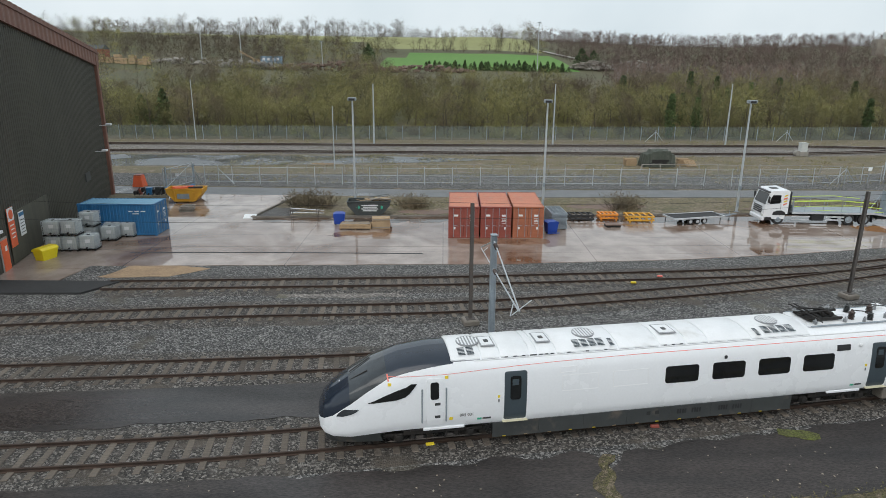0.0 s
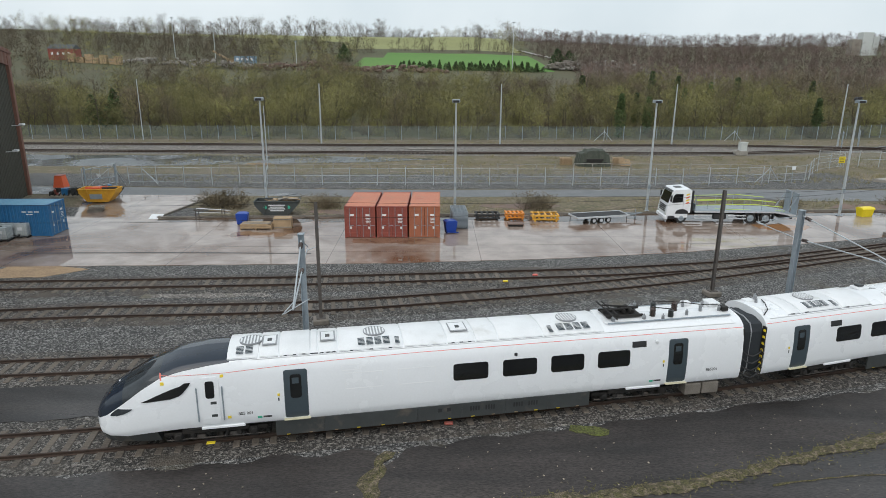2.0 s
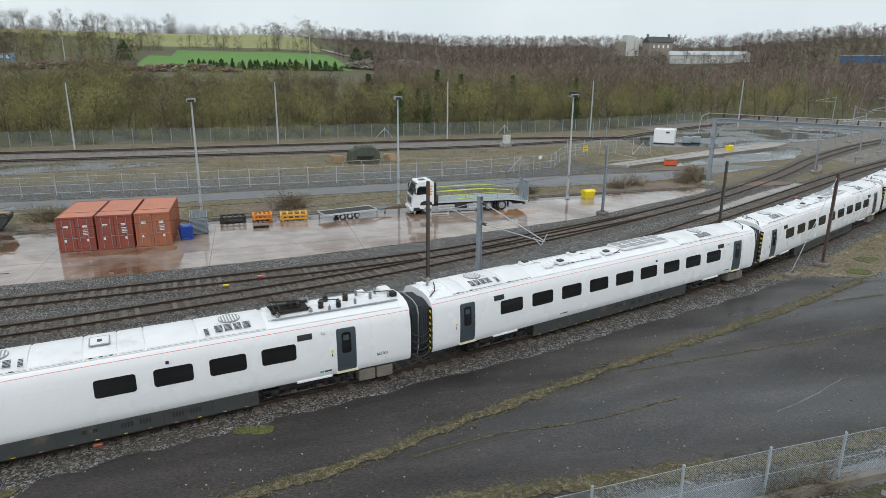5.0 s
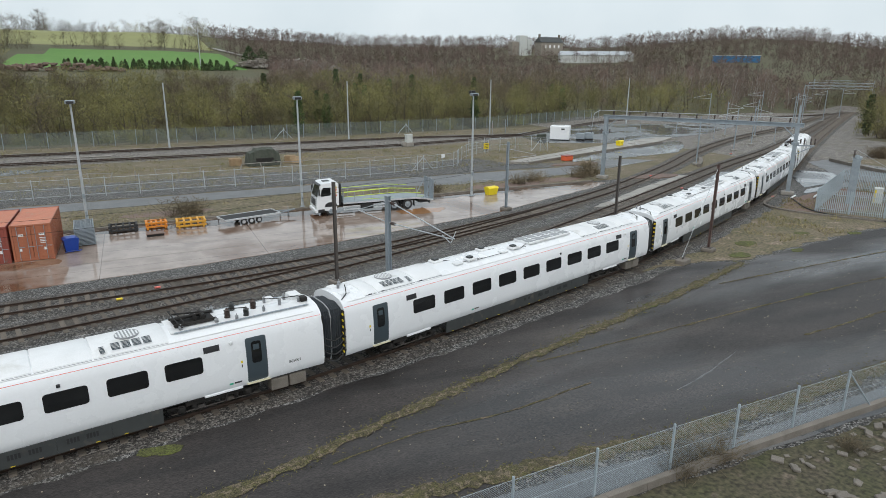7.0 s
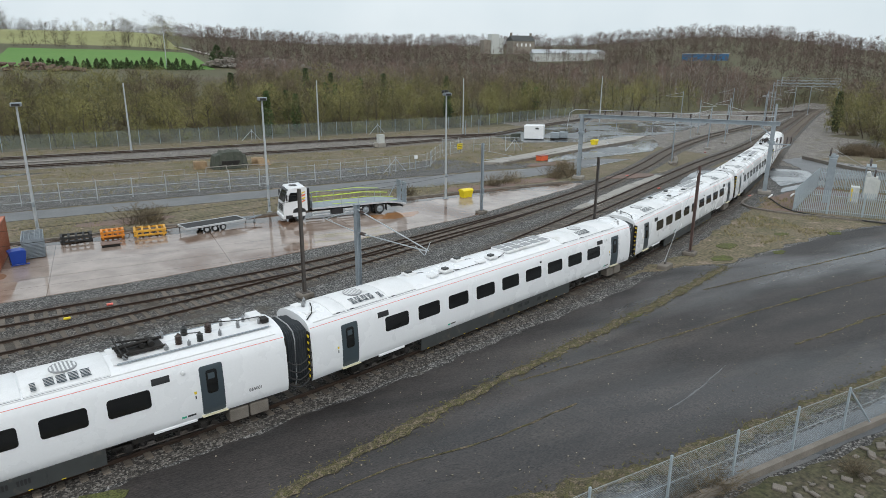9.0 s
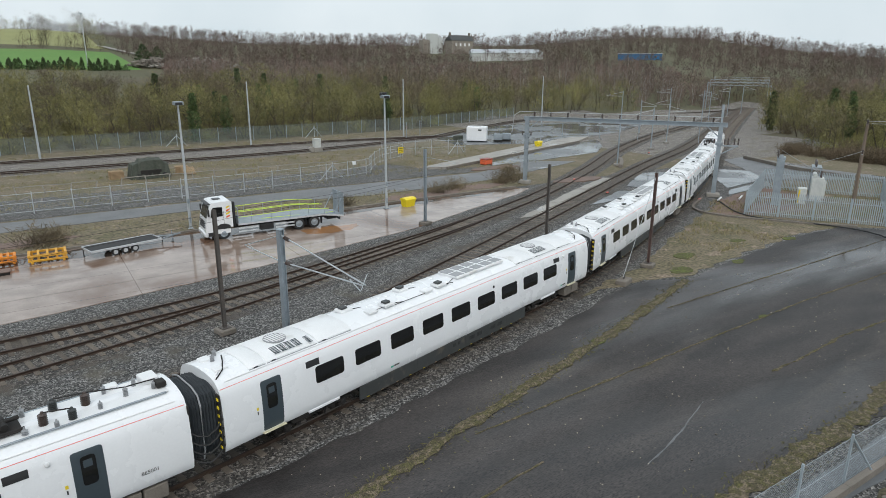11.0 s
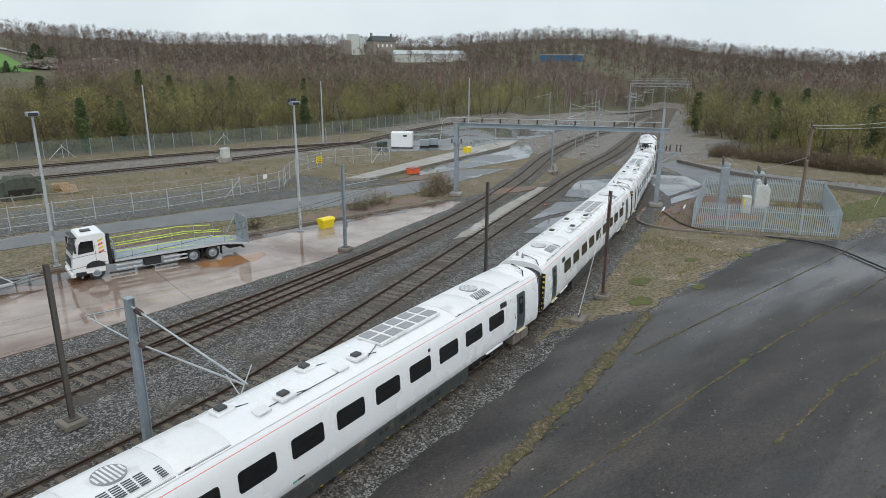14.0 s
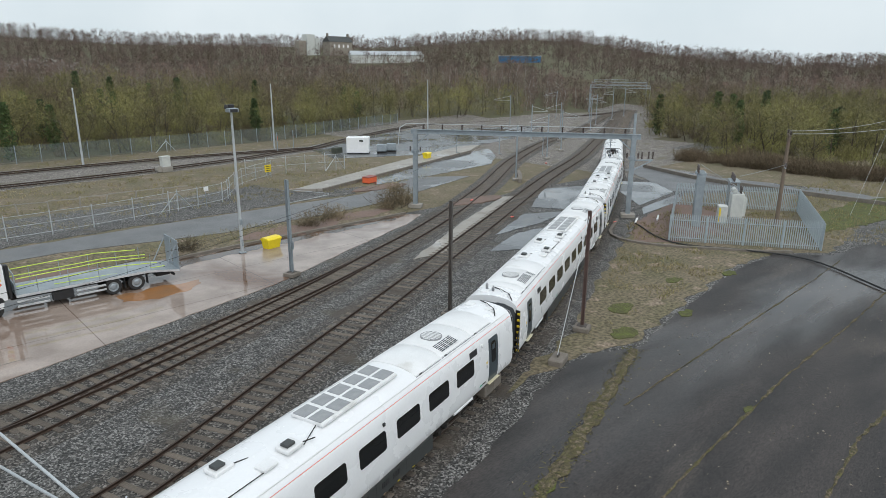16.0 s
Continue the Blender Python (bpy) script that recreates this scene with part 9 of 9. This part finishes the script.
for x, y in scatter(520, (-46, 90, 104, 175, 2.0), 30000):
    low.append((x, y, rnd.randrange(3), rnd.uniform(0.8, 1.5), rnd.uniform(0, 6)))
gather("scrub", low[:300], bushes, (BARK, TWIG_OLIVE), "low olive scrub under the trees", 0.8, 1.5)
gather("scrub", low[300:], bushes, (BARK, TWIG_BROWN), "low brown bramble scrub under the trees", 0.8, 1.5)
low = [(118.5 + rnd.uniform(0, 6), rnd.uniform(16, 62), rnd.randrange(3), rnd.uniform(0.6, 1.2), rnd.uniform(0, 6)) for _ in range(170)]
gather("bramble", low, bushes, (BARK, material("russet_bramble", (0.155, 0.115, 0.075), (0.115, 0.09, 0.055), 0.2, 0.9, island=0.4)), "russet dead bramble along the eastern wood", 0.6, 1.2)
# leafless bushes on the verge
BUSH = [mesh_of("crown", q[1], TWIG_BROWN, False, False) for q in bushes]
for x, y, s in ((-13.2, 61.5, 1.6), (-11.8, 61.0, 1.5), (-14.4, 62, 1.2), (-3.4, 61.2, 1.3), (-2.4, 61.0, 1.2), (17.3, 60.8, 1.6), (18.2, 61.5, 1.1), (54, 62.5, 1.2), (57, 63.5, 1.3), (65, 64.2, 1.6), (66.5, 65.0, 1.5), (63.5, 63.4, 1.1), (70, 70, 1.0), (43, 62, 1.0), (30.5, 13.2, 0.7), (31.5, 12.9, 0.8), (29.6, 12.6, 0.55), (36.5, 11.2, 0.5)):
    b = thing("bush", Matrix.Translation((x, y, 0.05)) @ Matrix.Rotation(rnd.uniform(0, 6), 4, "Z") @ Matrix.Diagonal((s * 0.85, s * 0.85, s * 0.62, 1)), "leafless brown bramble bush on the verge", "bush", "verge bushes")
    part("crown", BUSH[rnd.randrange(3)], None, b)

# dead grass and litter tufts on the verges
g = Geo()
r2 = random.Random(77)
VERGES = ((-14, 64, 58, 66, 3400), (-30, 80, 74, 99, 8000), (-58, 128, 112, 121, 2200), (54, 90, 32, 44, 3200), (84, 118, 22, 42, 2200))
for x0, x1, y0, y1, n in VERGES:
    for k in range(n):
        x, y = r2.uniform(x0, x1), r2.uniform(y0, y1)
        if y0 == 58 and not (57.3 + 0.055 * (x + 14) + 0.6 < y < 66):
            continue
        if y0 == 32 and not (y > 31.8 + max(0, (x - 78)) * 0.0 and y < 0.5 * x + 6):
            continue
        if noise.noise((x * 0.25, y * 0.25, 5)) < -0.1:
            continue
        for j in range(4):
            a = Vector((x + r2.gauss(0, 0.12), y + r2.gauss(0, 0.12), 0.02))
            sliver(g.v, g.f, a, a + Vector((r2.gauss(0, 0.12), r2.gauss(0, 0.12), r2.uniform(0.1, 0.38))), 0.02, r2)
tagged(new("dead_grass", mesh_of("dead_grass", g, material("dead_grass_blades", (0.33, 0.27, 0.155), (0.17, 0.165, 0.06), 0.2, 0.9, grain=0.25, island=0.4), False, False)), "dead yellowish grass tufts on the verges", "grass", "", "stuff")
# moss tufts along the weed-grown joints
g = Geo()
for line, w, n in ((smooth_line([(10.2, 17.2), (13.2, 17.7), (16.8, 18.4), (20.9, 19.8), (28.4, 22.2), (40, 25.5), (46, 27.3), (52.3, 29.4)], 0.5), 0.4, 36), (smooth_line([(18, 15.6), (23.9, 15.2), (31.6, 14.6), (37.9, 14.6), (45, 14.9)], 0.5), 0.55, 36)):
    for p in line:
        for k in range(n):
            x, y = p.x + r2.gauss(0, w * 0.8), p.y + r2.gauss(0, w * 0.75)
            a = Vector((x, y, 0.04))
            sliver(g.v, g.f, a, a + Vector((r2.gauss(0, 0.08), r2.gauss(0, 0.08), r2.uniform(0.02, 0.08))), 0.02, r2)
tagged(new("weeds", mesh_of("weeds", g, material("weed_blades", (0.12, 0.125, 0.035), (0.16, 0.13, 0.07), 0.8, 0.9, grain=0.3), False, False)), "short weeds growing along the asphalt joints", "weeds", "", "stuff")

# pale grit and leaf litter strewn over the asphalt
g = Geo()
for k in range(2600):
    x = r2.uniform(-14, 74)
    y = r2.uniform(14.6, 29.5)
    if y > float(np.interp(x, (-14, 5, 15, 25, 39, 47, 53, 74), (17.6, 20.0, 22.0, 24.1, 27.6, 29.6, 29.0, 30.5))) or noise.noise((x * 0.35, y * 0.35, 8)) < r2.uniform(-0.5, 0.3):
        continue
    q = r2.uniform(0.012, 0.04)
    g.box((x, y, 0.03 + q * 0.3), (q * 1.6, q, q * 0.6), 0, Matrix.Rotation(r2.uniform(0, 3), 3, "Z"))
tagged(new("grit", mesh_of("grit", g, material("pale_grit", (0.34, 0.30, 0.24), (0.20, 0.17, 0.12), 2.0, 0.9, grain=0.3, island=0.6), False, False)), "pale grit and leaf litter on the asphalt", "grit", "", "stuff")
# crest trees, hedge and lone trees on the hill
crest = []
for k in range(95):
    x = -330 + k * 3.2 + rnd.uniform(-1.2, 1.2)
    if x > -36:
        break
    crest.append((x, 610 + rnd.uniform(-10, 10), rnd.randrange(3), rnd.uniform(0.9, 1.9), rnd.uniform(0, 6)))
gather("crest_trees", crest, MID["brown"], (BARK, TWIG_BROWN), "row of bare trees along the hill crest", 1, 1.5)
for x, y, s in ((37, 440, 2.0), (57, 446, 2.3)):
    t = thing("tree", Matrix.Translation((x, y, rise(x, y))) @ Matrix.Scale(s, 4), "tall lone bare tree on the hill", "tree", "lone hill trees")
    for nm, me in zip(("trunk", "crown"), NEAR[3]):
        ob = new(nm, me)
        ob.parent = t


def evergreen(x, y, h, w, label):
    t = thing("evergreen", Matrix.Translation((x, y, rise(x, y))), label, "tree", "evergreens")
    part("trunk", Geo().rod((0, 0, 0), (0, 0, h * 0.5), h * 0.03, 6, h * 0.015), BARK, t)
    g = Geo()
    r3 = random.Random(int(x * 7 + y))
    for k in range(int(90 * h)):
        u = r3.random()
        rad = w * (1 - u) ** 0.7 * (0.5 + 0.6 * r3.random()) * (0.8 + 0.5 * noise.noise((u * 5, x, k % 5)))
        a = r3.uniform(0, 6.283)
        c = Vector((math.cos(a) * rad, math.sin(a) * rad, u * h))
        p, q = unit(r3) * (0.12 + h * 0.03), unit(r3) * (0.12 + h * 0.03)
        g.add([c - p, c + q, c + p, c - q], [(0, 1, 2, 3)])
    part("crown", g, LEAF, t, "", False, False)


evergreen(72, 352, 9, 6, "dark conifer beside the green field")
evergreen(79, 355, 8, 6, "dark conifer beside the rubble heap")
evergreen(-40, 352, 9, 6, "round dark evergreen bush at the field corner")
evergreen(-60, 130, 7, 3, "dark conifer behind the boundary fence")
evergreen(-56, 131, 8, 3, "dark conifer behind the boundary fence")
for k in range(44):
    evergreen(-8 + k * 1.55 + rnd.uniform(-0.8, 0.8), 318 + rnd.uniform(-3, 3), rnd.uniform(2.6, 5.2), rnd.uniform(1.5, 2.6), "dark evergreen hedge tree along the field edge")

# ---- far buildings and heaps ----
ho = thing("stone_house", Matrix.Translation((311, 433, 19.5)), "distant stone house with slate roof and chimneys", "house")
part("house_wall", Geo().box((0, 0, 5), (20, 9, 12), 0.1), GREYWOOD, ho)
part("house_roof", Geo().add([(-10.4, -4.9, 11), (10.4, -4.9, 11), (10.4, 4.9, 11), (-10.4, 4.9, 11), (-10, 0, 15), (10, 0, 15)], [(0, 1, 5, 4), (2, 3, 4, 5), (0, 4, 3), (1, 2, 5), (0, 3, 2, 1)]), SKIRT, ho)
for x in (-9, 9):
    part("chimney", Geo().box((x, 0, 15.4), (1.4, 1.2, 3), 0.05), KERB, ho)
for x in (-6, -2, 2, 6):
    part("window", Geo().box((x, -4.52, 8), (1.3, 0.08, 2.2), 0.02), SIGNWHITE, ho)
si = thing("white_silo", Matrix.Translation((293, 444, 20.5)), "distant pale concrete works tower", "tower")
part("tower_block", Geo().box((0, 0, 7), (7, 6, 16), 0.1).box((6, 0, 6), (4, 5, 13), 0.1), TANK, si)
part("tower_house", Geo().box((-7, 0, 5), (6, 6, 11), 0.1), GREYWOOD, si)
wr = thing("warehouse", Matrix.Translation((290, 349, 14.2)) @ Matrix.Rotation(-0.5, 4, "Z"), "distant low warehouse with pale grey roof", "warehouse")
part("warehouse_wall", Geo().box((0, 0, 2.5), (46, 14, 7), 0.1), TANK, wr)
part("warehouse_roof", Geo().add([(-23.5, -7.5, 6), (23.5, -7.5, 6), (23.5, 7.5, 6), (-23.5, 7.5, 6), (-23, 0, 8.5), (23, 0, 8.5)], [(0, 1, 5, 4), (2, 3, 4, 5), (0, 4, 3), (1, 2, 5), (0, 3, 2, 1)]), GALVPALE, wr)
bs = thing("blue_store", Matrix.Translation((321, 265, 12.4)) @ Matrix.Rotation(-0.85, 4, "Z"), "distant blue steel building in the trees", "warehouse")
part("store_shell", Geo().box((0, 0, 4), (24, 8, 6), 0.1), BLUECON, bs)
part("store_roof", Geo().box((0, 0, 7.2), (24.6, 8.6, 0.4), 0.05), GALVPALE, bs)
cb = thing("blue_cabin", Matrix.Translation((-82, 318, rise(-82, 318) + 1.5)), "pale blue site cabin on the far spoil ground", "cabin")
part("cabin_shell", Geo().box((0, 0, 1.4), (10, 3, 3.4), 0.05), material("pale_blue_cabin", (0.22, 0.34, 0.45), (0.18, 0.28, 0.38), 0.5, 0.6), cb)
for k in range(4):
    part("cabin_window", Geo().box((-3.4 + 2.2 * k, -1.52, 1.7), (1.2, 0.06, 1.1), 0.01), SIGNWHITE, cb)
cv = thing("yellow_conveyor", Matrix.Translation((-92, 318, rise(-92, 318))), "yellow conveyor crusher on the spoil ground", "machine")
part("conveyor_boom", Geo().bar((-5, 0, 6.5), (4, 0, 1.5), 1.2, 0.7), WOOD, cv)
part("crusher_body", Geo().box((4, 0, 1.8), (5, 2.4, 2.6), 0.2), WOOD, cv)
for k, (x, y, w, hh, m, lab) in enumerate(((92, 330, 22, 4.5, CONC, "heap of broken pale rubble below the field"), (74, 333, 12, 3.5, KERB, "heap of dark rubble below the field"), (-48, 300, 30, 3.5, REDDIRT, "bare spoil bank on the far terrace"), (-100, 305, 40, 3, CONC, "pale gravel bank on the far terrace"), (-10, 300, 24, 2.5, REDDIRT, "bare earth bank below the field"))):
    r3 = random.Random(k)
    hp = Geo()
    for j in range(170):
        u = r3.uniform(-1, 1)
        sz = r3.uniform(0.5, 1.5)
        hp.box((x + u * w, y + r3.uniform(-4, 4), rise(x + u * w, y) + hh * (1 - u * u) * r3.random() + 0.6), (sz * 1.4, sz, sz * 0.8), 0.1, Matrix.Rotation(r3.uniform(0, 3), 3, "Z") @ Matrix.Rotation(r3.uniform(-0.5, 0.5), 3, "X"))
    tagged(new("rubble_heap", mesh_of("rubble_heap", hp, m)), lab, "rubble", "", "stuff")
sheet_road = Geo().add([(78, 400, rise(78, 400) + 0.3), (83, 400, rise(83, 400) + 0.3), (68, 470, rise(68, 470) + 0.4), (64, 470, rise(64, 470) + 0.4)], [(0, 1, 2, 3)])
setting("hill_road", sheet_road, DRYCON, "pale road climbing the far hill", "road")
for x, y, hh in ((46, 330, 22), (-100, 330, 18), (-118, 326, 20), (-58, 318, 12)):
    t = thing("far_lamp", Matrix.Translation((x, y, rise(x, y))), "slender distant lighting column", "lamp post", "far lighting columns")
    part("far_post", Geo().rod((0, 0, 0), (0, 0, hh), 0.2, 6, 0.12), GALVPALE, t)
    part("far_head", Geo().box((0, 0, hh), (1.4, 0.5, 0.4), 0.05), GALV, t)
bw = thing("brick_works", Matrix.Translation((-160, 306, rise(-160, 306))) @ Matrix.Scale(0.7, 4), "distant red brick works building on the terrace", "building")
part("works_wall", Geo().box((0, 0, 3.5), (16, 10, 7), 0.05), REDCON, bw)
part("works_roof", Geo().add([(-8.4, -5.4, 6.9), (8.4, -5.4, 6.9), (8.4, 5.4, 6.9), (-8.4, 5.4, 6.9), (-8, 0, 9.6), (8, 0, 9.6)], [(0, 1, 5, 4), (2, 3, 4, 5), (0, 4, 3), (1, 2, 5), (0, 3, 2, 1)]), SKIRT, bw)
for k in range(4):
    part("window", Geo().box((-5.4 + 3.6 * k, -5.03, 4), (1.4, 0.08, 1.6), 0.02), SIGNWHITE, bw)
for k in range(7):
    st = thing("timber_stack", Matrix.Translation((-152 + 3.4 * k, 296 + (k % 3), rise(-152 + 3.4 * k, 296))) @ Matrix.Rotation(0.2 * (k % 2), 4, "Z"), "stack of pale sawn timber on the far terrace", "timber stack", "stacks on the terrace")
    for q in range(3 - k % 2):
        part("timber_pack", Geo().box((0, 0, 0.7 + 1.3 * q), (2.9, 2.2, 1.15), 0.05), WOOD, st)
# broken slabs on the waste bank by the fence
r3 = random.Random(9)
hp = Geo()
for j in range(240):
    x, y = r3.uniform(33, 52), 12 - abs(r3.gauss(0, 2.4))
    sz = r3.uniform(0.06, 0.32)
    hp.box((x, y, 0.02 + sz * 0.2), (sz * 1.5, sz, sz * 0.4), 0.02, Matrix.Rotation(r3.uniform(0, 3), 3, "Z") @ Matrix.Rotation(r3.uniform(-0.4, 0.4), 3, "X"))
tagged(new("broken_slabs", mesh_of("broken_slabs", hp, KERB)), "broken stone slabs on the mossy bank", "rubble", "", "stuff")
